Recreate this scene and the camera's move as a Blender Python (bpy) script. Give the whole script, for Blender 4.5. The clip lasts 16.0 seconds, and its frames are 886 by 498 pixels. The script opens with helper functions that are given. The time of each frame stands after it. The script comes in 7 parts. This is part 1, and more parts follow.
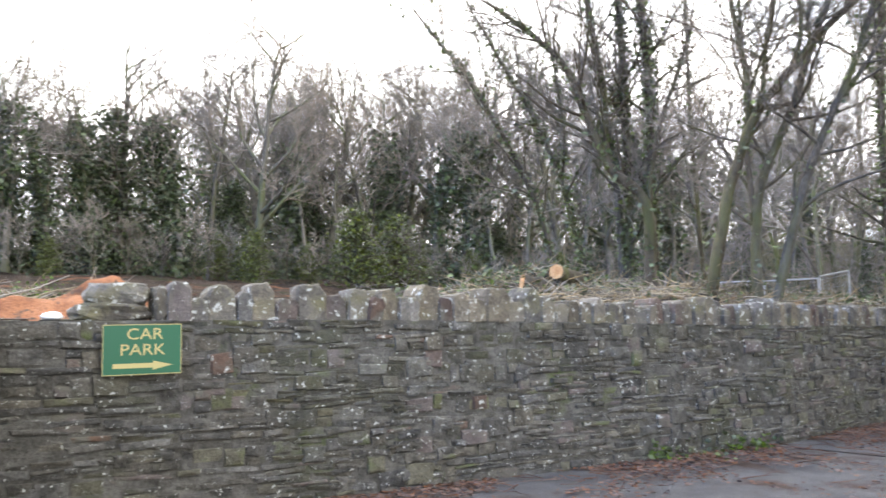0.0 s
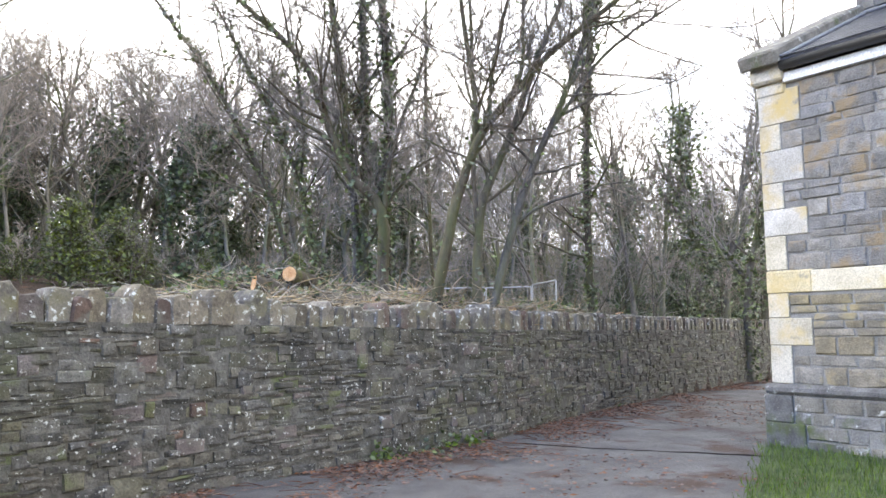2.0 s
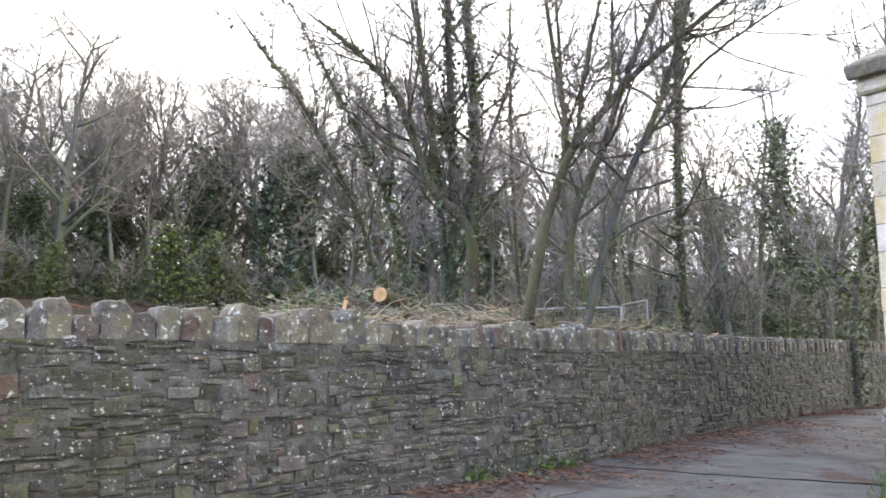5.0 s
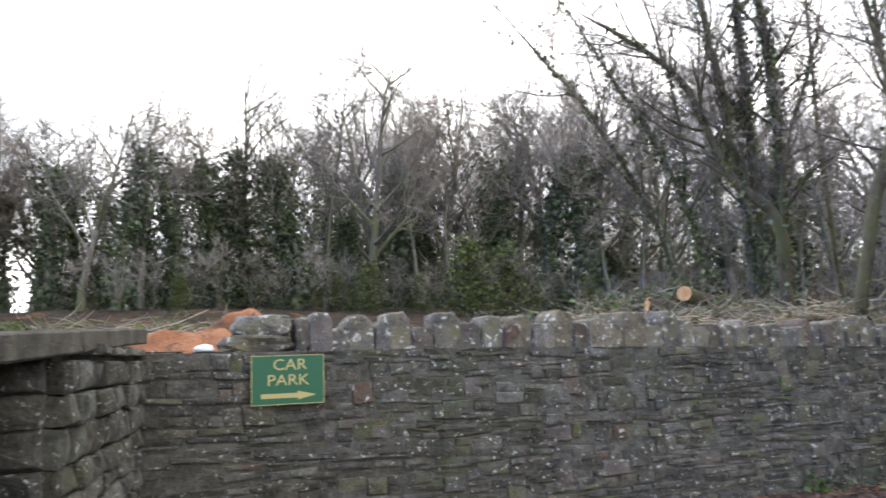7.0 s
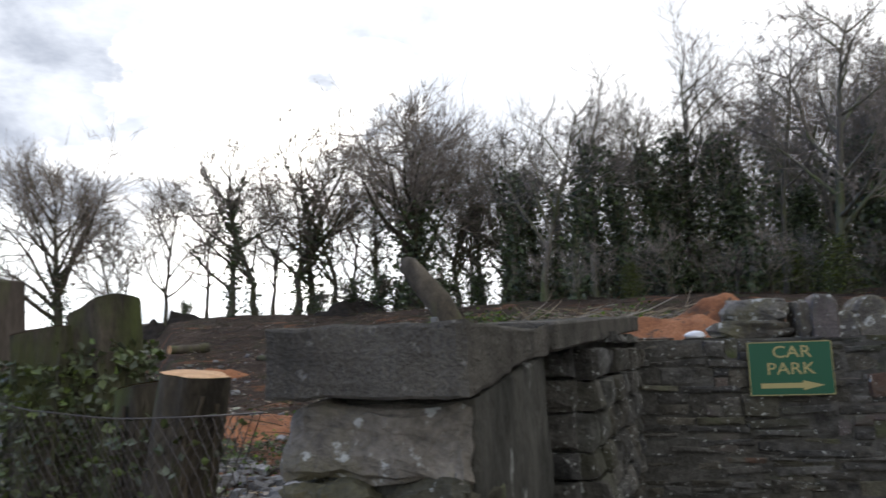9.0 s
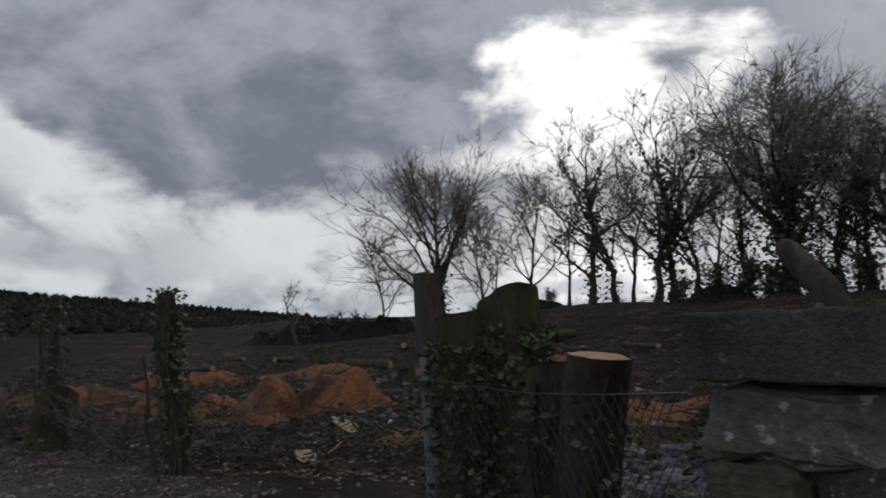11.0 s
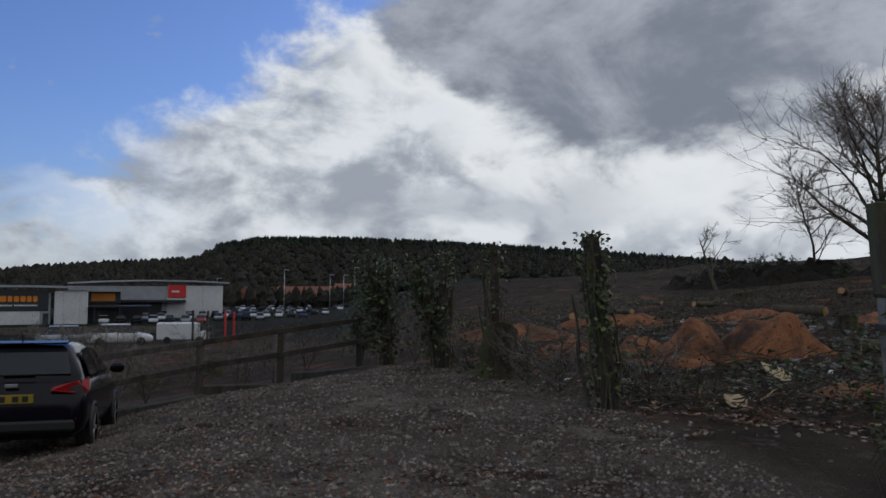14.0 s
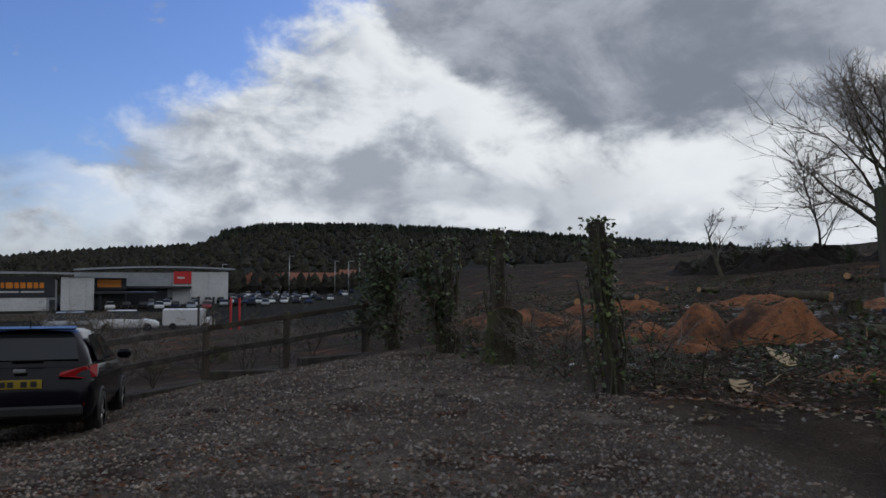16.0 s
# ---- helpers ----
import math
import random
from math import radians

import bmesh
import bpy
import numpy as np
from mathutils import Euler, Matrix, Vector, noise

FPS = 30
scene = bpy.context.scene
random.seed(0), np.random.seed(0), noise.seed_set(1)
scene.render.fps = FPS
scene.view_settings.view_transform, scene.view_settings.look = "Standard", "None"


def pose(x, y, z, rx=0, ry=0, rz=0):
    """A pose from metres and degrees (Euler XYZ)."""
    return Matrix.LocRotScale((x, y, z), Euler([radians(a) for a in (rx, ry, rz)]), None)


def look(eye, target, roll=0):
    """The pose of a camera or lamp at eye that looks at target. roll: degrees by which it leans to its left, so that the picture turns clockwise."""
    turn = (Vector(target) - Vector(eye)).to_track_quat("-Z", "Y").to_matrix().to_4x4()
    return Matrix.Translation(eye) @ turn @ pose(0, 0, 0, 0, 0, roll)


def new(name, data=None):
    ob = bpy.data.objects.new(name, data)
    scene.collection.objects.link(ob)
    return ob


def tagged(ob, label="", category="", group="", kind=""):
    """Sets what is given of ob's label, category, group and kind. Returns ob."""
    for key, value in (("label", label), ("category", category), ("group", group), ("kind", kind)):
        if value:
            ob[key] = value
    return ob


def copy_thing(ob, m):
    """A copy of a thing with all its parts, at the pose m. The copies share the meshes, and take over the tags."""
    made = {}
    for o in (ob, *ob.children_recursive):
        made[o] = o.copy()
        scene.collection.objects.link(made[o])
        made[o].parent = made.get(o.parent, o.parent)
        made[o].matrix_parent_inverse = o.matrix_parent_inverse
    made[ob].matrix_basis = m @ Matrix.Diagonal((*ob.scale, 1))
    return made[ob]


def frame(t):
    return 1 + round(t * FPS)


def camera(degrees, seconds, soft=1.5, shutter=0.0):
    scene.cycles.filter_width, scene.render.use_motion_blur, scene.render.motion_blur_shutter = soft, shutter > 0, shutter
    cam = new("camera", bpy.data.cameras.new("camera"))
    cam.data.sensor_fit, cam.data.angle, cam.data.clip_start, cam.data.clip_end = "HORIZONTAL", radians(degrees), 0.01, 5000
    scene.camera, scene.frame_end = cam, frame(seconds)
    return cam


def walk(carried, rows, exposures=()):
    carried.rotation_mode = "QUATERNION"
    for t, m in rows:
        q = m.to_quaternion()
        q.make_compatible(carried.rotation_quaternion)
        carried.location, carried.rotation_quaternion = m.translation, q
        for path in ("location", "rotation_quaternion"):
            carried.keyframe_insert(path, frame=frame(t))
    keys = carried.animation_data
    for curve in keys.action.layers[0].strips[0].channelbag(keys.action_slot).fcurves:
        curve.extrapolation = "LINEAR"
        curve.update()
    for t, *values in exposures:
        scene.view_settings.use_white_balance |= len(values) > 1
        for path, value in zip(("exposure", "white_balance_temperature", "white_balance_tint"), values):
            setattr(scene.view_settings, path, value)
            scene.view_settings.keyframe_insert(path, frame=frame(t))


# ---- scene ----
cam = camera(59.9, 16.0, soft=1.6, shutter=0.3)

EYE = 1.6
PATH = [
    (0.0, pose(0.000, 0.000, EYE + 0.000, 95.92, 0.64, 0.11)),
    (0.5, pose(0.028, 0.030, EYE + -0.001, 95.99, 0.54, -6.81)),
    (1.0, pose(0.067, 0.081, EYE + 0.009, 95.74, 0.41, -13.36)),
    (1.5, pose(0.108, 0.064, EYE + 0.014, 95.69, 0.46, -18.15)),
    (2.0, pose(0.115, 0.048, EYE + 0.009, 95.93, 0.42, -19.20)),
    (2.5, pose(0.109, 0.055, EYE + 0.008, 95.97, 0.20, -18.68)),
    (3.0, pose(0.114, 0.048, EYE + 0.007, 96.95, -0.06, -18.18)),
    (3.2, pose(0.114, 0.044, EYE + 0.013, 96.73, -0.10, -18.65)),
    (5.3, pose(-0.037, 0.133, EYE + -0.025, 97.81, 0.45, -11.08)),
    (5.5, pose(-0.053, 0.123, EYE + -0.025, 97.96, 0.58, -9.56)),
    (6.0, pose(-0.100, 0.092, EYE + -0.012, 98.28, 0.66, -5.09)),
    (6.5, pose(-0.173, 0.067, EYE + -0.010, 98.07, 0.81, 0.97)),
    (7.0, pose(-0.255, 0.049, EYE + 0.004, 98.08, 1.51, 8.20)),
    (7.5, pose(-0.353, 0.007, EYE + 0.006, 97.94, 1.98, 16.70)),
    (8.0, pose(-0.461, 0.007, EYE + 0.008, 97.26, 2.72, 25.83)),
    (8.5, pose(-0.559, 0.007, EYE + 0.025, 97.36, 1.48, 33.25)),
    (9.0, pose(-0.639, 0.042, EYE + 0.022, 97.86, 1.33, 40.45)),
    (9.2, pose(-0.668, 0.052, EYE + 0.022, 97.54, 1.35, 43.80)),
    (11.3, pose(-0.600, -0.235, EYE + 0.007, 97.33, -0.23, 70.69)),
    (11.5, pose(-0.590, -0.248, EYE + 0.009, 97.33, -0.40, 73.74)),
    (12.0, pose(-0.575, -0.275, EYE + 0.003, 97.04, -0.40, 81.65)),
    (12.5, pose(-0.585, -0.290, EYE + -0.008, 96.33, -0.47, 88.84)),
    (13.0, pose(-0.596, -0.307, EYE + -0.035, 95.03, -0.51, 94.18)),
    (13.5, pose(-0.618, -0.315, EYE + -0.040, 93.59, -0.56, 96.94)),
    (14.0, pose(-0.617, -0.312, EYE + -0.039, 93.08, -0.41, 96.64)),
    (14.5, pose(-0.628, -0.318, EYE + -0.043, 92.69, -0.26, 96.87)),
    (15.0, pose(-0.621, -0.318, EYE + -0.040, 92.35, -0.19, 97.06)),
    (15.5, pose(-0.625, -0.319, EYE + -0.049, 92.12, -0.21, 97.04)),
    (16.0, pose(-0.616, -0.321, EYE + -0.046, 92.04, -0.34, 96.99)),
]
walk(cam, PATH, exposures=[(0.0, 2.12, 6950, 10), (5.5, 1.9, 6900, 10), (6.5, 1.72, 6850, 10), (7.5, 1.3, 6750, 10), (8.2, 0.88, 6650, 10), (8.7, 0.48, 6620, 10), (9.2, 0.10, 6600, 10), (11.3, -1.5, 6400, 10), (12.5, -1.7, 6350, 10), (13.5, -1.25, 6350, 10), (16.0, -1.1, 6350, 10)])

# ---- sky and sun ----
SUN_AZ, SUN_EL = 55.0, 22.0          # degrees to the left of +y, and up


def way(az, el):
    a, e = radians(az), radians(el)
    return Vector((-math.sin(a) * math.cos(e), math.cos(a) * math.cos(e), math.sin(e)))


world = bpy.data.worlds.new("overcast_sky")
scene.world = world
world.use_nodes = True
wt = world.node_tree
wt.nodes.clear()


def wn(kind, **kw):
    n = wt.nodes.new(kind)
    for k, v in kw.items():
        n.inputs[k].default_value = v
    return n


def wmath(op, a, b=0.0, clamp=False):
    n = wt.nodes.new("ShaderNodeMath")
    n.operation, n.use_clamp = op, clamp
    for i, v in enumerate((a, b)):
        if isinstance(v, (int, float)):
            n.inputs[i].default_value = v
        else:
            wt.links.new(v, n.inputs[i])
    return n.outputs[0]


def wvec(op, a, b):
    n = wt.nodes.new("ShaderNodeVectorMath")
    n.operation = op
    for i, v in enumerate((a, b)):
        if isinstance(v, (tuple, Vector)):
            n.inputs[i].default_value = v
        else:
            wt.links.new(v, n.inputs[i])
    return n.outputs["Value"] if op == "DOT_PRODUCT" else n.outputs["Vector"]


def wrange(v, lo, hi, smooth=True):
    n = wt.nodes.new("ShaderNodeMapRange")
    n.interpolation_type = "SMOOTHSTEP" if smooth else "LINEAR"
    n.inputs["From Min"].default_value, n.inputs["From Max"].default_value = lo, hi
    wt.links.new(v, n.inputs["Value"])
    return n.outputs["Result"]


def wmix(fac, a, b):
    n = wt.nodes.new("ShaderNodeMix")
    n.data_type = "RGBA"
    wt.links.new(fac, n.inputs[0])
    for i, v in ((6, a), (7, b)):
        if isinstance(v, tuple):
            n.inputs[i].default_value = (*v, 1)
        else:
            wt.links.new(v, n.inputs[i])
    return n.outputs[2]


wdir = wn("ShaderNodeTexCoord").outputs["Generated"]
wsep = wt.nodes.new("ShaderNodeSeparateXYZ")
wt.links.new(wdir, wsep.inputs[0])


def wnoise(vector, scale, detail, rough=0.55, dist=0.0, seed=0.0):
    n = wn("ShaderNodeTexNoise", Scale=scale, Detail=detail, Roughness=rough, Distortion=dist)
    wt.links.new(wvec("ADD", vector, (seed, seed * 0.7, seed * 0.3)), n.inputs["Vector"])
    return n.outputs["Fac"]


sky = wt.nodes.new("ShaderNodeTexSky")
sky.sky_type, sky.sun_disc = "NISHITA", False
sky.sun_elevation, sky.sun_rotation = radians(SUN_EL), radians(-SUN_AZ)
blue = wt.nodes.new("ShaderNodeMix")
blue.data_type, blue.blend_type = "RGBA", "MULTIPLY"
blue.inputs[0].default_value = 1.0
wt.links.new(sky.outputs[0], blue.inputs[6])
blue.inputs[7].default_value = (0.150, 0.190, 0.305, 1)
near_sun = wvec("DOT_PRODUCT", wdir, way(SUN_AZ - 1, SUN_EL - 8))
az = wmath("MULTIPLY", wmath("ARCTAN2", wmath("MULTIPLY", wsep.outputs[0], -1.0), wsep.outputs[1]), 57.2958)
el = wmath("MULTIPLY", wmath("ARCSINE", wsep.outputs[2]), 57.2958)
wround = wt.nodes.new("ShaderNodeCombineXYZ")              # clouds drawn out sideways near the horizon
wt.links.new(wmath("MULTIPLY", wsep.outputs[0], 1.0), wround.inputs[0])
wt.links.new(wmath("MULTIPLY", wsep.outputs[1], 1.0), wround.inputs[1])
wt.links.new(wmath("MULTIPLY", wsep.outputs[2], 1.7), wround.inputs[2])
dome = wround.outputs[0]
fluff = wmath("SUBTRACT", wnoise(dome, 5.5, 9, 0.56, 0.3, 3.0), 0.5)
puffs = wmath("SUBTRACT", wnoise(dome, 11.0, 8, 0.58, 0.2, 8.0), 0.5)
wisps = wmath("SUBTRACT", wnoise(dome, 4.0, 9, 0.62, 0.5, 12.0), 0.5)
# a high grey bank whose lower edge falls towards the ridge, a rift of blue beyond it, low white cumulus under both
edge = wmath("MAXIMUM", wmath("SUBTRACT", wmath("MULTIPLY", az, 0.80), 62.0), 8.2)
into_bank = wmath("ADD", wmath("SUBTRACT", el, edge), wmath("ADD", wmath("MULTIPLY", fluff, 17.0), wmath("MULTIPLY", puffs, 7.0)))
thick = wrange(into_bank, -2.2, 3.6)
lip = wmath("MULTIPLY", wrange(into_bank, -5.0, -1.0), wrange(into_bank, 2.5, -0.5))     # the lit lower rim of the bank
rim = wmath("MAXIMUM", wmath("SUBTRACT", 73.5, wmath("MULTIPLY", az, 0.535)), 6.5)
into_blue = wmath("ADD", wmath("SUBTRACT", el, rim), wmath("ADD", wmath("MULTIPLY", wisps, 13.0), wmath("MULTIPLY", puffs, 11.0)))
cloud = wrange(into_blue, 2.6, -1.6)
scrap = wmath("MULTIPLY", wrange(wmath("ADD", puffs, wmath("MULTIPLY", wisps, 0.4)), 0.17, 0.27), wrange(el, 21.0, 15.0))
cloud = wmath("MAXIMUM", cloud, wmath("MULTIPLY", scrap, 0.75))
clear_low = wmath("MULTIPLY", wrange(az, 113.0, 127.0), wrange(wmath("ADD", wisps, puffs), 0.12, -0.12))
cloud = wmath("MULTIPLY", cloud, wmath("SUBTRACT", 1.0, wmath("MULTIPLY", clear_low, 0.72)))
open_side = wmath("MULTIPLY", wrange(az, 92.0, 98.0), wrange(az, 176.0, 168.0))
cloud = wmath("SUBTRACT", 1.0, wmath("MULTIPLY", wmath("SUBTRACT", 1.0, cloud), open_side))
white = wmix(wrange(wmath("ADD", fluff, puffs), -0.16, 0.20), (1.62, 1.68, 1.74), (0.72, 0.79, 0.90))
white = wmix(lip, white, (1.75, 1.80, 1.84))
shelf = wmath("MULTIPLY", wmath("MULTIPLY", wrange(wmath("ADD", el, wmath("MULTIPLY", fluff, 7.0)), 3.4, 5.2), wrange(wmath("ADD", el, wmath("MULTIPLY", fluff, 7.0)), 8.4, 6.6)),
              wmath("MULTIPLY", wrange(az, 80.0, 88.0), wrange(az, 112.0, 102.0)))
white = wmix(wmath("MULTIPLY", shelf, 0.5), white, (0.68, 0.75, 0.86))                  # a flat grey cloud low over the hill
core = wmath("MULTIPLY", wrange(into_bank, 16.0, 4.0), 0.16)                                # darkest just above its lower edge
grey = wmix(wrange(wmath("ADD", core, wmath("ADD", wisps, wmath("MULTIPLY", puffs, 0.6))), -0.12, 0.26), (0.90, 0.96, 1.07), (0.44, 0.49, 0.595))
body = wmix(thick, white, grey)
glow = wmath("ADD", near_sun, wmath("ADD", wmath("MULTIPLY", fluff, 0.10), wmath("MULTIPLY", puffs, 0.05)))
bright = wmix(wrange(glow, 0.980, 1.008), body, (3.2, 3.15, 3.05))
haze = wmix(wrange(fluff, -0.10, 0.22), (1.30, 1.32, 1.36), (0.72, 0.77, 0.86))
over_wood = wmath("MULTIPLY", wrange(az, 46.0, 26.0), wrange(az, -110.0, -80.0))
rift = wmath("MULTIPLY", wrange(az, -14.0, -30.0), wrange(wmath("ADD", fluff, puffs), 0.02, -0.10))
haze = wmix(wmath("MULTIPLY", rift, 0.5), haze, (0.50, 0.64, 0.92))                     # pale blue showing past the tall trees
veil = wmix(over_wood, bright, haze)                        # thin bright cloud over the wood
final = wmix(cloud, blue.outputs[2], veil)
low = wmix(wrange(wsep.outputs[2], 0.0, -0.05), final, (0.12, 0.12, 0.12))
back = wn("ShaderNodeBackground", Strength=1.0)
wt.links.new(low, back.inputs[0])
wout = wt.nodes.new("ShaderNodeOutputWorld")
wt.links.new(back.outputs[0], wout.inputs[0])

sun = new("sun", bpy.data.lights.new("sun", "SUN"))
sun.data.energy, sun.data.angle, sun.data.color = 0.5, radians(14), (1.0, 0.95, 0.88)
sun.matrix_world = look(way(SUN_AZ, SUN_EL) * 60, (0, 0, 0))

# ---- materials ----
def material(name, dark, light, scale=6.0, rough=0.8, bump=0.3, fine=60.0, spot=None, spot_at=(0.62, 0.7), spot_scale=3.0,
             vary=0.0, island=False, metal=0.0, detail=6.0, stretch=(1, 1, 1), spot2=None, spot2_at=(0.68, 0.74), spot2_scale=18.0, spec=0.3):
    """Two scales of noise between two colours, up to two kinds of stain, relief, and a change from piece to piece."""
    m = bpy.data.materials.new(name)
    m.use_nodes = True
    t = m.node_tree
    p = t.nodes["Principled BSDF"]
    p.inputs["Roughness"].default_value, p.inputs["Metallic"].default_value = rough, metal
    p.inputs["Specular IOR Level"].default_value = spec
    geo = t.nodes.new("ShaderNodeNewGeometry")
    mp = t.nodes.new("ShaderNodeMapping")
    mp.inputs["Scale"].default_value = stretch
    t.links.new(geo.outputs["Position"], mp.inputs[0])

    def noise_tex(s, d=detail):
        n = t.nodes.new("ShaderNodeTexNoise")
        n.inputs["Scale"].default_value, n.inputs["Detail"].default_value, n.inputs["Roughness"].default_value = s, d, 0.62
        t.links.new(mp.outputs[0], n.inputs["Vector"])
        return n.outputs["Fac"]

    def ranged(v, lo, hi):
        n = t.nodes.new("ShaderNodeMapRange")
        n.inputs["From Min"].default_value, n.inputs["From Max"].default_value = lo, hi
        t.links.new(v, n.inputs["Value"])
        return n.outputs["Result"]

    def mix(f, a, b, kind="MIX"):
        n = t.nodes.new("ShaderNodeMix")
        n.data_type, n.blend_type = "RGBA", kind
        for i, v in ((0, f), (6, a), (7, b)):
            if isinstance(v, tuple):
                n.inputs[i].default_value = (*v, 1)
            elif isinstance(v, (int, float)):
                n.inputs[i].default_value = v
            else:
                t.links.new(v, n.inputs[i])
        return n.outputs[2]

    big, small = noise_tex(scale), noise_tex(fine, 4.0)
    col = mix(ranged(big, 0.32, 0.68), dark, light)
    shade = ranged(small, 0.25, 0.75)
    grey = t.nodes.new("ShaderNodeMapRange")
    grey.inputs["To Min"].default_value, grey.inputs["To Max"].default_value = 0.6, 1.25
    t.links.new(shade, grey.inputs["Value"])
    col = mix(1.0, col, grey.outputs[0], "MULTIPLY")
    if vary:
        src = geo.outputs["Random Per Island"] if island else t.nodes.new("ShaderNodeObjectInfo").outputs["Random"]
        hsv = t.nodes.new("ShaderNodeHueSaturation")
        a = t.nodes.new("ShaderNodeMapRange")
        a.inputs["To Min"].default_value, a.inputs["To Max"].default_value = 1 - vary, 1 + vary
        t.links.new(src, a.inputs["Value"])
        t.links.new(a.outputs[0], hsv.inputs["Value"])
        w = t.nodes.new("ShaderNodeTexWhiteNoise")
        w.noise_dimensions = "1D"
        t.links.new(src, w.inputs["W"])
        b = t.nodes.new("ShaderNodeMapRange")
        b.inputs["To Min"].default_value, b.inputs["To Max"].default_value = 0.5, 1.3
        t.links.new(w.outputs["Value"], b.inputs["Value"])
        t.links.new(b.outputs[0], hsv.inputs["Saturation"])
        t.links.new(col, hsv.inputs["Color"])
        col = hsv.outputs[0]
    for c, at, sc in ((spot, spot_at, spot_scale), (spot2, spot2_at, spot2_scale)):
        if c:
            col = mix(ranged(noise_tex(sc, 5.0), *at), col, c)
    t.links.new(col, p.inputs["Base Color"])
    if bump:
        bm_ = t.nodes.new("ShaderNodeBump")
        bm_.inputs["Strength"].default_value, bm_.inputs["Distance"].default_value = bump, 0.02
        s = t.nodes.new("ShaderNodeMath")
        s.operation = "ADD"
        t.links.new(big, s.inputs[0])
        t.links.new(small, s.inputs[1])
        t.links.new(s.outputs[0], bm_.inputs["Height"])
        t.links.new(bm_.outputs[0], p.inputs["Normal"])
    return m


def plain(name, c, rough=0.4, metal=0.0, emit=0.0, spec=0.5):
    m = bpy.data.materials.new(name)
    m.use_nodes = True
    p = m.node_tree.nodes["Principled BSDF"]
    p.inputs["Base Color"].default_value = (*c, 1)
    p.inputs["Roughness"].default_value, p.inputs["Metallic"].default_value = rough, metal
    p.inputs["Specular IOR Level"].default_value = spec
    return m


LICHEN, MOSS = (0.55, 0.55, 0.50), (0.10, 0.12, 0.045)
M_STONE = material("rubble_stone", (0.048, 0.044, 0.036), (0.160, 0.146, 0.120), 7, 0.9, 1.0, 38, (0.075, 0.076, 0.042), (0.50, 0.74), 1.1, 0.36, False, spot2=LICHEN, spot2_at=(0.605, 0.67), spot2_scale=24)
M_STONE_FAR = material("rubble_stone_joined", (0.048, 0.044, 0.036), (0.160, 0.146, 0.120), 7, 0.9, 1.0, 38, (0.075, 0.076, 0.042), (0.50, 0.74), 1.1, 0.36, True, spot2=LICHEN, spot2_at=(0.605, 0.67), spot2_scale=24)
M_REDSTONE = material("red_sandstone", (0.082, 0.056, 0.044), (0.175, 0.122, 0.096), 6, 0.9, 0.7, 50, (0.13, 0.12, 0.095), (0.46, 0.62), 5, 0.3, spot2=LICHEN, spot2_at=(0.60, 0.67), spot2_scale=16)
M_OLIVESTONE = material("olive_stone", (0.072, 0.066, 0.042), (0.165, 0.150, 0.100), 6, 0.9, 0.9, 45, MOSS, (0.54, 0.72), 3, 0.3, spot2=LICHEN, spot2_at=(0.62, 0.68), spot2_scale=16)
M_COPE = material("cope_stone", (0.100, 0.088, 0.070), (0.245, 0.215, 0.172), 7, 0.9, 0.9, 40, (0.150, 0.135, 0.075), (0.50, 0.68), 3.5, 0.35, spot2=LICHEN, spot2_at=(0.59, 0.65), spot2_scale=14)
M_MORTAR = material("old_mortar", (0.050, 0.046, 0.038), (0.17, 0.16, 0.138), 5, 0.95, 1.0, 30, MOSS, (0.58, 0.75), 2)
M_CONCRETE = material("weathered_concrete", (0.082, 0.073, 0.059), (0.190, 0.171, 0.139), 3, 0.95, 1.0, 70, (0.050, 0.048, 0.036), (0.52, 0.70), 2.2, spot2=(0.25, 0.23, 0.195), spot2_at=(0.62, 0.70), spot2_scale=26)
M_ASHLAR = material("bath_stone_dressing", (0.44, 0.375, 0.245), (0.66, 0.59, 0.44), 2.5, 0.85, 0.2, 50, (0.52, 0.39, 0.17), (0.48, 0.64), 1.4, 0.16, spot2=(0.26, 0.24, 0.19), spot2_at=(0.60, 0.70), spot2_scale=5)
M_BLUESTONE = material("pennant_stone", (0.170, 0.158, 0.140), (0.300, 0.282, 0.250), 5, 0.85, 0.9, 45, (0.27, 0.205, 0.125), (0.52, 0.66), 2.2, 0.36)
M_BROWNSTONE = material("brown_pennant_stone", (0.15, 0.13, 0.095), (0.29, 0.25, 0.18), 5, 0.85, 0.8, 45, (0.33, 0.27, 0.15), (0.52, 0.66), 2.2, 0.30)
M_PLINTH = material("plinth_stone", (0.12, 0.11, 0.092), (0.25, 0.232, 0.195), 5, 0.85, 0.7, 45, LICHEN, (0.60, 0.69), 6, 0.25, spot2=MOSS, spot2_at=(0.58, 0.72), spot2_scale=2)
M_POINTING = material("pale_pointing", (0.20, 0.19, 0.168), (0.30, 0.285, 0.255), 4, 0.95, 0.4, 60)
M_SLATE = material("slate", (0.045, 0.047, 0.055), (0.085, 0.088, 0.10), 6, 0.6, 0.25, 40, vary=0.25, spec=0.4)
M_WHITE = material("white_painted_board", (0.66, 0.66, 0.64), (0.80, 0.80, 0.78), 3, 0.5, 0.1, 40)
M_LEAD = material("old_lead", (0.11, 0.115, 0.13), (0.19, 0.195, 0.21), 5, 0.6, 0.3, 40)
M_GUTTER = plain("black_gutter", (0.02, 0.021, 0.023), 0.35)
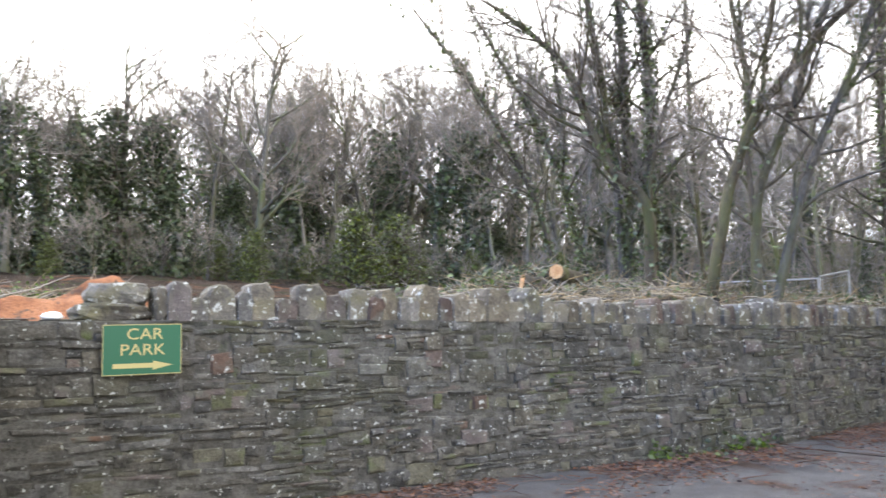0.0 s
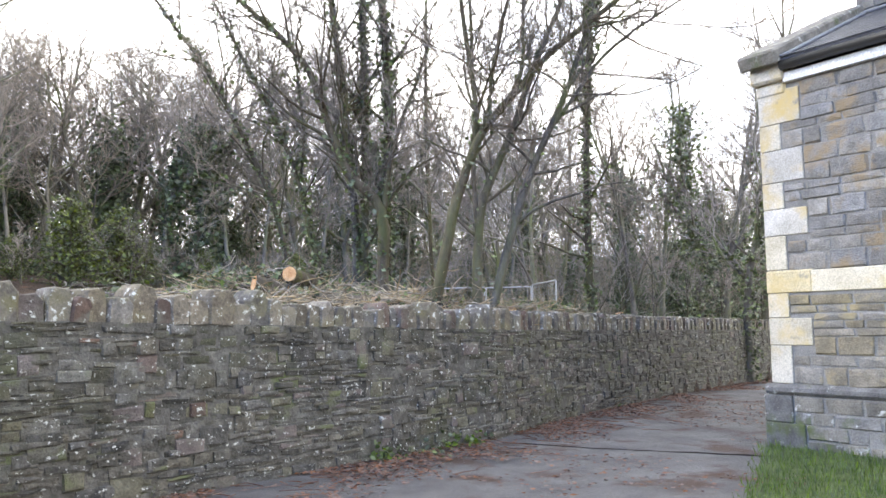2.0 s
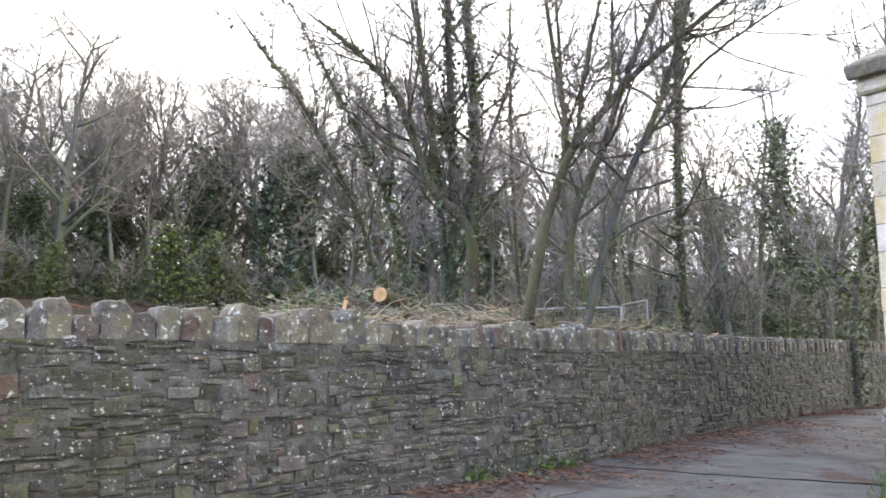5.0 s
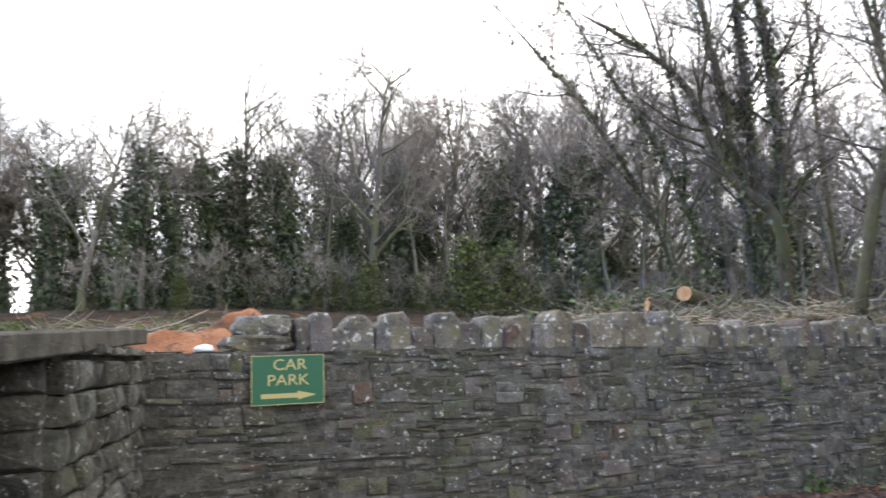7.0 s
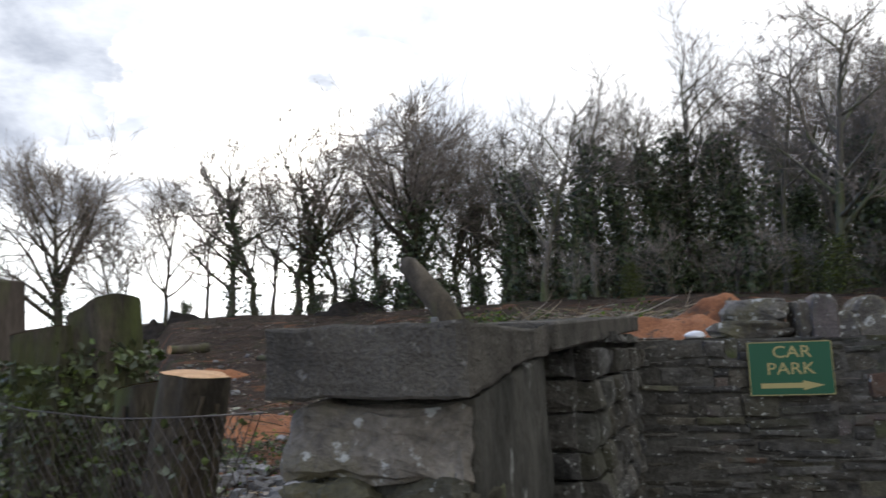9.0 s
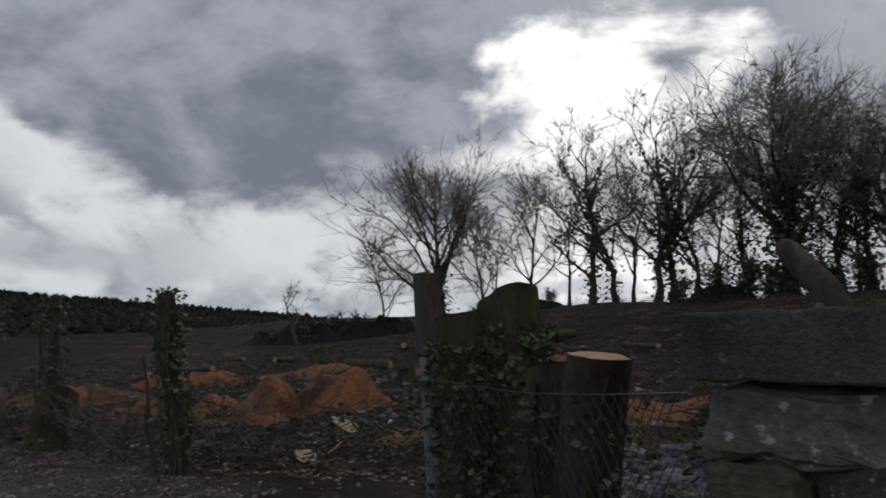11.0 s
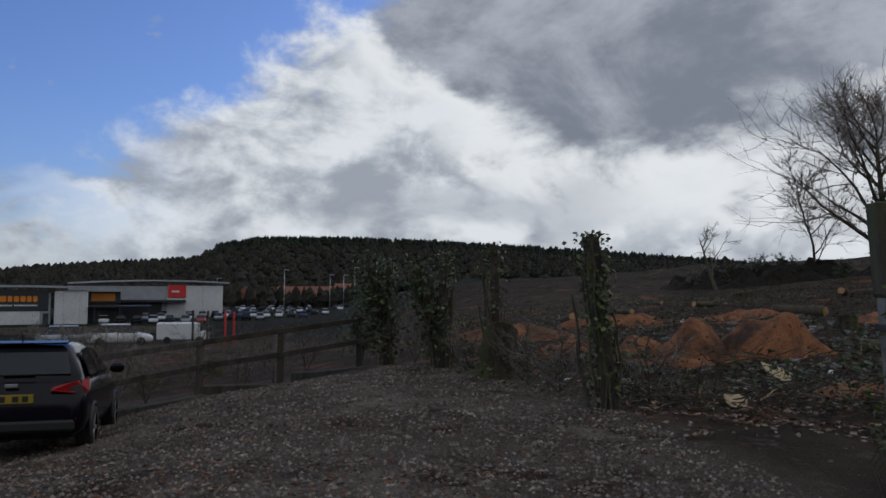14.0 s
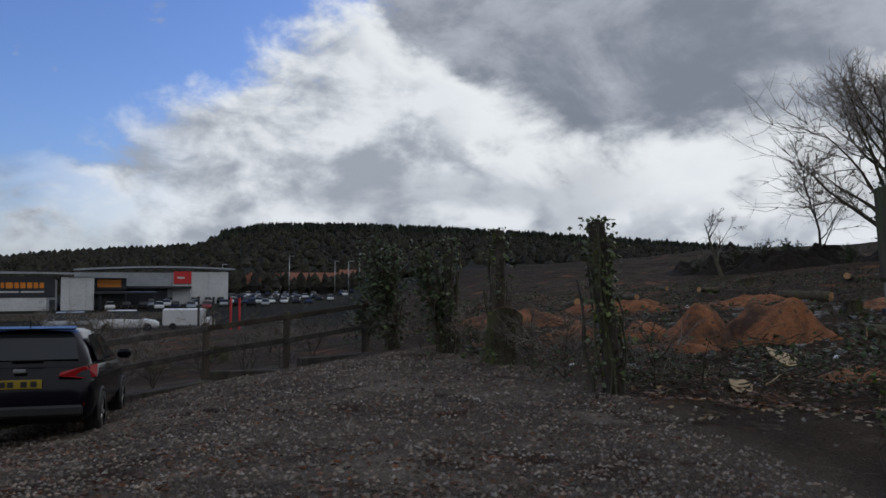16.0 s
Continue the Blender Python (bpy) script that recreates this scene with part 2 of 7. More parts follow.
M_TARMAC = material("old_tarmac", (0.085, 0.080, 0.078), (0.165, 0.157, 0.150), 1.3, 0.9, 0.9, 90, (0.075, 0.05, 0.038), (0.53, 0.63), 0.8, spot2=(0.30, 0.29, 0.27), spot2_at=(0.66, 0.72), spot2_scale=30)
M_BARK = material("bark", (0.050, 0.042, 0.032), (0.125, 0.106, 0.082), 7, 0.9, 0.9, 30, (0.092, 0.096, 0.040), (0.47, 0.68), 2.5, 0.2, stretch=(1, 1, 0.35))
M_TWIG = material("twigs", (0.150, 0.125, 0.103), (0.300, 0.260, 0.222), 1.0, 0.9, 0.0, 8, vary=0.3)
M_WOODBARK = material("pale_wood_bark", (0.110, 0.097, 0.078), (0.235, 0.210, 0.168), 3, 0.9, 0.4, 20, (0.105, 0.118, 0.050), (0.46, 0.64), 1.5, 0.25, stretch=(1, 1, 0.35))
M_THICKET = material("winter_thicket", (0.150, 0.130, 0.096), (0.300, 0.262, 0.205), 0.25, 0.95, 0.0, 4, (0.130, 0.150, 0.060), (0.50, 0.62), 0.12, vary=0.35, island=True)
M_TWIG_PALE = material("birch_twigs", (0.13, 0.10, 0.085), (0.21, 0.18, 0.155), 1.0, 0.9, 0.0, 8, vary=0.3)
M_IVY = material("ivy_leaves", (0.060, 0.085, 0.028), (0.17, 0.205, 0.080), 3.0, 0.5, 0.0, 20, vary=0.5, island=True, spec=0.45)
M_EVERGREEN = material("evergreen_leaves", (0.042, 0.062, 0.028), (0.110, 0.142, 0.064), 2.0, 0.6, 0.0, 12, vary=0.45, island=True, spec=0.4)
M_HOLLY = material("yellow_green_leaves", (0.06, 0.08, 0.018), (0.14, 0.16, 0.04), 2.0, 0.6, 0.0, 12, vary=0.35, island=True)
M_SAWDUST = material("fresh_sawdust", (0.21, 0.082, 0.036), (0.44, 0.19, 0.088), 3.5, 0.95, 1.0, 32, (0.070, 0.042, 0.028), (0.50, 0.64), 1.1, spot2=(0.10, 0.065, 0.045), spot2_at=(0.58, 0.64), spot2_scale=7)
M_STUMPBARK = material("dark_mossy_bark", (0.034, 0.028, 0.020), (0.115, 0.096, 0.068), 5, 0.95, 1.0, 40, (0.085, 0.098, 0.032), (0.46, 0.62), 3, stretch=(1, 1, 0.3))
M_REDCUT = material("weathered_cut_wood", (0.13, 0.06, 0.035), (0.28, 0.15, 0.09), 9, 0.85, 0.4, 60)
M_CUT = material("fresh_cut_wood", (0.48, 0.24, 0.10), (0.66, 0.42, 0.22), 9, 0.8, 0.2, 60)
M_LOGBARK = material("pale_bark", (0.06, 0.05, 0.036), (0.15, 0.125, 0.09), 4, 0.9, 0.8, 40, (0.085, 0.095, 0.03), (0.50, 0.66), 2, stretch=(1, 1, 0.4))
M_WOODPOST = material("weathered_timber", (0.045, 0.036, 0.029), (0.11, 0.092, 0.075), 4, 0.9, 0.4, 50, MOSS, (0.58, 0.7), 3, 0.2, stretch=(1, 1, 0.2))
M_CONPOST = material("concrete_post", (0.20, 0.19, 0.18), (0.33, 0.32, 0.30), 4, 0.95, 0.5, 80, MOSS, (0.6, 0.75), 3)
M_WIRE = plain("rusty_wire", (0.12, 0.10, 0.085), 0.6, 0.6)
M_GALV = plain("galvanised_steel", (0.42, 0.44, 0.46), 0.45, 0.8)
M_LEAFLITTER = material("dead_leaves", (0.10, 0.052, 0.034), (0.24, 0.13, 0.085), 3, 0.9, 0.0, 20, vary=0.4, island=True)
M_BRUSH = material("cut_brush", (0.20, 0.155, 0.10), (0.44, 0.355, 0.24), 2, 0.9, 0.0, 12, vary=0.45, island=True)
M_GRASS = material("grass_blades", (0.055, 0.095, 0.018), (0.13, 0.18, 0.04), 2, 0.8, 0.0, 10, vary=0.35, island=True)
M_CHIPS = material("gravel_chips", (0.085, 0.068, 0.054), (0.36, 0.30, 0.245), 3, 0.9, 0.0, 30, vary=0.55, island=True)
M_PLY = material("plywood", (0.42, 0.30, 0.16), (0.58, 0.45, 0.27), 4, 0.8, 0.1, 40)
M_PLASTIC = plain("white_plastic", (0.80, 0.80, 0.80), 0.4)
M_GREEN = plain("green_sign_enamel", (0.006, 0.105, 0.045), 0.45)
M_GOLD = plain("gold_letters", (0.50, 0.42, 0.17), 0.6)
M_CARPAINT = plain("dark_car_paint", (0.004, 0.003, 0.007), 0.16, 0.0, 0.0, 0.3)
M_CARGLASS = plain("car_glass", (0.02, 0.023, 0.026), 0.06)
M_TYRE = plain("tyre_rubber", (0.02, 0.02, 0.02), 0.8)
M_RIM = plain("alloy_rim", (0.35, 0.35, 0.36), 0.35, 0.8)
M_TAIL = plain("red_lamp_glass", (0.36, 0.010, 0.012), 0.2)
M_PLATE = plain("yellow_plate", (0.38, 0.27, 0.02), 0.4)
M_DARK = plain("black_trim", (0.02, 0.02, 0.021), 0.5)
M_SHOPGREY = material("grey_cladding", (0.36, 0.38, 0.40), (0.46, 0.48, 0.50), 0.4, 0.5, 0.0, 6)
M_SHOPWHITE = material("white_cladding", (0.66, 0.67, 0.67), (0.76, 0.77, 0.77), 0.4, 0.5, 0.0, 6)
M_SHOPDARK = plain("dark_fascia", (0.028, 0.032, 0.04), 0.4)
M_SHOPROOF = material("metal_roof", (0.36, 0.38, 0.41), (0.46, 0.48, 0.51), 0.2, 0.4, 0.0, 4, metal=0.3)
M_ORANGE = plain("orange_fascia_letters", (0.80, 0.28, 0.03), 0.5)
M_RED = plain("red_sign", (0.62, 0.03, 0.03), 0.5)
M_BRICK = material("red_brick", (0.22, 0.09, 0.06), (0.33, 0.15, 0.10), 1, 0.9, 0.0, 10)
M_CONIFER = material("far_conifers", (0.012, 0.018, 0.012), (0.03, 0.038, 0.022), 0.05, 0.95, 0.0, 0.6, vary=0.4, island=True)
M_HEDGE = material("far_hedges", (0.022, 0.020, 0.015), (0.048, 0.045, 0.030), 0.05, 0.95, 0.0, 0.6, vary=0.4, island=True)
M_CARWHITE = plain("white_car", (0.70, 0.71, 0.72), 0.25)
M_CARSILVER = plain("silver_car", (0.36, 0.38, 0.40), 0.3, 0.5)
M_CARRED = plain("red_car", (0.35, 0.03, 0.03), 0.3)
M_CARBLUE = plain("blue_car", (0.03, 0.05, 0.13), 0.3)
M_BRUSHBANK = material("dark_brown", (0.016, 0.013, 0.010), (0.045, 0.036, 0.028), 3, 0.95, 0.9, 20)

# ---- helpers for building ----
def mesh_of(name, verts, faces, mats, idx=None, smooth=False):
    me = bpy.data.meshes.new(name)
    me.from_pydata([tuple(v) for v in verts], [], [tuple(f) for f in faces])
    for m in (mats if isinstance(mats, (list, tuple)) else [mats]):
        me.materials.append(m)
    if idx is not None:
        me.polygons.foreach_set("material_index", list(idx))
    if smooth:
        me.polygons.foreach_set("use_smooth", [True] * len(me.polygons))
    me.update()
    return me


def part(name, bm, mat, parent=None, label="", smooth=False):
    """Links a bmesh as one mesh object under a thing."""
    me = bpy.data.meshes.new(name)
    bm.to_mesh(me)
    bm.free()
    me.materials.append(mat)
    if smooth:
        me.polygons.foreach_set("use_smooth", [True] * len(me.polygons))
    ob = new(name, me)
    ob.parent = parent
    return tagged(ob, label)


def piece(name, me, parent=None, m=None, label=""):
    ob = new(name, me)
    ob.parent = parent
    if m is not None:
        ob.matrix_basis = m
    return tagged(ob, label)


def thing(name, label, category, m=None, group="", kind=""):
    ob = new(name)
    if m is not None:
        ob.matrix_basis = m
    return tagged(ob, label, category, group, kind)


def box(bm, x0, y0, z0, x1, y1, z1, bevel=0.0, m=None):
    """A box between two corners, with bevelled edges."""
    r = bmesh.ops.create_cube(bm, size=1.0)["verts"]
    bmesh.ops.scale(bm, vec=(x1 - x0, y1 - y0, z1 - z0), verts=r)
    bmesh.ops.translate(bm, vec=((x0 + x1) / 2, (y0 + y1) / 2, (z0 + z1) / 2), verts=r)
    if bevel:
        es = list({e for v in r for e in v.link_edges})
        out = bmesh.ops.bevel(bm, geom=es, offset=bevel, segments=1, affect="EDGES")
        r = list({v for f in out["faces"] for v in f.verts} | {v for v in r if v.is_valid})
    if m is not None:
        bmesh.ops.transform(bm, matrix=m, verts=r)
    return r


def boxes(*specs, bevel=0.0, m=None):
    bm = bmesh.new()
    for s in specs:
        box(bm, *s, bevel=bevel, m=m)
    return bm


class Tubes:
    """Collects bent, tapering tubes into one mesh."""

    def __init__(self):
        self.v, self.f, self.n = [], [], 0

    def add(self, pts, radii, sides=5, cap=False):
        pts = np.asarray(pts, float)
        k = len(pts)
        tan = np.gradient(pts, axis=0)
        tan /= np.linalg.norm(tan, axis=1)[:, None] + 1e-9
        ref = np.array([0.0, 0.0, 1.0]) if abs(tan[0][2]) < 0.85 else np.array([1.0, 0.0, 0.0])
        a = np.cross(tan, ref)
        a /= np.linalg.norm(a, axis=1)[:, None] + 1e-9
        b = np.cross(tan, a)
        th = np.arange(sides) * 2 * math.pi / sides
        ring = (pts[:, None, :] + np.asarray(radii)[:, None, None] * (np.cos(th)[None, :, None] * a[:, None, :] + np.sin(th)[None, :, None] * b[:, None, :]))
        self.v.append(ring.reshape(-1, 3))
        o = self.n
        for i in range(k - 1):
            for j in range(sides):
                j2 = (j + 1) % sides
                self.f.append((o + i * sides + j, o + i * sides + j2, o + (i + 1) * sides + j2, o + (i + 1) * sides + j))
        if cap:
            self.f.append(tuple(o + (k - 1) * sides + j for j in range(sides)))
            self.f.append(tuple(o + j for j in reversed(range(sides))))
        self.n += k * sides

    def add_many(self, start, end, r0, r1):
        """Many straight three-sided twigs at once."""
        d = end - start
        d /= np.linalg.norm(d, axis=1)[:, None] + 1e-9
        a = np.cross(d, np.where(np.abs(d[:, 2:3]) < 0.85, [[0.0, 0.0, 1.0]], [[1.0, 0.0, 0.0]]))
        a /= np.linalg.norm(a, axis=1)[:, None] + 1e-9
        b = np.cross(d, a)
        ring = [math.cos(t) * a + math.sin(t) * b for t in (0.0, 2.0944, 4.1888)]
        v = np.stack([start + k * r0 for k in ring] + [end + k * r1 for k in ring], 1)
        o = self.n + np.arange(len(start))[:, None] * 6
        for q in ((0, 1, 4, 3), (1, 2, 5, 4), (2, 0, 3, 5)):
            self.f += (o + np.array([q])).tolist()
        self.v.append(v.reshape(-1, 3))
        self.n += 6 * len(start)

    def mesh(self, name, mat, smooth=True):
        return mesh_of(name, np.concatenate(self.v) if self.v else [], self.f, mat, smooth=smooth)


def leaves(centres, size, seed, name, mat, droop=0.3):
    """A cloud of small folded leaves, each its own island."""
    r = np.random.default_rng(seed)
    c = np.asarray(centres, float)
    n = len(c)
    a = r.normal(size=(n, 3))
    a[:, 2] = a[:, 2] * 0.5 - droop
    a /= np.linalg.norm(a, axis=1)[:, None]
    b = np.cross(a, r.normal(size=(n, 3)))
    b /= np.linalg.norm(b, axis=1)[:, None] + 1e-9
    nrm = np.cross(a, b)
    s = size * r.uniform(0.6, 1.3, n)[:, None]
    v = np.stack([c - a * s * 0.5, c + b * s * 0.42 + nrm * s * 0.12, c + a * s * 0.6, c - b * s * 0.42 + nrm * s * 0.12], 1).reshape(-1, 3)
    i = np.arange(n)[:, None] * 4
    f = np.concatenate([i + np.array([[0, 1, 2]]), i + np.array([[0, 2, 3]])])
    return mesh_of(name, v, f.tolist(), mat)


# ---- the lie of the land ----
BOUND = [(60, 45.0), (17.4, 19.2), (11.46, 15.7), (6.6, 12.24), (4.5, 10.55), (-0.8, 7.54), (-3.43, 5.95)]
WALLTOP = [1.62, 1.62, 1.60, 1.60, 1.60, 1.68, 1.70]
FENCE_LINE = [(-2.3, 1.4), (-5.83, 1.84), (-11.3, 0.5), (-14.8, -0.95), (-18.2, -3.7), (-40, -12.0)]
CREST = [(-90, 1.0), (-60, 1.6), (-42, 2.0), (-30, 2.6), (-10, 4.0), (0, 4.2), (20, 4.5), (35, 4.0), (47, 3.5), (63, 3.8), (71, 3.5), (79, 3.0), (85, 2.3), (92, 1.4), (98, 0.4), (106, -2.4), (180, -2.4)]
HILL = [(60, 0.0), (76, 2.4), (88, 3.25), (96, 3.72), (104, 3.98), (110, 3.9), (112.8, 3.4), (115, 2.5), (120, 2.2), (127, 1.6), (140, 1.3), (170, 0.0)]


def lerp_table(tab, a):
    return float(np.interp(a, [p[0] for p in tab], [p[1] for p in tab]))


def step(a, b, x):
    t = min(1.0, max(0.0, (x - a) / (b - a)))
    return t * t * (3 - 2 * t)


def behind(x, y, line):
    """Signed distance to a line of points; positive on its far side."""
    best, sign = 1e9, 1
    for (ax, ay), (bx, by) in zip(line, line[1:]):
        ex, ey = bx - ax, by - ay
        t = min(1, max(0, ((x - ax) * ex + (y - ay) * ey) / (ex * ex + ey * ey)))
        d = math.hypot(x - ax - t * ex, y - ay - t * ey)
        side = 1 if ex * (y - ay) - ey * (x - ax) < 0 else -1
        if d < best - 1e-6:
            best, sign = d, side
        elif d < best + 1e-6:
            sign = min(sign, side)
    return best * sign


def azimuth(x, y):
    return math.degrees(math.atan2(-(x + 0.3), y))


def lot(x, y):
    return -0.15 * max(0.0, min(6.0, -2.8 - y)) * step(-4.0, -9.0, x)


ALL_BOUND = BOUND + FENCE_LINE


def height(x, y):
    a, r = azimuth(x, y), math.hypot(x + 0.3, y)
    front = lot(x, y)
    s = behind(x, y, ALL_BOUND)
    valley = front + (-4.8 - front) * step(20, 110, r)
    if a < -90 or a > 150:
        z = front
    elif s <= 0 and r < 90:
        z = valley if a > 100 else front
    else:
        base = 1.55 * (1 - step(41, 52, a)) * step(0.22, 0.42, s)
        zc = 1.6 + 45 * math.tan(radians(max(0.2, lerp_table(CREST, a))))
        rise = step(0.0, 1.0, min(1.0, max(0.0, s) / 42.0) * 0.92) if a < 60 else min(1.0, max(0.0, s) / 46.0) ** 1.55
        low = base + (front if a > 90 else 0.0)
        z = low + (zc - low) * rise
        if r > 60:
            z += 0.004 * (r - 60) + (0.15 + 0.03 * noise.noise((a * 0.15, 0, 0))) * min(60.0, r - 60) * (1 - step(30, 40, a))
        rough = step(0.4, 3.0, s)
        z += rough * (0.10 * noise.noise((x * 0.55, y * 0.55, 0.3)) + 0.11 * noise.noise((x * 1.7, y * 1.7, 4.0)) + 0.30 * noise.noise((x * 0.12, y * 0.12, 9.0)) * step(6, 25, s))
        z += (valley - z) * step(97, 106, a)
    if r > 300:
        if 60 < a < 170:
            top = 1.6 + 1400 * math.tan(radians(lerp_table(HILL, a))) - 22.0
            z += (top - z) * step(330, 1400, r)
        else:
            z *= 1 - step(300, 700, r)
    return z + 0.012 * noise.noise((x * 2.2, y * 2.2, 1.0)) * (1 - step(30, 60, r))


def drop(x, y):
    return Vector((x, y, height(x, y)))


GATE, LOT = (0.11, 0.05), (-0.60, -0.28)      # where one stands to look over the wall, and over the lot


def polar(az, r, origin=(-0.3, 0.0)):
    return (origin[0] - math.sin(radians(az)) * r, origin[1] + math.cos(radians(az)) * r)


def build_ground():
    radii = [0.4]
    while radii[-1] < 3800:
        radii.append(radii[-1] * (1.032 if radii[-1] < 80 else 1.06))
    angles = list(np.arange(-180, -60, 4.0)) + list(np.arange(-60, 140, 0.75)) + list(np.arange(140, 180, 4.0))
    nv = len(angles)
    verts = [(-0.3, 0, 0)]
    zone = [0.0]
    for r in radii:
        for a in angles:
            x, y = polar(a, r)
            verts.append((x, y, height(x, y)))
            s = behind(x, y, ALL_BOUND)
            lotish = 1 - step(-0.2, 1.0, s)
            if a > 100:
                lotish *= 1 - step(17, 20, r)
            if a < -60 or a > 150:
                lotish = 1.0 - step(60, 90, r)
            zone.append(lotish)
    faces = [(0, 1 + (j + 1) % nv, 1 + j) for j in range(nv)]
    for i in range(len(radii) - 1):
        for j in range(nv):
            j2 = (j + 1) % nv
            faces.append((1 + i * nv + j, 1 + i * nv + j2, 1 + (i + 1) * nv + j2, 1 + (i + 1) * nv + j))
    me = mesh_of("ground", verts, faces, M_GROUND, smooth=True)
    at = me.attributes.new("lot", "FLOAT", "POINT")
    at.data.foreach_set("value", zone)
    tagged(new("ground", me), "bare felled hillside and gravel car park", "ground", kind="structure")


def ground_material():
    """Gravel where the lot is, torn brown soil with litter, sawdust and grass where the trees were felled, fields far off."""
    m = bpy.data.materials.new("earth_and_gravel")
    m.use_nodes = True
    t = m.node_tree
    p = t.nodes["Principled BSDF"]
    p.inputs["Roughness"].default_value, p.inputs["Specular IOR Level"].default_value = 0.95, 0.15
    geo = t.nodes.new("ShaderNodeNewGeometry")
    att = t.nodes.new("ShaderNodeAttribute")
    att.attribute_name = "lot"

    def nz(s, d, lo, hi, off=0.0):
        n = t.nodes.new("ShaderNodeTexNoise")
        n.inputs["Scale"].default_value, n.inputs["Detail"].default_value, n.inputs["Roughness"].default_value = s, d, 0.65
        mp = t.nodes.new("ShaderNodeMapping")
        mp.inputs["Location"].default_value = (off, off, off)
        t.links.new(geo.outputs["Position"], mp.inputs[0])
        t.links.new(mp.outputs[0], n.inputs["Vector"])
        r = t.nodes.new("ShaderNodeMapRange")
        r.inputs["From Min"].default_value, r.inputs["From Max"].default_value = lo, hi
        t.links.new(n.outputs["Fac"], r.inputs["Value"])
        return r.outputs["Result"]

    def mx(f, a, b, kind="MIX"):
        n = t.nodes.new("ShaderNodeMix")
        n.data_type, n.blend_type = "RGBA", kind
        for i, v in ((0, f), (6, a), (7, b)):
            if isinstance(v, tuple):
                n.inputs[i].default_value = (*v, 1)
            elif isinstance(v, (int, float)):
                n.inputs[i].default_value = v
            else:
                t.links.new(v, n.inputs[i])
        return n.outputs[2]

    soil = mx(nz(0.6, 8, 0.35, 0.65), (0.036, 0.025, 0.017), (0.098, 0.066, 0.045))
    soil = mx(nz(2.2, 6, 0.56, 0.66, 5), soil, (0.15, 0.115, 0.085))
    soil = mx(nz(0.35, 6, 0.56, 0.68, 11), soil, (0.05, 0.062, 0.022))
    soil = mx(nz(0.45, 7, 0.57, 0.66, 23), soil, (0.26, 0.115, 0.055))
    soil = mx(nz(9, 4, 0.66, 0.70, 3), soil, (0.30, 0.27, 0.23))
    gravel = mx(nz(0.8, 7, 0.35, 0.65, 31), (0.058, 0.042, 0.031), (0.158, 0.120, 0.090))
    gravel = mx(nz(60, 3, 0.50, 0.64, 2), gravel, (0.34, 0.285, 0.23))
    gravel = mx(nz(0.5, 7, 0.54, 0.66, 41), gravel, (0.28, 0.232, 0.185))
    gravel = mx(nz(0.9, 8, 0.56, 0.64, 61), gravel, (0.075, 0.042, 0.028))
    col = mx(att.outputs["Fac"], soil, gravel)
    dist = t.nodes.new("ShaderNodeVectorMath")
    dist.operation = "LENGTH"
    t.links.new(geo.outputs["Position"], dist.inputs[0])
    rr = t.nodes.new("ShaderNodeMapRange")
    rr.inputs["From Min"].default_value, rr.inputs["From Max"].default_value = 50, 110
    t.links.new(dist.outputs["Value"], rr.inputs["Value"])
    field = mx(nz(0.012, 6, 0.42, 0.58, 7), (0.016, 0.016, 0.012), (0.032, 0.032, 0.019))
    field = mx(nz(0.006, 5, 0.60, 0.64, 3), field, (0.13, 0.13, 0.075))
    col = mx(rr.outputs[0], col, field)
    col = mx(1.0, col, mx(nz(30, 5, 0.3, 0.7, 1), (0.65, 0.65, 0.65), (1.2, 1.2, 1.2)), "MULTIPLY")
    t.links.new(col, p.inputs["Base Color"])
    b = t.nodes.new("ShaderNodeBump")
    b.inputs["Strength"].default_value, b.inputs["Distance"].default_value = 1.0, 0.07
    t.links.new(nz(16, 8, 0.3, 0.7, 6), b.inputs["Height"])
    t.links.new(b.outputs[0], p.inputs["Normal"])
    return m


M_GROUND = ground_material()
build_ground()

# ---- tarmac drive ----
FACE = [(-3.65, 6.02), (-0.8, 7.54), (4.5, 10.45), (6.6, 12.24), (11.46, 15.7), (17.4, 19.2), (30.0, 26.6)]
SEG = [math.dist(a, b) for a, b in zip(FACE, FACE[1:])]
WALL_LEN = sum(SEG)


def along(u):
    """Point, direction and inward normal of the wall's face at u metres from its broken end."""
    for (a, b), s in zip(zip(FACE, FACE[1:]), SEG):
        if u <= s or (a, b) == (FACE[-2], FACE[-1]):
            d = Vector(((b[0] - a[0]) / s, (b[1] - a[1]) / s, 0))
            return Vector((a[0], a[1], 0)) + d * u, d, Vector((-d.y, d.x, 0))
        u -= s


def wall_pose(u, out, z):
    """A frame on the wall: x along it, y into it, z up; out metres proud of the face."""
    p, d, n = along(u)
    m = Matrix((d, n, Vector((0, 0, 1)))).transposed().to_4x4()
    m.translation = p - n * out + Vector((0, 0, z))
    return m


def build_drive():
    us, offs = np.linspace(0.5, WALL_LEN, 90), np.concatenate([np.linspace(-0.05, 1.0, 6), np.linspace(1.3, 8.0, 20)])
    verts, faces = [], []
    for u in us:
        p, d, n = along(float(u))
        for o in offs:
            q = p - n * float(o)
            verts.append((q.x, q.y, height(q.x, q.y) + 0.02 + 0.012 * noise.noise((q.x * 0.9, q.y * 0.9, 2.0))))
    k = len(offs)
    for i in range(len(us) - 1):
        for j in range(k - 1):
            faces.append((i * k + j, i * k + j + 1, (i + 1) * k + j + 1, (i + 1) * k + j))
    tagged(new("road", mesh_of("road", verts, faces, M_TARMAC, smooth=True)), "patched grey tarmac drive with dead leaves", "road", kind="structure")


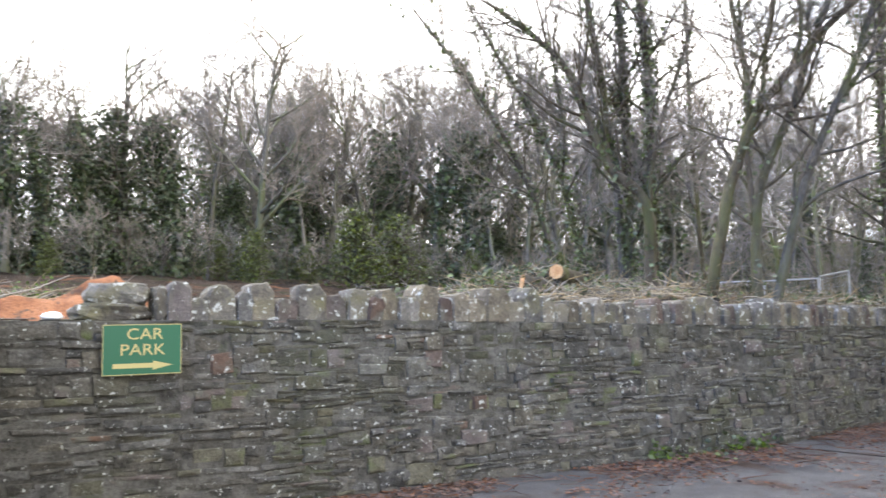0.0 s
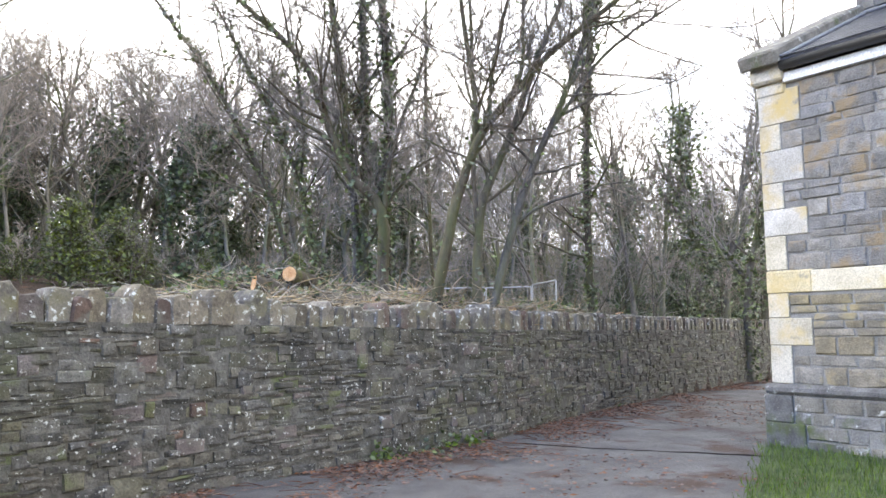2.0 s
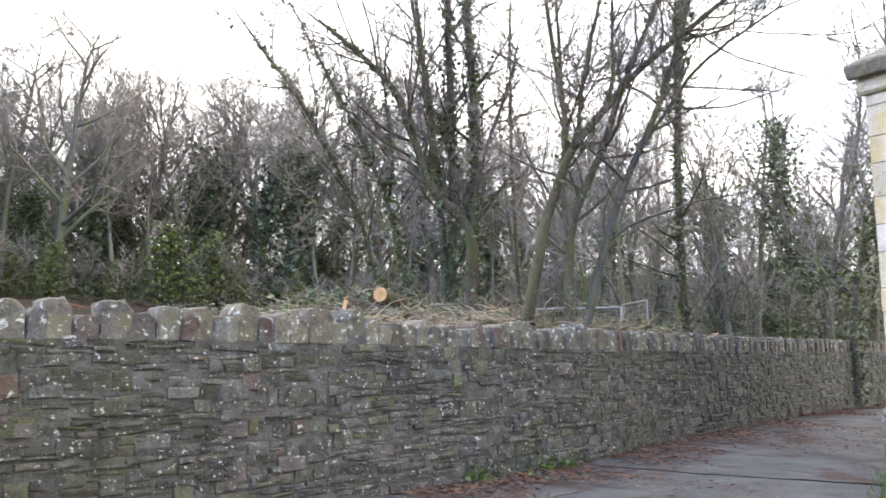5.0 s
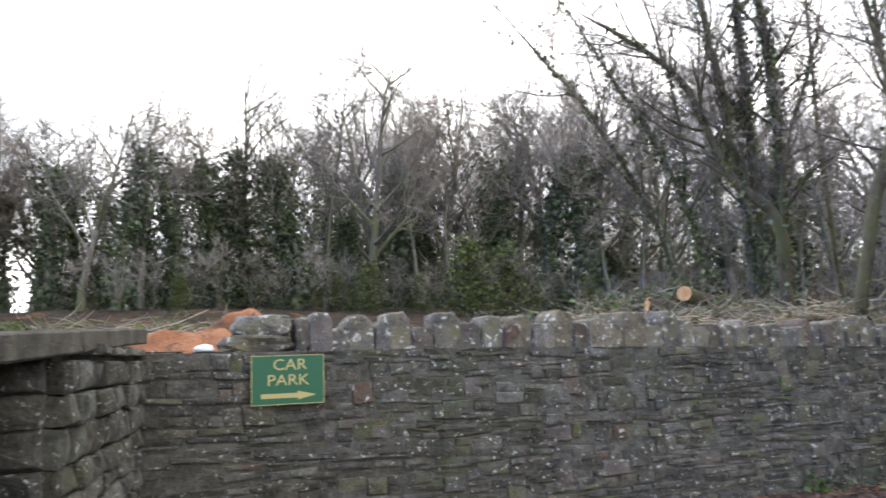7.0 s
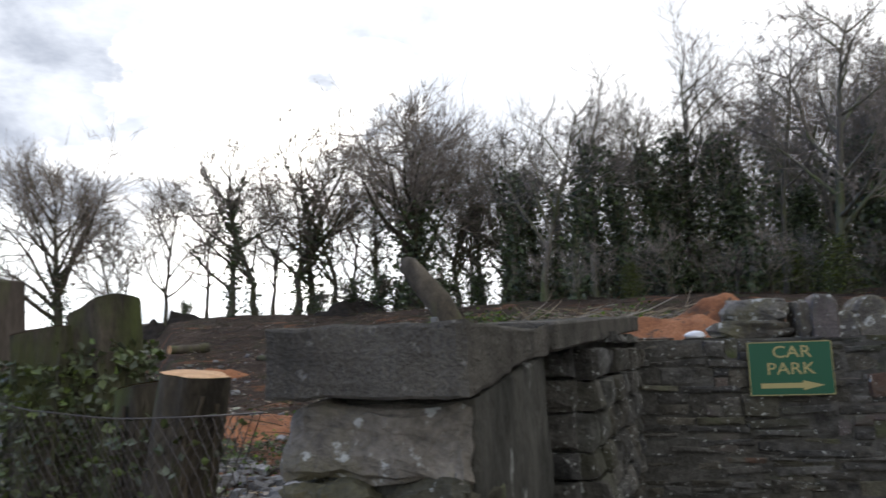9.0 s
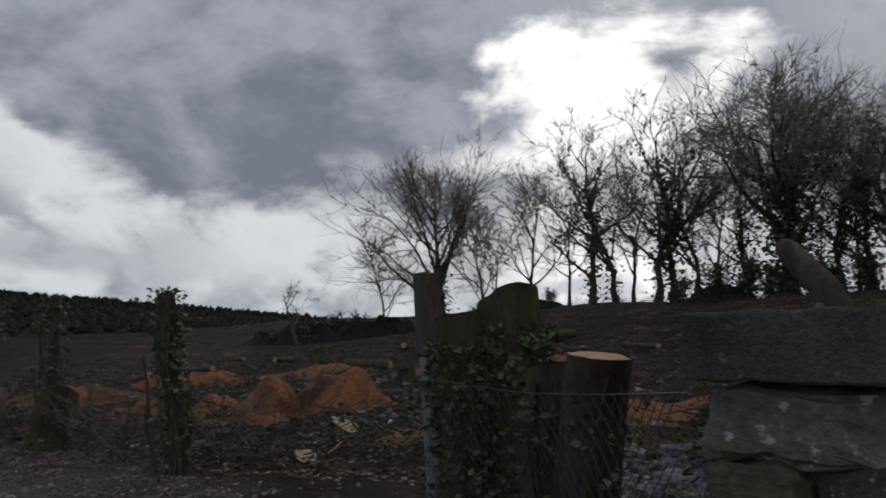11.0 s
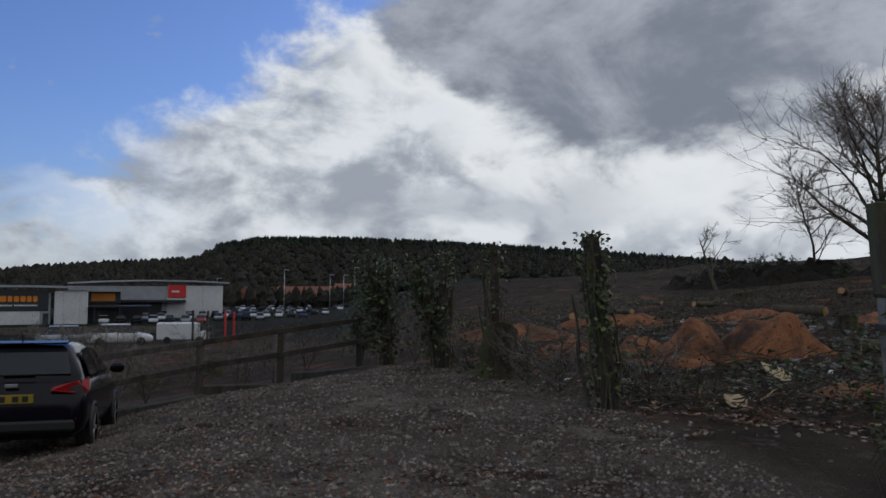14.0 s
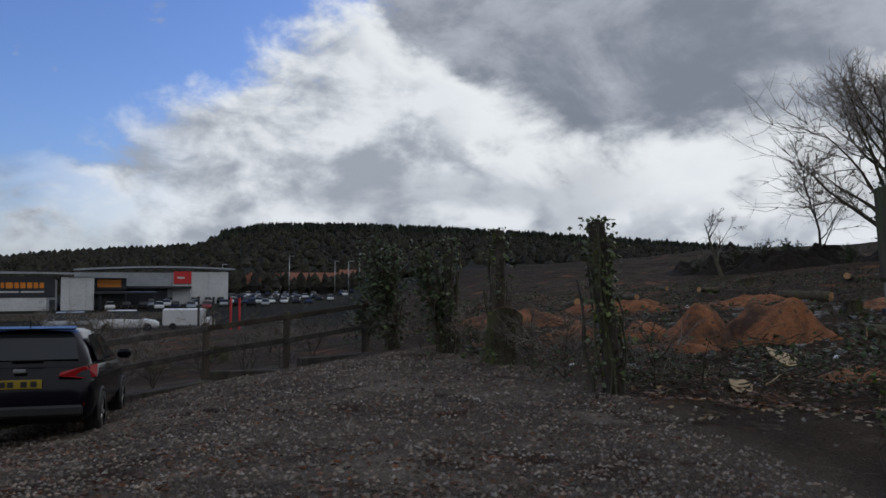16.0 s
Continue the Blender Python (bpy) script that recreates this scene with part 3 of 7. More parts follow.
build_drive()


def seam(points, name, label):
    """A worn step between two layers of tarmac."""
    t = Tubes()
    pts = []
    for (ax, ay), (bx, by) in zip(points, points[1:]):
        for k in np.linspace(0, 1, 14)[:-1]:
            x, y = ax + (bx - ax) * k, ay + (by - ay) * k
            x += 0.07 * noise.noise((x * 2, y * 2, 0.5))
            y += 0.07 * noise.noise((x * 2, y * 2, 8.5))
            pts.append((x, y, height(x, y) + 0.018 + 0.012 * noise.noise((x * 0.9, y * 0.9, 2.0))))
    t.add(pts, [0.013 + 0.008 * noise.noise((p[0] * 3, p[1] * 3, 0)) for p in pts], 5)
    tagged(new(name, t.mesh(name, M_BRUSHBANK)), label, "road", kind="structure")


seam([(4.3, 10.3), (5.3, 9.3), (6.6, 8.2), (7.3, 7.6)], "trim", "dark worn edge of the upper tarmac layer")

# ---- rubble wall ----
def top_course(u):
    return float(np.interp(u, [0, 3.2, 9.3, 12, 25, 40], [1.70, 1.70, 1.60, 1.58, 1.52, 1.50]))


def stone_shape(r):
    """A rough stone in a unit box: its face bulges and its edges are worn."""
    j = lambda a: r.uniform(-a, a)
    b = [(-0.5, 0.5, -0.5), (0.5, 0.5, -0.5), (0.5, 0.5, 0.5), (-0.5, 0.5, 0.5)]
    mid = [(x * (0.98 + j(0.07)), -0.28 + j(0.1), z * (0.97 + j(0.14))) for x, _, z in b]
    f = [(x * (0.90 + j(0.09)), -0.5 + j(0.14), z * (0.82 + j(0.16))) for x, _, z in b]
    v = b + mid + f + [(j(0.2), -0.58 + j(0.06), j(0.2))]
    q = []
    for lo, hi in ((0, 4), (4, 8)):
        for i in range(4):
            k = (i + 1) % 4
            q.append((lo + i, lo + k, hi + k, hi + i))
    q += [(8 + i, 8 + (i + 1) % 4, 12) for i in range(4)]
    return v, q


def wall_courses(r, u0, u1, zt):
    """Stones as (u, width, z, height): short stretches, each with courses of its own, so that few joints run on."""
    out, u = [], u0
    while u < u1:
        run = r.uniform(0.45, 1.3)
        slabby = u < 3.2 or r.random() < 0.45
        tilt = r.uniform(-0.035, 0.035)
        z = -0.06
        while z < 1.74:
            thin = r.random() < (0.72 if slabby else 0.42)
            h = r.uniform(0.035, 0.075) if thin else r.uniform(0.09, 0.20)
            x = u - r.uniform(0, 0.16)
            stop = u + run + r.uniform(-0.16, 0.16)
            while x < stop:
                w = r.uniform(0.16, 0.55) if thin else r.uniform(0.10, 0.34)
                t = zt(x)
                zz = z + tilt * (x - u) + r.uniform(-0.012, 0.012)
                if zz + h * 0.6 < t:
                    hh = min(h, t - zz)
                    if not thin and r.random() < 0.25:
                        k = r.uniform(0.35, 0.65)
                        out.append((x, w, zz, hh * k))
                        out.append((x, w * r.uniform(0.8, 1.1), zz + hh * k, hh * (1 - k)))
                    else:
                        out.append((x, w, zz, hh * r.uniform(0.88, 1.06)))
                x += w
            z += h
        u += run
    return out


def build_wall():
    r = random.Random(11)
    us = np.concatenate([[0.0], np.linspace(0.3, WALL_LEN, 80)])
    verts, faces = [], []
    for u in us:
        p, d, n = along(float(u))
        t = top_course(u)
        for o, z in ((0.011, -0.3), (0.011, t), (0.48, t), (0.48, -0.3)):
            q = p + n * o
            verts.append((q.x, q.y, z))
    for i in range(len(us) - 1):
        for j in range(4):
            k = (j + 1) % 4
            faces.append((i * 4 + j, i * 4 + k, i * 4 + 4 + k, i * 4 + 4 + j))
    faces += [(3, 2, 1, 0)]
    wall = tagged(new("wall_north", mesh_of("wall_north", verts, faces, M_MORTAR)), "old grey rubble stone boundary wall with lichen", "wall", kind="structure")
    shapes = [stone_shape(r) for _ in range(14)]
    meshes = [mesh_of("stone", v, f, M_STONE) for v, f in shapes]
    reds = [mesh_of("stone", v, f, M_REDSTONE) for v, f in shapes[:5]]
    olives = [mesh_of("stone", v, f, M_OLIVESTONE) for v, f in shapes[5:9]]
    odd_v, odd_f = {M_REDSTONE: [], M_OLIVESTONE: []}, {M_REDSTONE: [], M_OLIVESTONE: []}
    stones = wall_courses(r, 0.0, WALL_LEN, top_course)
    for _ in range(110):                       # larger blocks that break the courses
        u = r.uniform(0.3, 17)
        stones.append((u, r.uniform(0.16, 0.34), r.uniform(0.05, 1.40), r.uniform(0.12, 0.22), 1))
    near, far_v, far_f, count = [], [], [], 0
    stones.sort(key=lambda s: s[0])
    for s in stones:
        u, w, z, h = s[:4]
        if u + w > WALL_LEN or u < -0.1:
            continue
        big = len(s) > 4
        proud = r.uniform(-0.026, 0.012) + (0.008 if big else 0) + 0.012 * noise.noise((u * 0.9, z * 1.4, 3.0))
        gap = r.uniform(0.0, 0.016)
        m = wall_pose(u + w / 2, proud, z + h / 2) @ Matrix.Rotation(r.uniform(-0.06, 0.06), 4, "Y") @ Matrix.Diagonal((max(0.04, w - gap), 0.085, max(0.025, h - gap), 1)) @ Matrix.Translation((0, 0.42, 0))
        if 0.55 < u < 4.6 and 0.45 < z and count < 300:
            count += 1
            kind = r.random()
            piece("stone", r.choice(reds if kind < (0.30 if big else 0.07) else olives if kind > 0.86 else meshes), wall, m)
        else:
            v, f = r.choice(shapes)
            kind = r.random()
            odd = M_REDSTONE if kind < (0.26 if big else 0.06) else M_OLIVESTONE if kind > 0.90 else None
            vv, ff = (odd_v[odd], odd_f[odd]) if odd else (far_v, far_f)
            o = len(vv)
            vv += [m @ Vector(c) for c in v]
            ff += [tuple(i + o for i in q) for q in f]
    rest = piece("stonework", mesh_of("stonework", far_v, far_f, M_STONE_FAR), wall)
    tagged(rest, kind="stuff")
    for odd in odd_v:
        tagged(piece("stonework", mesh_of("stonework", odd_v[odd], odd_f[odd], odd), wall), kind="stuff")
    # upright cope stones
    u, k = 1.42, 0
    while u < WALL_LEN - 0.3:
        near_end = u < 5.2
        tall = (k % 2 == 0)
        w = (r.uniform(0.17, 0.30) if tall else r.uniform(0.12, 0.24)) if near_end else r.uniform(0.10, 0.20)
        if near_end:
            h = r.uniform(0.31, 0.42) if tall else r.uniform(0.21, 0.29)
        elif u < 10:
            h = r.uniform(0.27, 0.38) if r.random() < 0.4 else r.uniform(0.20, 0.28)
        else:
            h = r.uniform(0.30, 0.34) if tall else r.uniform(0.24, 0.28)
        piece("cope_stone", cope_mesh(r, M_REDSTONE if (k == 0 or r.random() < 0.20) else M_COPE), wall,
              wall_pose(u + w / 2, r.uniform(-0.06, 0.03), top_course(u) - 0.01) @ Matrix.Rotation(r.uniform(-0.10, 0.10), 4, "Y") @ Matrix.Rotation(r.uniform(-0.12, 0.12), 4, "Z") @ Matrix.Diagonal((w + 0.012, 0.40, h, 1)))
        u += w
        k += 1
    return wall


COPES = {}


def cope_mesh(r, mat):
    """An upright slab with a worn round head; six shapes of each stone."""
    key = (mat.name, r.randrange(6))
    if key not in COPES:
        rr = random.Random(hash(key[1]) + 5)
        prof = [(-0.5, 0.0), (-0.5, 0.55)]
        n = 6
        for i in range(n + 1):
            a = math.pi * (1 - i / n)
            prof.append((0.49 * math.cos(a) + rr.uniform(-0.07, 0.07), 0.70 + 0.29 * math.sin(a) ** 0.8 + rr.uniform(-0.06, 0.05)))
        prof += [(0.5, 0.55), (0.5, 0.0)]
        v, f, k = [], [], len(prof)
        for y, s in ((0.0, 0.86), (0.08, 1.0), (0.92, 1.0), (1.0, 0.86)):
            v += [(x * s + rr.uniform(-0.02, 0.02), y + rr.uniform(-0.02, 0.02), z * (0.97 if s < 1 else 1.0)) for x, z in prof]
        for i in range(3):
            for j in range(k):
                j2 = (j + 1) % k
                f.append((i * k + j, i * k + j2, (i + 1) * k + j2, (i + 1) * k + j))
        f += [tuple(reversed(range(k))), tuple(3 * k + j for j in range(k))]
        COPES[key] = mesh_of("cope_stone", v, f, mat)
    return COPES[key]


wall_north = build_wall()


def rock(name, sx, sy, sz, seed, mat, rough=0.12, label="", cat="stone", cuts=5):
    """A squarish rough block."""
    bm = bmesh.new()
    bmesh.ops.create_cube(bm, size=1.0)
    bmesh.ops.subdivide_edges(bm, edges=bm.edges[:], cuts=cuts, use_grid_fill=True)
    for v in bm.verts:
        c = v.co * 2
        k = 1 - 0.10 * (abs(c.x) ** 4 * abs(c.y) ** 4 + abs(c.y) ** 4 * abs(c.z) ** 4 + abs(c.x) ** 4 * abs(c.z) ** 4)
        n = noise.noise_vector(v.co * 2.2 + Vector((seed, seed, 0))) * rough + noise.noise_vector(v.co * 6 + Vector((0, seed, seed))) * rough * 0.35
        v.co = Vector(((v.co.x * k + n.x) * sx, (v.co.y * k + n.y) * sy, (v.co.z * k + n.z * 0.7) * sz))
    me = bpy.data.meshes.new(name)
    bm.to_mesh(me)
    bm.free()
    me.materials.append(mat)
    return me


def loose_block(u, out, z, sx, sy, sz, seed, label, turn=0.0, mat=None):
    ob = new("loose_stone", rock("loose_stone", sx, sy, sz, seed, mat or M_COPE))
    ob.matrix_basis = wall_pose(u, out, z + sz * 0.44) @ Matrix.Rotation(turn, 4, "Z")
    return tagged(ob, label, "stone", "fallen cope stones on the wall")


loose_block(0.98, -0.24, 1.69, 0.62, 0.42, 0.17, 1.0, "large flat mossy stone lying on the wall", 0.05)
loose_block(1.02, -0.24, 1.84, 0.50, 0.40, 0.20, 4.0, "large grey stone stacked on another on the wall", -0.06)
loose_block(1.36, -0.2, 1.69, 0.13, 0.36, 0.33, 7.0, "upright stone at the broken end of the coping")
loose_block(0.10, -0.24, 1.68, 0.5, 0.4, 0.05, 9.0, "thin flat stone on the broken wall top", 0.1, M_REDSTONE)
loose_block(0.62, -0.26, 1.68, 0.4, 0.35, 0.04, 12.0, "thin flat stone on the broken wall top", -0.1)


def white_bag():
    bm = bmesh.new()
    bmesh.ops.create_uvsphere(bm, u_segments=16, v_segments=10, radius=0.5)
    for v in bm.verts:
        n = noise.noise_vector(v.co * 3) * 0.12
        v.co = Vector(((v.co.x + n.x) * 0.17, (v.co.y + n.y) * 0.12, max(-0.3, v.co.z + n.z) * 0.075))
    ob = part("plastic_bag", bm, M_PLASTIC, None, smooth=True)
    ob.matrix_basis = wall_pose(0.52, -0.12, 1.735)
    tagged(ob, "crumpled white plastic bag on the wall top", "bag")


white_bag()


# ---- car park sign ----
def text_mesh(body, size, mat, thick=0.0015):
    c = bpy.data.curves.new("letters", "FONT")
    c.body, c.size, c.align_x, c.extrude, c.resolution_u = body, size, "CENTER", thick, 3
    o = bpy.data.objects.new("letters", c)
    me = bpy.data.meshes.new_from_object(o)
    bpy.data.objects.remove(o)
    me.materials.clear()
    me.materials.append(mat)
    return me


def car_park_sign():
    u = math.dist(FACE[0], (-2.60, 6.57))
    sign = thing("car_park_sign", "green enamel car park sign with gold letters and arrow", "sign", wall_pose(u + 0.03, 0.055, 1.455) @ Matrix.Rotation(-0.01, 4, "Y") @ Matrix.Scale(1.03, 4))
    part("plate", boxes((-0.305, -0.003, -0.205, 0.305, 0.004, 0.205), bevel=0.002), M_GREEN, sign)
    part("border", boxes((-0.305, -0.0055, 0.199, 0.305, -0.0035, 0.205), (-0.305, -0.0055, -0.205, 0.305, -0.0035, -0.199),
                         (-0.305, -0.0055, -0.1985, -0.299, -0.0035, 0.1985), (0.299, -0.0055, -0.1985, 0.305, -0.0035, 0.1985)), M_GOLD, sign, "thin pale border")
    up = Matrix.Rotation(radians(90), 4, "X")
    for word, size, x, z in (("CAR", 0.130, 0.015, 0.083), ("PARK", 0.130, 0.0, -0.045)):
        me = text_mesh(word, size, M_GOLD)
        for v in me.vertices:
            v.co.x *= 1.12
        piece("letters", me, sign, Matrix.Translation((x, -0.0065, z)) @ up, "gold word")
    bm = bmesh.new()
    pts = [(-0.225, -0.150), (0.08, -0.150), (0.08, -0.168), (0.235, -0.131), (0.08, -0.094), (0.08, -0.112), (-0.225, -0.112)]
    f = bm.faces.new([bm.verts.new((x, -0.0055, z)) for x, z in pts])
    ex = bmesh.ops.extrude_face_region(bm, geom=[f])
    bmesh.ops.translate(bm, vec=(0, 0.002, 0), verts=[g for g in ex["geom"] if isinstance(g, bmesh.types.BMVert)])
    part("arrow", bm, M_GOLD, sign, "gold arrow")
    for x in (-0.18, 0.18):
        part("mount", boxes((x - 0.02, 0.004, -0.15, x + 0.02, 0.06, 0.15)), M_GALV, sign)


car_park_sign()


# ---- gate pier and return wall ----
M_RENDER = material("stained_render", (0.050, 0.047, 0.038), (0.128, 0.120, 0.098), 3, 0.95, 1.0, 35, (0.034, 0.034, 0.026), (0.50, 0.66), 2.5, spot2=LICHEN, spot2_at=(0.64, 0.72), spot2_scale=8, stretch=(1, 1, 0.45))
PIER = Matrix.Translation((-1.96, 1.70, 0)) @ Matrix.Rotation(math.atan2(0.933, -0.360) - math.pi / 2, 4, "Z")   # x towards the drive, y back


def rough_block(name, x0, y0, z0, x1, y1, z1, seed, mat, parent, rough=0.015, cuts=8, label="", wave=3.0):
    bm = bmesh.new()
    bmesh.ops.create_cube(bm, size=1.0)
    bmesh.ops.subdivide_edges(bm, edges=bm.edges[:], cuts=cuts, use_grid_fill=True)
    for v in bm.verts:
        c = v.co * 2
        worn = sum(abs(a) > 0.98 for a in c)
        p = Vector(((x0 + x1) / 2 + v.co.x * (x1 - x0), (y0 + y1) / 2 + v.co.y * (y1 - y0), (z0 + z1) / 2 + v.co.z * (z1 - z0)))
        n = noise.noise_vector(p * wave + Vector((seed, 0, 0))) * rough + noise.noise_vector(p * wave * 4 + Vector((0, seed, 0))) * rough * 0.4
        q = p + n
        if worn > 1:
            mid = Vector(((x0 + x1) / 2, (y0 + y1) / 2, (z0 + z1) / 2))
            q += (mid - q).normalized() * rough * 0.7
        v.co = q
    return part(name, bm, mat, parent, label)


def gate_pier():
    pier = thing("gate_pier", "broken stone gate pier with a thick concrete cap", "pier", PIER)
    cap = rough_block("cap", -0.65, 0.0, 1.50, 0.0, 1.12, 1.715, 3, M_CONCRETE, pier, 0.012, 18, "thick rough concrete cap", 7.0)
    for v in cap.data.vertices:                 # its underside slopes up towards the back
        if v.co.z < 1.6:
            v.co.z += 0.135 * max(0.0, v.co.y)
    rows = [(1.255, 1.495, [(-0.61, -0.025)]), (1.02, 1.245, [(-0.64, -0.30), (-0.29, -0.01)]), (0.82, 1.01, [(-0.62, -0.42), (-0.41, -0.01)]),
            (0.55, 0.81, [(-0.64, -0.33), (-0.32, -0.01)]), (0.28, 0.54, [(-0.62, -0.2), (-0.19, -0.01)]), (-0.02, 0.27, [(-0.64, -0.36), (-0.35, -0.01)])]
    k = 20
    for z0, z1, cols in rows:
        for x0, x1 in cols:
            k += 7
            rough_block("stone", x0, 0.035 + (0.03 if k % 2 else 0.0), z0, x1, 0.35, z1, k, M_OLIVESTONE if k % 3 else M_COPE, pier, 0.042, 9, wave=4.5)
    side = rough_block("rendered_side", -0.50, 0.12, -0.02, -0.012, 1.10, 1.485, 55, M_RENDER, pier, 0.022, 14, "stained cement render", 5.0)
    for v in side.data.vertices:                # its head follows the underside of the cap
        v.co.z += 0.135 * v.co.y * max(0.0, v.co.z / 1.485)
    # the return wall with its thin capping
    ret = thing("return_wall", "ruined stone wall with a thin slab capping", "wall", PIER)
    rough_block("recess", -0.55, 1.13, -0.02, -0.30, 2.15, 1.70, 61, M_MORTAR, ret, 0.03, 8)
    r = random.Random(5)
    rough_block("core", -0.50, 2.12, -0.02, -0.06, 4.75, 1.72, 64, M_MORTAR, ret, 0.02, 8)
    shapes = [mesh_of("stone", *stone_shape(r), M_STONE) for _ in range(6)]
    z = 0.0
    while z < 1.68:
        h = r.uniform(0.09, 0.22)
        y = 2.10
        while y < 4.7:
            w = r.uniform(0.16, 0.42)
            piece("stone", r.choice(shapes), ret, Matrix.Translation((-0.03 + r.uniform(-0.03, 0.04), y + w / 2, z + h / 2)) @ Matrix.Rotation(radians(90), 4, "Z") @ Matrix.Diagonal((w - 0.01, 0.14, min(h, 1.72 - z) - 0.01, 1)))
            if y < 2.2:                          # the near end of this stretch
                piece("stone", r.choice(shapes), ret, Matrix.Translation((-0.28, 2.10 + r.uniform(-0.04, 0.02), z + h / 2)) @ Matrix.Diagonal((0.42, 0.14, min(h, 1.72 - z) - 0.01, 1)))
            y += w
        z += h
    for i in range(9):                           # rough stones in the recess
        rough_block("stone", -0.52, 1.14 + (i % 3) * 0.33, 0.05 + (i // 3) * 0.55, -0.27 + 0.04 * (i % 2), 1.44 + (i % 3) * 0.33, 0.50 + (i // 3) * 0.55, 70 + i, M_STONE, ret, 0.025, 4)
    bm = bmesh.new()
    for y0, y1, a, b in ((1.13, 2.35, 0.005, 0.06), (2.36, 3.5, 0.065, 0.115), (3.51, 4.75, 0.12, 0.17)):
        vs = box(bm, -0.56, y0, 1.62, 0.03, y1, 1.745, 0.012)
        for v in vs:
            v.co.z += a + (b - a) * (v.co.y - y0) / (y1 - y0)
    part("capping", bm, M_CONCRETE, ret, "thin stone capping slabs")


gate_pier()

# ---- chapel-like building ----
def building():
    """Local x runs along the eaves wall from the corner, y goes inwards, z up."""
    m = Matrix(((0.310, 0.951, 0, 7.66), (-0.951, 0.310, 0, 8.40), (0, 0, 1, 0), (0, 0, 0, 1)))
    house = thing("stone_building", "grey stone building with pale dressed quoins and slate roof", "building", m)
    L, W, E = 14.0, 8.0, 5.02
    for q in ((0.03, 0.022, -0.3, L, 0.5, E), (0.03, 0.51, -0.3, 0.5, W, E), (0.51, W - 0.45, -0.3, L, W, E), (L - 0.45, 0.51, -0.3, L, W - 0.46, E)):
        part("wall", boxes(q), M_POINTING, house)
    RUN, RISE = 2.6, 0.485                       # the lean-to roof goes back to a taller block
    for x in (0.03, L - 0.45):                   # its raking ends
        bm = bmesh.new()
        a = [bm.verts.new((x, y, z)) for y, z in ((0.06, E), (RUN, E), (RUN, E + RUN * RISE))]
        b = [bm.verts.new((x + 0.45, y, z)) for y, z in ((0.06, E), (RUN, E), (RUN, E + RUN * RISE))]
        bm.faces.new(a), bm.faces.new(b[::-1])
        for i in range(3):
            bm.faces.new((a[i], b[i], b[(i + 1) % 3], a[(i + 1) % 3]))
        part("raking_wall", bm, M_POINTING, house)
    for q in ((0.25, RUN, E + 0.05, L, RUN + 0.5, 9.5), (0.25, RUN + 0.51, E + 0.05, 0.75, W, 9.5), (L - 0.5, RUN + 0.51, E + 0.05, L, W, 9.5), (0.76, W - 0.5, E + 0.05, L - 0.51, W, 9.5)):
        part("upper_wall", boxes(q), M_POINTING, house)
    bm = bmesh.new()
    p = [bm.verts.new(q) for q in ((0.05, RUN - 0.2, 9.51), (0.05, W + 0.2, 9.51), (0.05, (RUN + W) / 2, 12.0), (L, RUN - 0.2, 9.51), (L, W + 0.2, 9.51), (L, (RUN + W) / 2, 12.0))]
    for q in ((0, 1, 2), (3, 5, 4), (0, 2, 5, 3), (1, 4, 5, 2), (0, 3, 4, 1)):
        bm.faces.new([p[i] for i in q])
    part("upper_roof", bm, M_SLATE, house)
    r = random.Random(3)
    shapes = [stone_shape(r) for _ in range(8)]
    blue = [mesh_of("stone", v, f, M_BLUESTONE) for v, f in shapes]
    base = [mesh_of("stone", v, f, M_PLINTH) for v, f in shapes]
    brown = [mesh_of("stone", v, f, M_BROWNSTONE) for v, f in shapes]

    def course(z0, z1, x0, x1, meshes, out=0.0):
        x = x0
        while x < x1:
            w = min(r.uniform(0.22, 0.60), x1 - x)
            if x1 - x - w < 0.12:
                w = x1 - x
            piece("stone", r.choice(meshes), house, Matrix.Translation((x + w / 2, 0.055 - out, (z0 + z1) / 2)) @ Matrix.Diagonal((w - 0.012, 0.10 + r.uniform(-0.015, 0.02), z1 - z0 - 0.012, 1)))
            x += w

    # quoins, alternately short and long
    z, k, ends = 0.86, 0, []
    heights = [0.50, 0.36, 0.33, 0.30, 0.46, 0.36, 0.36, 0.44, 0.36, 0.46, 0.30, 0.34]
    for h in heights:
        if z + h > E - 0.02:
            h = E - 0.02 - z
        if h < 0.1:
            break
        w = 0.29 if k % 2 == 0 else 0.60 + r.uniform(-0.05, 0.03)
        if 2.0 < z + h / 2 < 2.36:
            z0 = z
        bm = boxes((0.0, 0.0, z + 0.004, w, 0.58 if k % 2 == 0 else 0.30, z + h - 0.004), bevel=0.008)
        part("quoin", bm, M_ASHLAR, house)
        ends.append((z, z + h, w))
        z += h
        k += 1
    part("string_course", boxes((0.61, -0.006, 2.05, 5.0, 0.09, 2.33), bevel=0.01), M_ASHLAR, house, "pale dressed stone band")
    part("string_course", boxes((-0.006, -0.008, 2.05, 0.605, 0.62, 2.33), bevel=0.01), M_ASHLAR, house)
    # squared rubble between
    z = 0.86
    while z < E - 0.05:
        h = r.choice((0.10, 0.14, 0.17, 0.21, 0.24))
        h = min(h, E - z)
        if z < 2.05 < z + h:
            h = 2.05 - z
        if 2.05 <= z < 2.33:
            z = 2.33
            continue
        if h > 0.04:
            w = max([q for a, b, q in ends if a < z + h - 0.02 and b > z + 0.02] or [0.3])
            course(z, z + h, w + 0.008, 2.9, brown if z < 2.0 else blue)
        z += h
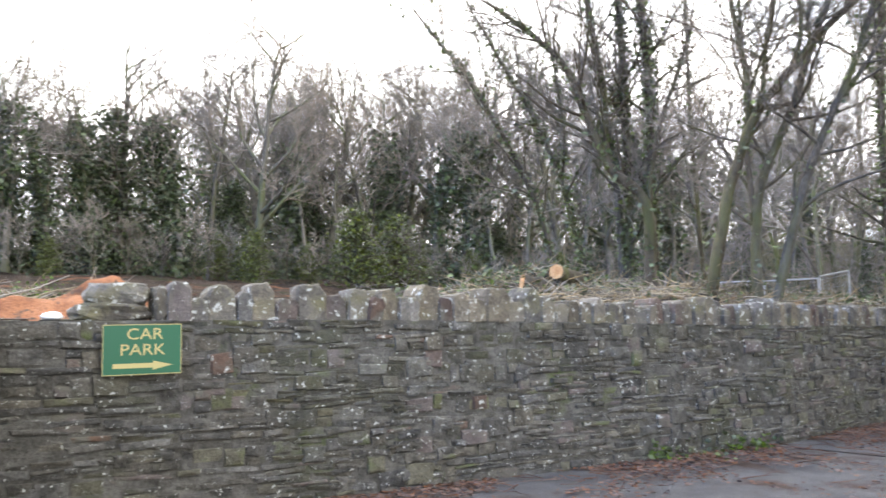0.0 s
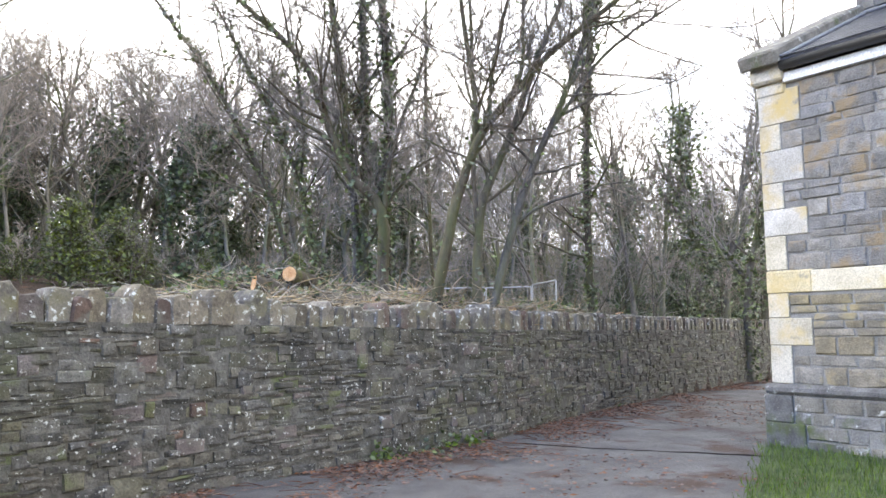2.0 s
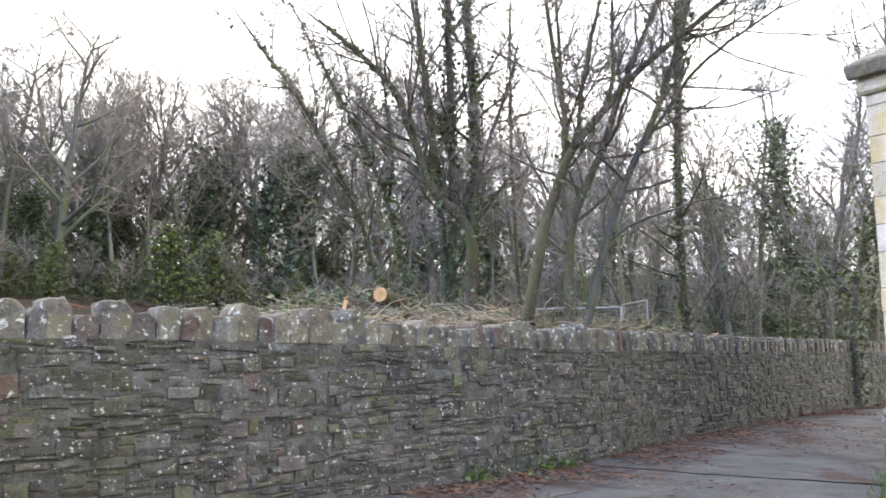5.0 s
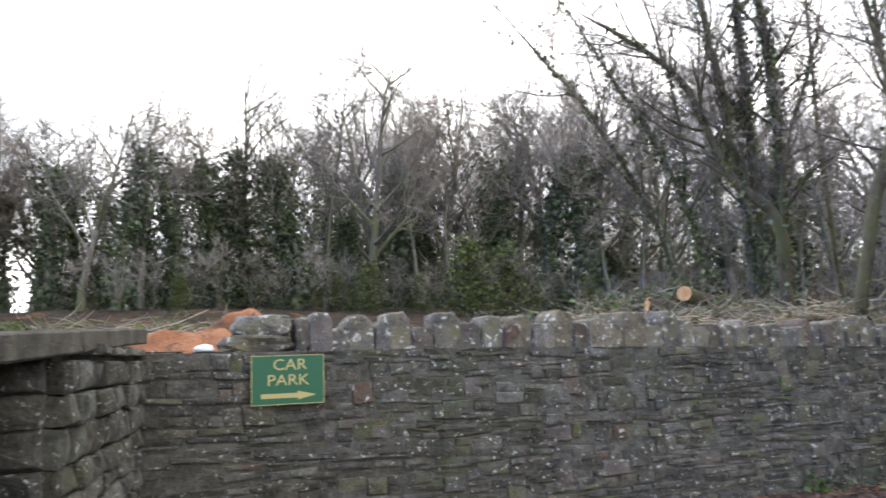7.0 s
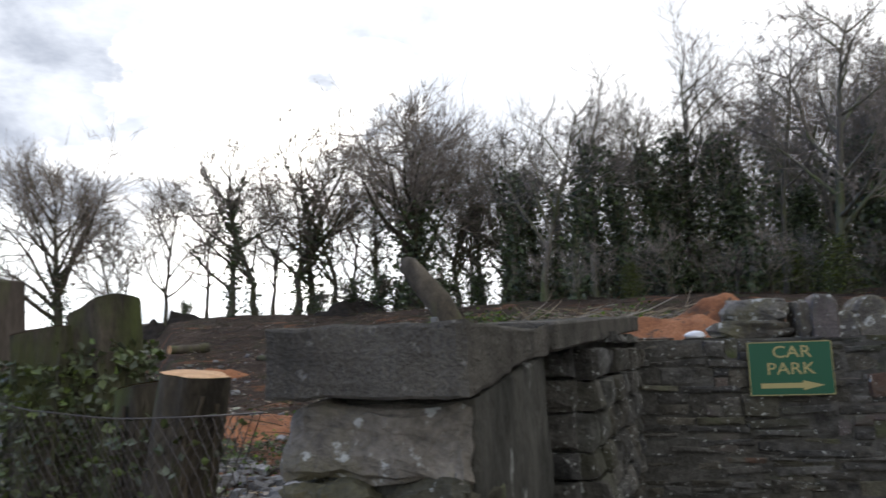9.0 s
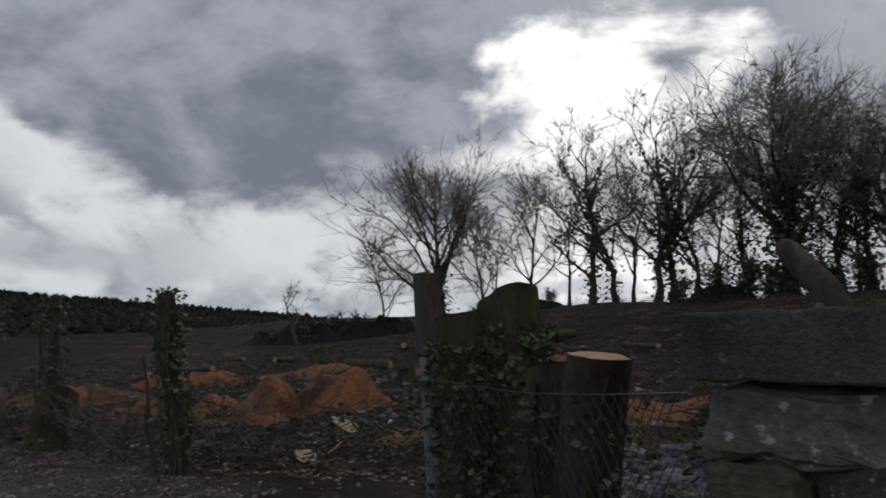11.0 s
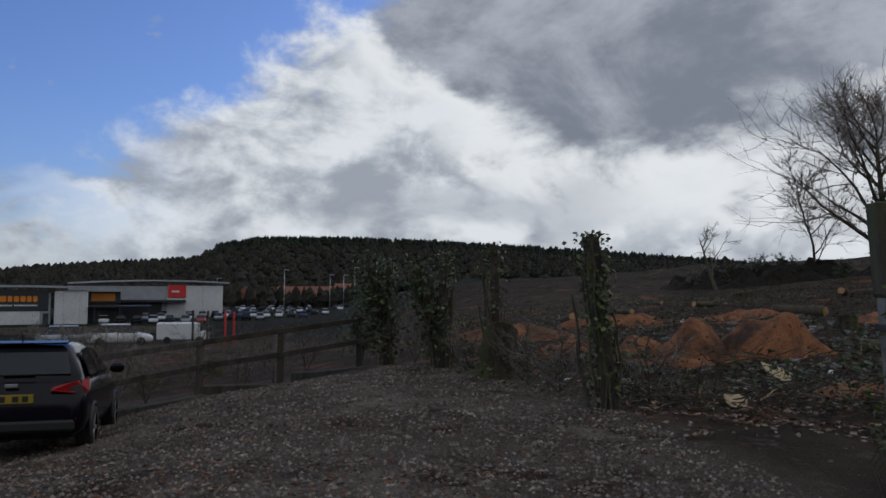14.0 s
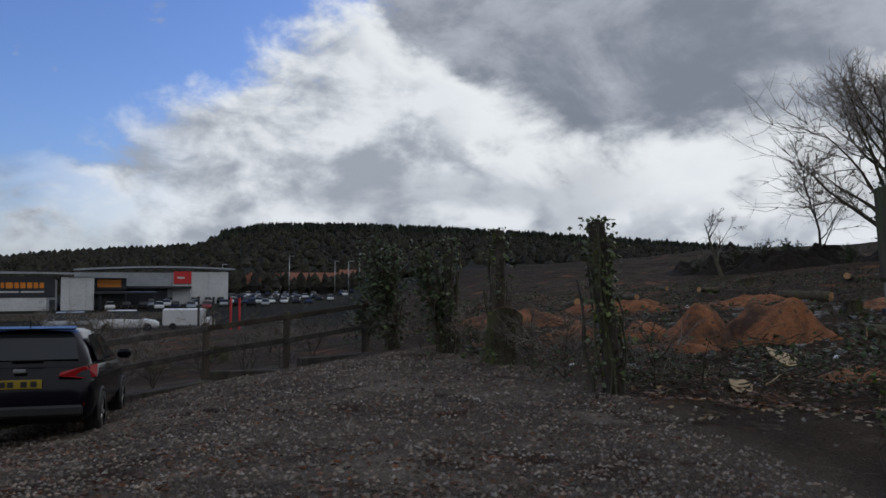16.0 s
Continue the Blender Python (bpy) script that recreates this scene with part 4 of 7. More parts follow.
    # plinth
    part("plinth_cap", boxes((-0.09, -0.09, 0.72, 5.0, 0.10, 0.86), bevel=0.045), M_PLINTH, house, "chamfered plinth course")
    part("plinth_quoin", boxes((-0.08, -0.08, -0.1, 0.45, 0.10, 0.36), (-0.08, -0.08, 0.365, 0.30, 0.10, 0.715), bevel=0.012), M_PLINTH, house)
    z = -0.05
    for h in (0.22, 0.18, 0.16, 0.20):
        course(z, z + h, 0.46 if z < 0.35 else 0.31, 2.9, base, 0.05)
        z += h
    part("plinth", boxes((0.0, -0.035, -0.3, L, 0.018, 0.715)), M_POINTING, house)
    z = E + RUN * RISE + 0.05                    # the taller block's stones above the flashing
    while z < 9.2:
        h = r.choice((0.14, 0.18, 0.22))
        x = 0.25
        while x < 3.0:
            w = r.uniform(0.25, 0.6)
            piece("stone", r.choice(blue), house, Matrix.Translation((x + w / 2, RUN + 0.03, z + h / 2)) @ Matrix.Diagonal((w - 0.012, 0.10, h - 0.012, 1)))
            x += w
        z += h
    # eaves
    part("fascia", boxes((0.40, -0.06, E - 0.16, L, 0.05, E - 0.03), bevel=0.006), M_WHITE, house, "white painted eaves board")
    t = Tubes()
    t.add([(0.42, -0.13, E + 0.05), (4, -0.13, E + 0.045), (L, -0.13, E + 0.04)], [0.066] * 3, 10, True)
    piece("gutter", t.mesh("gutter", M_GUTTER), house)
    # kneeler and coping
    part("kneeler", boxes((-0.06, -0.10, E - 0.12, 0.42, 0.45, E + 0.15), (-0.02, -0.02, E - 0.30, 0.40, 0.40, E - 0.125), bevel=0.03), M_ASHLAR, house, "pale moulded kneeler stone")
    slope = math.atan(RISE)
    cop = part("coping", boxes((-0.12, -0.12, 0.04, 0.42, 2.95, 0.25), bevel=0.03), M_PLINTH, house, "dark weathered gable coping")
    cop.matrix_basis = Matrix.Translation((0, -0.1, E + 0.07)) @ Matrix.Rotation(slope, 4, "X")
    # slates
    roof = part("roof", boxes((0.43, 0.0, 0.0, L, 2.98, 0.05)), M_SLATE, house)
    roof.matrix_basis = Matrix.Translation((0, -0.12, E + 0.10)) @ Matrix.Rotation(slope, 4, "X")
    bm = boxes((-0.125, -0.006, 0.0, 0.125, 0.21, 0.012))
    sl = bpy.data.meshes.new("slate")
    bm.to_mesh(sl)
    bm.free()
    sl.materials.append(M_SLATE)
    for i in range(14):
        for j in range(12):
            x = 0.58 + j * 0.253 + (0.126 if i % 2 else 0)
            piece("slate", sl, roof, Matrix.Translation((x, 0.02 + i * 0.20, 0.056)) @ Matrix.Rotation(radians(-2.2), 4, "X") @ Matrix.Translation((0, 0, 0.004)))
    part("lead_flashing", boxes((0.425, 0.0, 0.065, 0.56, 2.9, 0.10), bevel=0.01), M_LEAD, roof, "grey lead flashing")
    part("lead_flashing", boxes((0.43, 2.62, 0.07, 5.0, 2.90, 0.11), bevel=0.01), M_LEAD, roof, "grey lead flashing")
    return m


HOUSE = building()


def grass_patch():
    r = np.random.default_rng(8)
    n = 20000
    x, y = r.uniform(-0.2, 6.0, n), -0.09 - r.uniform(0, 4.2, n)
    keep = x > -0.52 * y - 0.12 + r.normal(0, 0.07, n)
    x, y = x[keep], y[keep]
    verts, faces = [], []
    for i, (a, b) in enumerate(zip(x, y)):
        p = HOUSE @ Vector((a, b, 0))
        z = height(p.x, p.y) + 0.03
        h, th = r.uniform(0.05, 0.13), r.uniform(0, 6.28)
        dx, dy = 0.007 * math.cos(th), 0.007 * math.sin(th)
        lx, ly = r.normal(0, 0.03), r.normal(0, 0.03)
        o = len(verts)
        verts += [(p.x - dx, p.y - dy, z), (p.x + dx, p.y + dy, z), (p.x + lx, p.y + ly, z + h)]
        faces.append((o, o + 1, o + 2))
    tagged(new("grass", mesh_of("grass", verts, faces, M_GRASS)), "short green grass beside the building", "grass", kind="stuff")
    us, vs, verts, faces = np.linspace(0, 1, 40), np.linspace(-4.4, 0.0, 9), [], []
    for a in us:
        for b in vs:
            x0 = -0.52 * b - 0.12 + 0.06 * math.sin(b * 5)
            p = HOUSE @ Vector((x0 + (7.5 - x0) * a * a, b, 0))
            verts.append((p.x, p.y, height(p.x, p.y) + 0.022 + 0.03 * step(0.0, 0.15, a)))
    for i in range(39):
        for j in range(8):
            faces.append((i * 9 + j, (i + 1) * 9 + j, (i + 1) * 9 + j + 1, i * 9 + j + 1))
    turf = material("turf", (0.045, 0.06, 0.018), (0.09, 0.12, 0.035), 6, 0.95, 0.5, 60)
    tagged(new("lawn", mesh_of("lawn", verts, faces, turf, smooth=True)), "green grass verge at the foot of the building", "lawn", kind="structure")


grass_patch()

# ---- trees ----
def crook(r, start, aim, length, n, wander, lift=0.0):
    """Points of a bent branch."""
    p, d = np.array(start, float), np.array(aim, float)
    d /= np.linalg.norm(d)
    out = [p.copy()]
    for _ in range(n):
        d = d + r.normal(0, wander, 3) + np.array([0, 0, lift])
        d /= np.linalg.norm(d)
        p = p + d * length / n
        out.append(p.copy())
    return np.array(out)


def turned(r, d, lo, hi):
    """A direction that leaves d by an angle between lo and hi degrees."""
    d = d / np.linalg.norm(d)
    s = np.cross(d, r.normal(size=3))
    s /= np.linalg.norm(s) + 1e-9
    a = math.radians(r.uniform(lo, hi))
    return d * math.cos(a) + s * math.sin(a)


def crown_spray(r, crown, tips, count, thin, droop=0.0):
    k = r.integers(0, len(tips), count)
    s = np.array([tips[i][0] for i in k])
    d = np.array([tips[i][1] for i in k])
    d /= np.linalg.norm(d, axis=1)[:, None] + 1e-9
    d = d + r.normal(0, 0.55, (count, 3)) + np.array([0, 0, 0.25 - 0.8 * droop])
    d /= np.linalg.norm(d, axis=1)[:, None] + 1e-9
    L = (np.array([tips[i][2] for i in k]) * r.uniform(0.25, 0.65, count))[:, None]
    crown.add_many(s, s + d * L, thin * 0.75, thin * 0.3)


def tree_meshes(seed, H, R, limbs=11, bare=0.25, reach=0.42, twigs=(6, 5, 3), lean=(0, 0), ivy=0.0, ivy_n=0, droop=0.0, ivy_size=0.13,
                bark=None, twig=None, spread=(32, 62), thin=0.010, ivy_mat=None, ivy_r=0.22, far=True, spray=0, wander=0.07):
    """Trunk with limbs, a crown of branches and fine twigs, and the ivy that climbs it: three meshes."""
    r = np.random.default_rng(seed)
    trunk, crown, ivy_pts, tips = Tubes(), Tubes(), [], []
    n = 9
    path = crook(r, (0, 0, -0.25), (lean[0], lean[1], 1.0), H * 0.86, n, wander, 0.02)
    rad = R * (1 - 0.86 * np.linspace(0, 1, n + 1) ** 0.9)
    rad[0] *= 1.35
    trunk.add(path, rad, 8)

    def climb(pts, rr, frac, count):
        k = max(1, int(len(pts) * frac))
        for _ in range(count):
            i = r.integers(0, max(1, k))
            t = r.random()
            q = pts[i] * (1 - t) + pts[min(i + 1, len(pts) - 1)] * t
            ivy_pts.append(q + r.normal(0, 1, 3) * np.array([1, 1, 0.7]) * (rr + ivy_r * r.random()))

    if ivy_n:
        climb(path, R * 0.7, ivy, ivy_n)
    for i in range(limbs):
        f = bare + (1 - bare) * (i + r.random()) / limbs
        x = f * n
        k = min(int(x), n - 1)
        s = path[k] + (path[k + 1] - path[k]) * (x - k)
        d0 = path[k + 1] - path[k]
        L = H * reach * (1.15 - 0.75 * f) * r.uniform(0.75, 1.25)
        d = turned(r, d0, *spread)
        m = 6
        lp = crook(r, s, d, L, m, 0.13, 0.09 - droop * 0.1)
        lr = max(0.02, R * (0.55 - 0.35 * f)) * (1 - 0.85 * np.linspace(0, 1, m + 1))
        trunk.add(lp, lr, 6)
        if ivy_n and f < ivy:
            climb(lp, 0.05, 0.6, ivy_n // (limbs * 2))
        for _ in range(twigs[0]):
            x2 = r.uniform(0.25, 1.0) * m
            k2 = min(int(x2), m - 1)
            s2 = lp[k2] + (lp[k2 + 1] - lp[k2]) * (x2 - k2)
            L2 = L * r.uniform(0.3, 0.6)
            p2 = crook(r, s2, turned(r, lp[k2 + 1] - lp[k2], 25, 60), L2, 4, 0.16, 0.07 - droop * 0.2)
            crown.add(p2, np.linspace(max(0.012, lr[k2] * 0.5), thin, 5), 3 if far else 4)
            tips += [(p2[q], p2[q] - p2[q - 1], L2) for q in range(1, 5)]
            for _ in range(twigs[1]):
                k3 = r.integers(1, 5)
                p3 = crook(r, p2[k3], turned(r, p2[k3] - p2[k3 - 1], 20, 60), L2 * r.uniform(0.3, 0.6), 2 if far else 3, 0.18, 0.05 - droop * 0.35)
                crown.add(p3, np.linspace(thin * 1.2, thin * 0.7, len(p3)), 3)
                tips.append((p3[-1], p3[-1] - p3[-2], L2 * 0.8))
                for _ in range(twigs[2]):
                    k4 = r.integers(1, len(p3))
                    p4 = crook(r, p3[k4], turned(r, p3[k4] - p3[k4 - 1], 20, 60), L2 * r.uniform(0.15, 0.32), 1 if far else 2, 0.2, 0.04 - droop * 0.4)
                    crown.add(p4, np.linspace(thin * 0.8, thin * 0.4, len(p4)), 3)
    if spray:                                    # the finest twigs, as a haze round the branch ends
        crown_spray(r, crown, tips, spray, thin, droop)
    out = [("trunk", trunk.mesh("trunk", bark or M_BARK)), ("crown", crown.mesh("crown", twig or M_TWIG))]
    if ivy_pts:
        out.append(("ivy", leaves(ivy_pts, ivy_size, seed, "ivy", ivy_mat or M_IVY)))
    return out


def plant(name, meshes, xy, label, category="tree", turn=0.0, size=1.0, group="", sink=0.0):
    p = drop(*xy)
    t = thing(name, label, category, Matrix.Translation((p.x, p.y, p.z - sink)) @ Matrix.Rotation(turn, 4, "Z") @ Matrix.Scale(size, 4), group)
    for n, me in meshes:
        piece(n, me, t)
    return t


def evergreen_meshes(seed, H, R, n=5200, mat=None, size=0.30, low=0.05):
    """A dense leafy crown in uneven clumps round a trunk with limbs."""
    r = np.random.default_rng(seed)
    trunk, pts = Tubes(), []
    path = crook(r, (0, 0, -0.2), (0, 0, 1), H * 0.95, 8, 0.05)
    trunk.add(path, 0.02 + 0.025 * H * (1 - np.linspace(0, 1, 9)), 6)
    clumps = 90
    for i in range(clumps):
        f = low + (1 - low) * (i + r.random()) / clumps
        rad = R * (1 - 0.72 * f ** 1.6) * r.uniform(0.45, 1.1)
        a = r.uniform(0, 6.283)
        k = min(int(f * 8), 7)
        tip = path[k] + np.array([math.cos(a) * rad, math.sin(a) * rad, r.uniform(-0.05, 0.5)])
        trunk.add([path[k], (path[k] + tip) / 2 + [0, 0, 0.1], tip], [0.05, 0.03, 0.012], 4)
        m = n // clumps
        t = r.uniform(0.25, 1.1, m)[:, None]
        pts.append(path[k] + (tip - path[k]) * t + r.normal(0, 1, (m, 3)) * np.array([0.52, 0.52, 0.55]) * (0.3 + 0.12 * R))
    return [("trunk", trunk.mesh("trunk", M_BARK)), ("crown", leaves(np.concatenate(pts), size, seed, "crown", mat or M_EVERGREEN))]


def build_woods():
    far = dict(twigs=(6, 3, 0), bark=M_WOODBARK)
    kinds = {
        "broad": [tree_meshes(q, 14.5, 0.25, 13, 0.22, 0.42, thin=0.013, spray=1100, **far) for q in (1, 2, 3, 4)],
        "ivied": [tree_meshes(q, 14.0, 0.22, 11, 0.34, 0.36, ivy=0.72, ivy_n=1000, ivy_size=0.30, ivy_r=0.50, thin=0.012, ivy_mat=M_EVERGREEN, spray=900, **far) for q in (11, 12, 13)],
        "slim": [tree_meshes(q, 13.0, 0.13, 11, 0.30, 0.26, thin=0.011, spray=900, **far) for q in (21, 22)],
        "birch": [tree_meshes(31, 16.5, 0.16, 12, 0.35, 0.24, (6, 5, 0), droop=0.8, twig=M_TWIG_PALE, thin=0.011, spray=2400)],
        "evergreen": [evergreen_meshes(41, 10.5, 2.4, 4200, None, 0.22), evergreen_meshes(42, 8.0, 2.2, 5200, None, 0.22)],
        "scrub": [tree_meshes(q, 4.0, 0.05, 9, 0.05, 0.55, (5, 3, 0), thin=0.009, spread=(20, 55), spray=400) for q in (51, 52)],
        "holly": [evergreen_meshes(43, 4.2, 1.6, 2600, M_HOLLY, 0.16)],
    }
    text = {"broad": ("bare_tree", "bare grey-brown woodland tree in winter"), "ivied": ("ivied_tree", "bare woodland tree with dark ivy on its trunk"),
            "slim": ("slim_tree", "slender bare young tree at the wood's edge"), "birch": ("birch_tree", "tall bare birch with drooping fine twigs"),
            "evergreen": ("evergreen_tree", "dark dense evergreen tree among bare trees"), "scrub": ("scrub_bush", "bare tangled brown scrub bush"),
            "holly": ("holly_bush", "yellow-green leafy bush at the edge of the wood")}
    r = random.Random(77)

    def put(kind, az, dist, size=1.0):
        n, lab = text[kind]
        plant(n, r.choice(kinds[kind]), polar(az, dist), lab, "bush" if kind in ("scrub", "holly") else "tree", r.uniform(0, 6.28), size * r.uniform(0.92, 1.08), "trees of the wood")

    # the belt of wood behind the wall, nearest row to farthest
    az = -26.0
    while az < 36:
        k = r.choices(("broad", "ivied", "slim"), (5, 3, 3))[0]
        put(k, az + r.uniform(-1, 1), r.uniform(37, 47), 0.96 if az < 24 else 0.80)
        az += 2.1
    az = -44.0
    while az < 37:
        put(r.choices(("broad", "ivied", "slim"), (4, 4, 2))[0], az + r.uniform(-1, 1), r.uniform(49, 62), 1.12 if az < 24 else 0.88)
        az += 1.9
    for az, d in ((13, 47), (10.5, 50), (8, 48), (5.5, 51), (2.5, 49), (-0.5, 50), (-3.5, 48), (-6.5, 50), (12, 56), (4, 57)):
        put("broad", az, d, 1.13)
    for az, d, s in ((19.5, 43, 0.9), (22.5, 44, 0.88), (15.5, 44, 0.8), (24.5, 44, 0.9), (5.0, 46, 0.8), (-4.0, 44, 0.5), (-12.5, 44, 0.55), (30, 46, 0.85), (33.5, 47, 0.8), (-33, 44, 0.5), (-36.5, 40, 0.55), (10, 48, 0.9), (-25, 46, 0.5), (-29, 40, 0.4), (-40, 42, 0.6)):
        put("evergreen", az, d, s)
    for az, d, s in ((16.6, 41, 1.02), (9.0, 50, 1.05), (3, 52, 1.05)):
        put("birch", az, d, s)
    for az, d, s in ((6.0, 34, 1.0), (3.0, 36, 0.8), (13.5, 36, 0.6)):
        put("holly", az, d, s)
    for az, d, s in ((16, 41, 0.9), (1.5, 38, 0.8), (-2.5, 37, 0.7), (9.5, 37, 0.7), (27, 38, 0.6), (-9, 33, 0.8)):
        put("holly", az, d, s * 0.7)
    az = -44.0
    while az < 35:
        put("scrub", az, r.uniform(26, 34) if az < -26 else r.uniform(33, 40), r.uniform(0.5, 0.9))
        az += 2.2


build_woods()


def build_thicket():
    """The undergrowth and crossing twigs that close the wood behind its trunks."""
    r = np.random.default_rng(19)
    n = 42000
    az, d = r.uniform(-50, 36, n), r.uniform(47, 74, n)
    x, y = -0.3 - np.sin(np.radians(az)) * d, np.cos(np.radians(az)) * d
    patch = np.array([noise.noise((a * 0.35, b * 0.05, 2.0)) for a, b in zip(az, d)])
    top = (5.5 + 6.5 * np.clip(patch + 0.35, 0, 1)) * np.where(az > 22, 0.62, 1.0)
    up = top * r.random(n) ** 1.7
    z = np.array([height(a, b) for a, b in zip(x, y)]) + up
    s = np.stack([x, y, z], 1)
    v = np.stack([r.normal(0, 0.45, n), r.normal(0, 0.45, n), np.abs(r.normal(0.8, 0.5, n))], 1)
    t = Tubes()
    t.add_many(s, s + v * r.uniform(0.8, 2.0, n)[:, None], 0.020, 0.007)
    tagged(new("thicket", t.mesh("thicket", M_THICKET)), "grey-brown winter thicket closing the wood", "undergrowth", kind="stuff")
    m = 9000                                     # the wood goes on behind
    az, d = r.uniform(-50, 28, m), r.uniform(80, 112, m)
    x, y = -0.3 - np.sin(np.radians(az)) * d, np.cos(np.radians(az)) * d
    q = np.stack([x, y, np.array([height(a, b) for a, b in zip(x, y)]) + 9.0 * r.random(m) ** 1.3 - 1.0], 1)
    v = np.stack([r.normal(0, 0.5, m), r.normal(0, 0.5, m), np.abs(r.normal(1.0, 0.5, m))], 1)
    t = Tubes()
    t.add_many(q, q + v * r.uniform(1.2, 3.0, m)[:, None], 0.055, 0.015)
    tagged(new("far_wood", t.mesh("far_wood", M_THICKET)), "grey-brown bare trees deep in the wood", "trees", kind="stuff")
    keep = (patch > -0.05) & (up < 5.0)
    c = np.repeat(s[keep][:3000], 3, 0) + r.normal(0, 0.5, (3 * len(s[keep][:3000]), 3))
    tagged(new("undergrowth", leaves(c, 0.30, 23, "undergrowth", M_EVERGREEN)), "dark green ivy and bramble low in the wood", "undergrowth", kind="stuff")


build_thicket()


def build_ridge_trees():
    """The open row of trees on the felled slope."""
    oak = tree_meshes(101, 10.2, 0.42, 20, 0.22, 0.62, (9, 6, 0), ivy=0.60, ivy_n=2400, ivy_size=0.22, ivy_r=0.7, thin=0.018, spray=3600, wander=0.04, ivy_mat=M_EVERGREEN, spread=(32, 68))
    plant("oak_tree", oak, polar(42.6, 46), "large bare oak with dark ivy in its crown", "tree", 0.6, 1.15)
    big = tree_meshes(102, 10.6, 0.34, 20, 0.16, 0.62, (9, 6, 0), ivy=0.5, ivy_n=1100, ivy_size=0.18, ivy_r=0.35, thin=0.017, spray=3200, wander=0.03, ivy_mat=M_EVERGREEN, spread=(26, 58))
    plant("ivied_tree", big, polar(66.9, 57), "spreading bare tree on the ridge with ivied limbs", "tree", 2.2, 1.06)
    stems = [tree_meshes(110 + i, h, rr, 11, 0.15, 0.48, (7, 4, 0), thin=0.015, spray=1100, wander=0.13, ivy=iv, ivy_n=n, ivy_size=0.2, ivy_r=0.3, ivy_mat=M_EVERGREEN) for i, (h, rr, iv, n) in
             enumerate(((9.6, 0.15, 0.0, 0), (9.2, 0.13, 0.0, 0), (10.8, 0.22, 0.75, 700), (10.4, 0.21, 0.6, 380)))]
    for k, az, d, s in ((0, 60.3, 52, 1.0), (1, 63.8, 56, 0.92), (1, 62.8, 55, 0.8), (2, 56.0, 50, 1.0), (3, 54.2, 50, 0.95), (0, 57.6, 54, 0.8), (3, 51.4, 49, 1.12), (2, 50.2, 50, 1.1), (0, 53, 52, 0.9),
                        (3, 48.5, 50, 0.9), (0, 47.2, 52, 0.9), (2, 45.0, 50, 0.8), (1, 71.3, 58, 0.82), (3, 39.5, 48, 0.95), (2, 37.6, 50, 0.95), (0, 38.5, 52, 0.9), (2, 36.2, 46, 0.9), (3, 35.2, 52, 1.0), (1, 40.8, 54, 0.8)):
        plant("ridge_tree", stems[k], polar(az, d), "bare tree standing on the felled ridge", "tree", az, s * 1.12, "row of trees on the ridge")
    snag = tree_meshes(130, 4.8, 0.17, 6, 0.3, 0.6, (4, 3, 2), lean=(0.45, 0.1), thin=0.015)
    plant("dead_tree", snag, polar(77.4, 53), "small twisted dead tree on the ridge", "tree", 3.3)
    scrub = tree_meshes(131, 2.6, 0.04, 10, 0.05, 0.6, (6, 5, 3), thin=0.012, ivy=1.0, ivy_n=500, ivy_size=0.2, ivy_r=0.6, ivy_mat=M_EVERGREEN)
    for az, d, s in ((76.5, 57, 0.7), (75.0, 57, 0.8), (73.5, 57, 0.75), (72.4, 57, 0.6), (47.5, 48, 1.0), (45.8, 47, 1.1), (44.0, 48, 0.8), (69.5, 56, 0.5), (50.0, 48, 0.7), (64.8, 54, 0.6), (59, 52, 0.5), (40.2, 46, 0.9), (38.0, 46, 0.9), (78.8, 57, 0.5)):
        plant("scrub_bush", scrub, polar(az, d), "low dark leafy scrub on the ridge", "bush", az * 3, s, "scrub on the ridge")


build_ridge_trees()


def bend(points, per=4):
    """A smooth line through a few bends, as (side, up)."""
    p = np.array([points[0]] + list(points) + [2 * np.array(points[-1]) - np.array(points[-2])], float)
    out = []
    for i in range(1, len(p) - 2):
        for t in np.arange(per) / per:
            a, b, c, d = p[i - 1], p[i], p[i + 1], p[i + 2]
            out.append(0.5 * (2 * b + (c - a) * t + (2 * a - 5 * b + 4 * c - d) * t * t + (3 * b - a - 3 * c + d) * t ** 3))
    out.append(p[-2])
    return np.array(out)


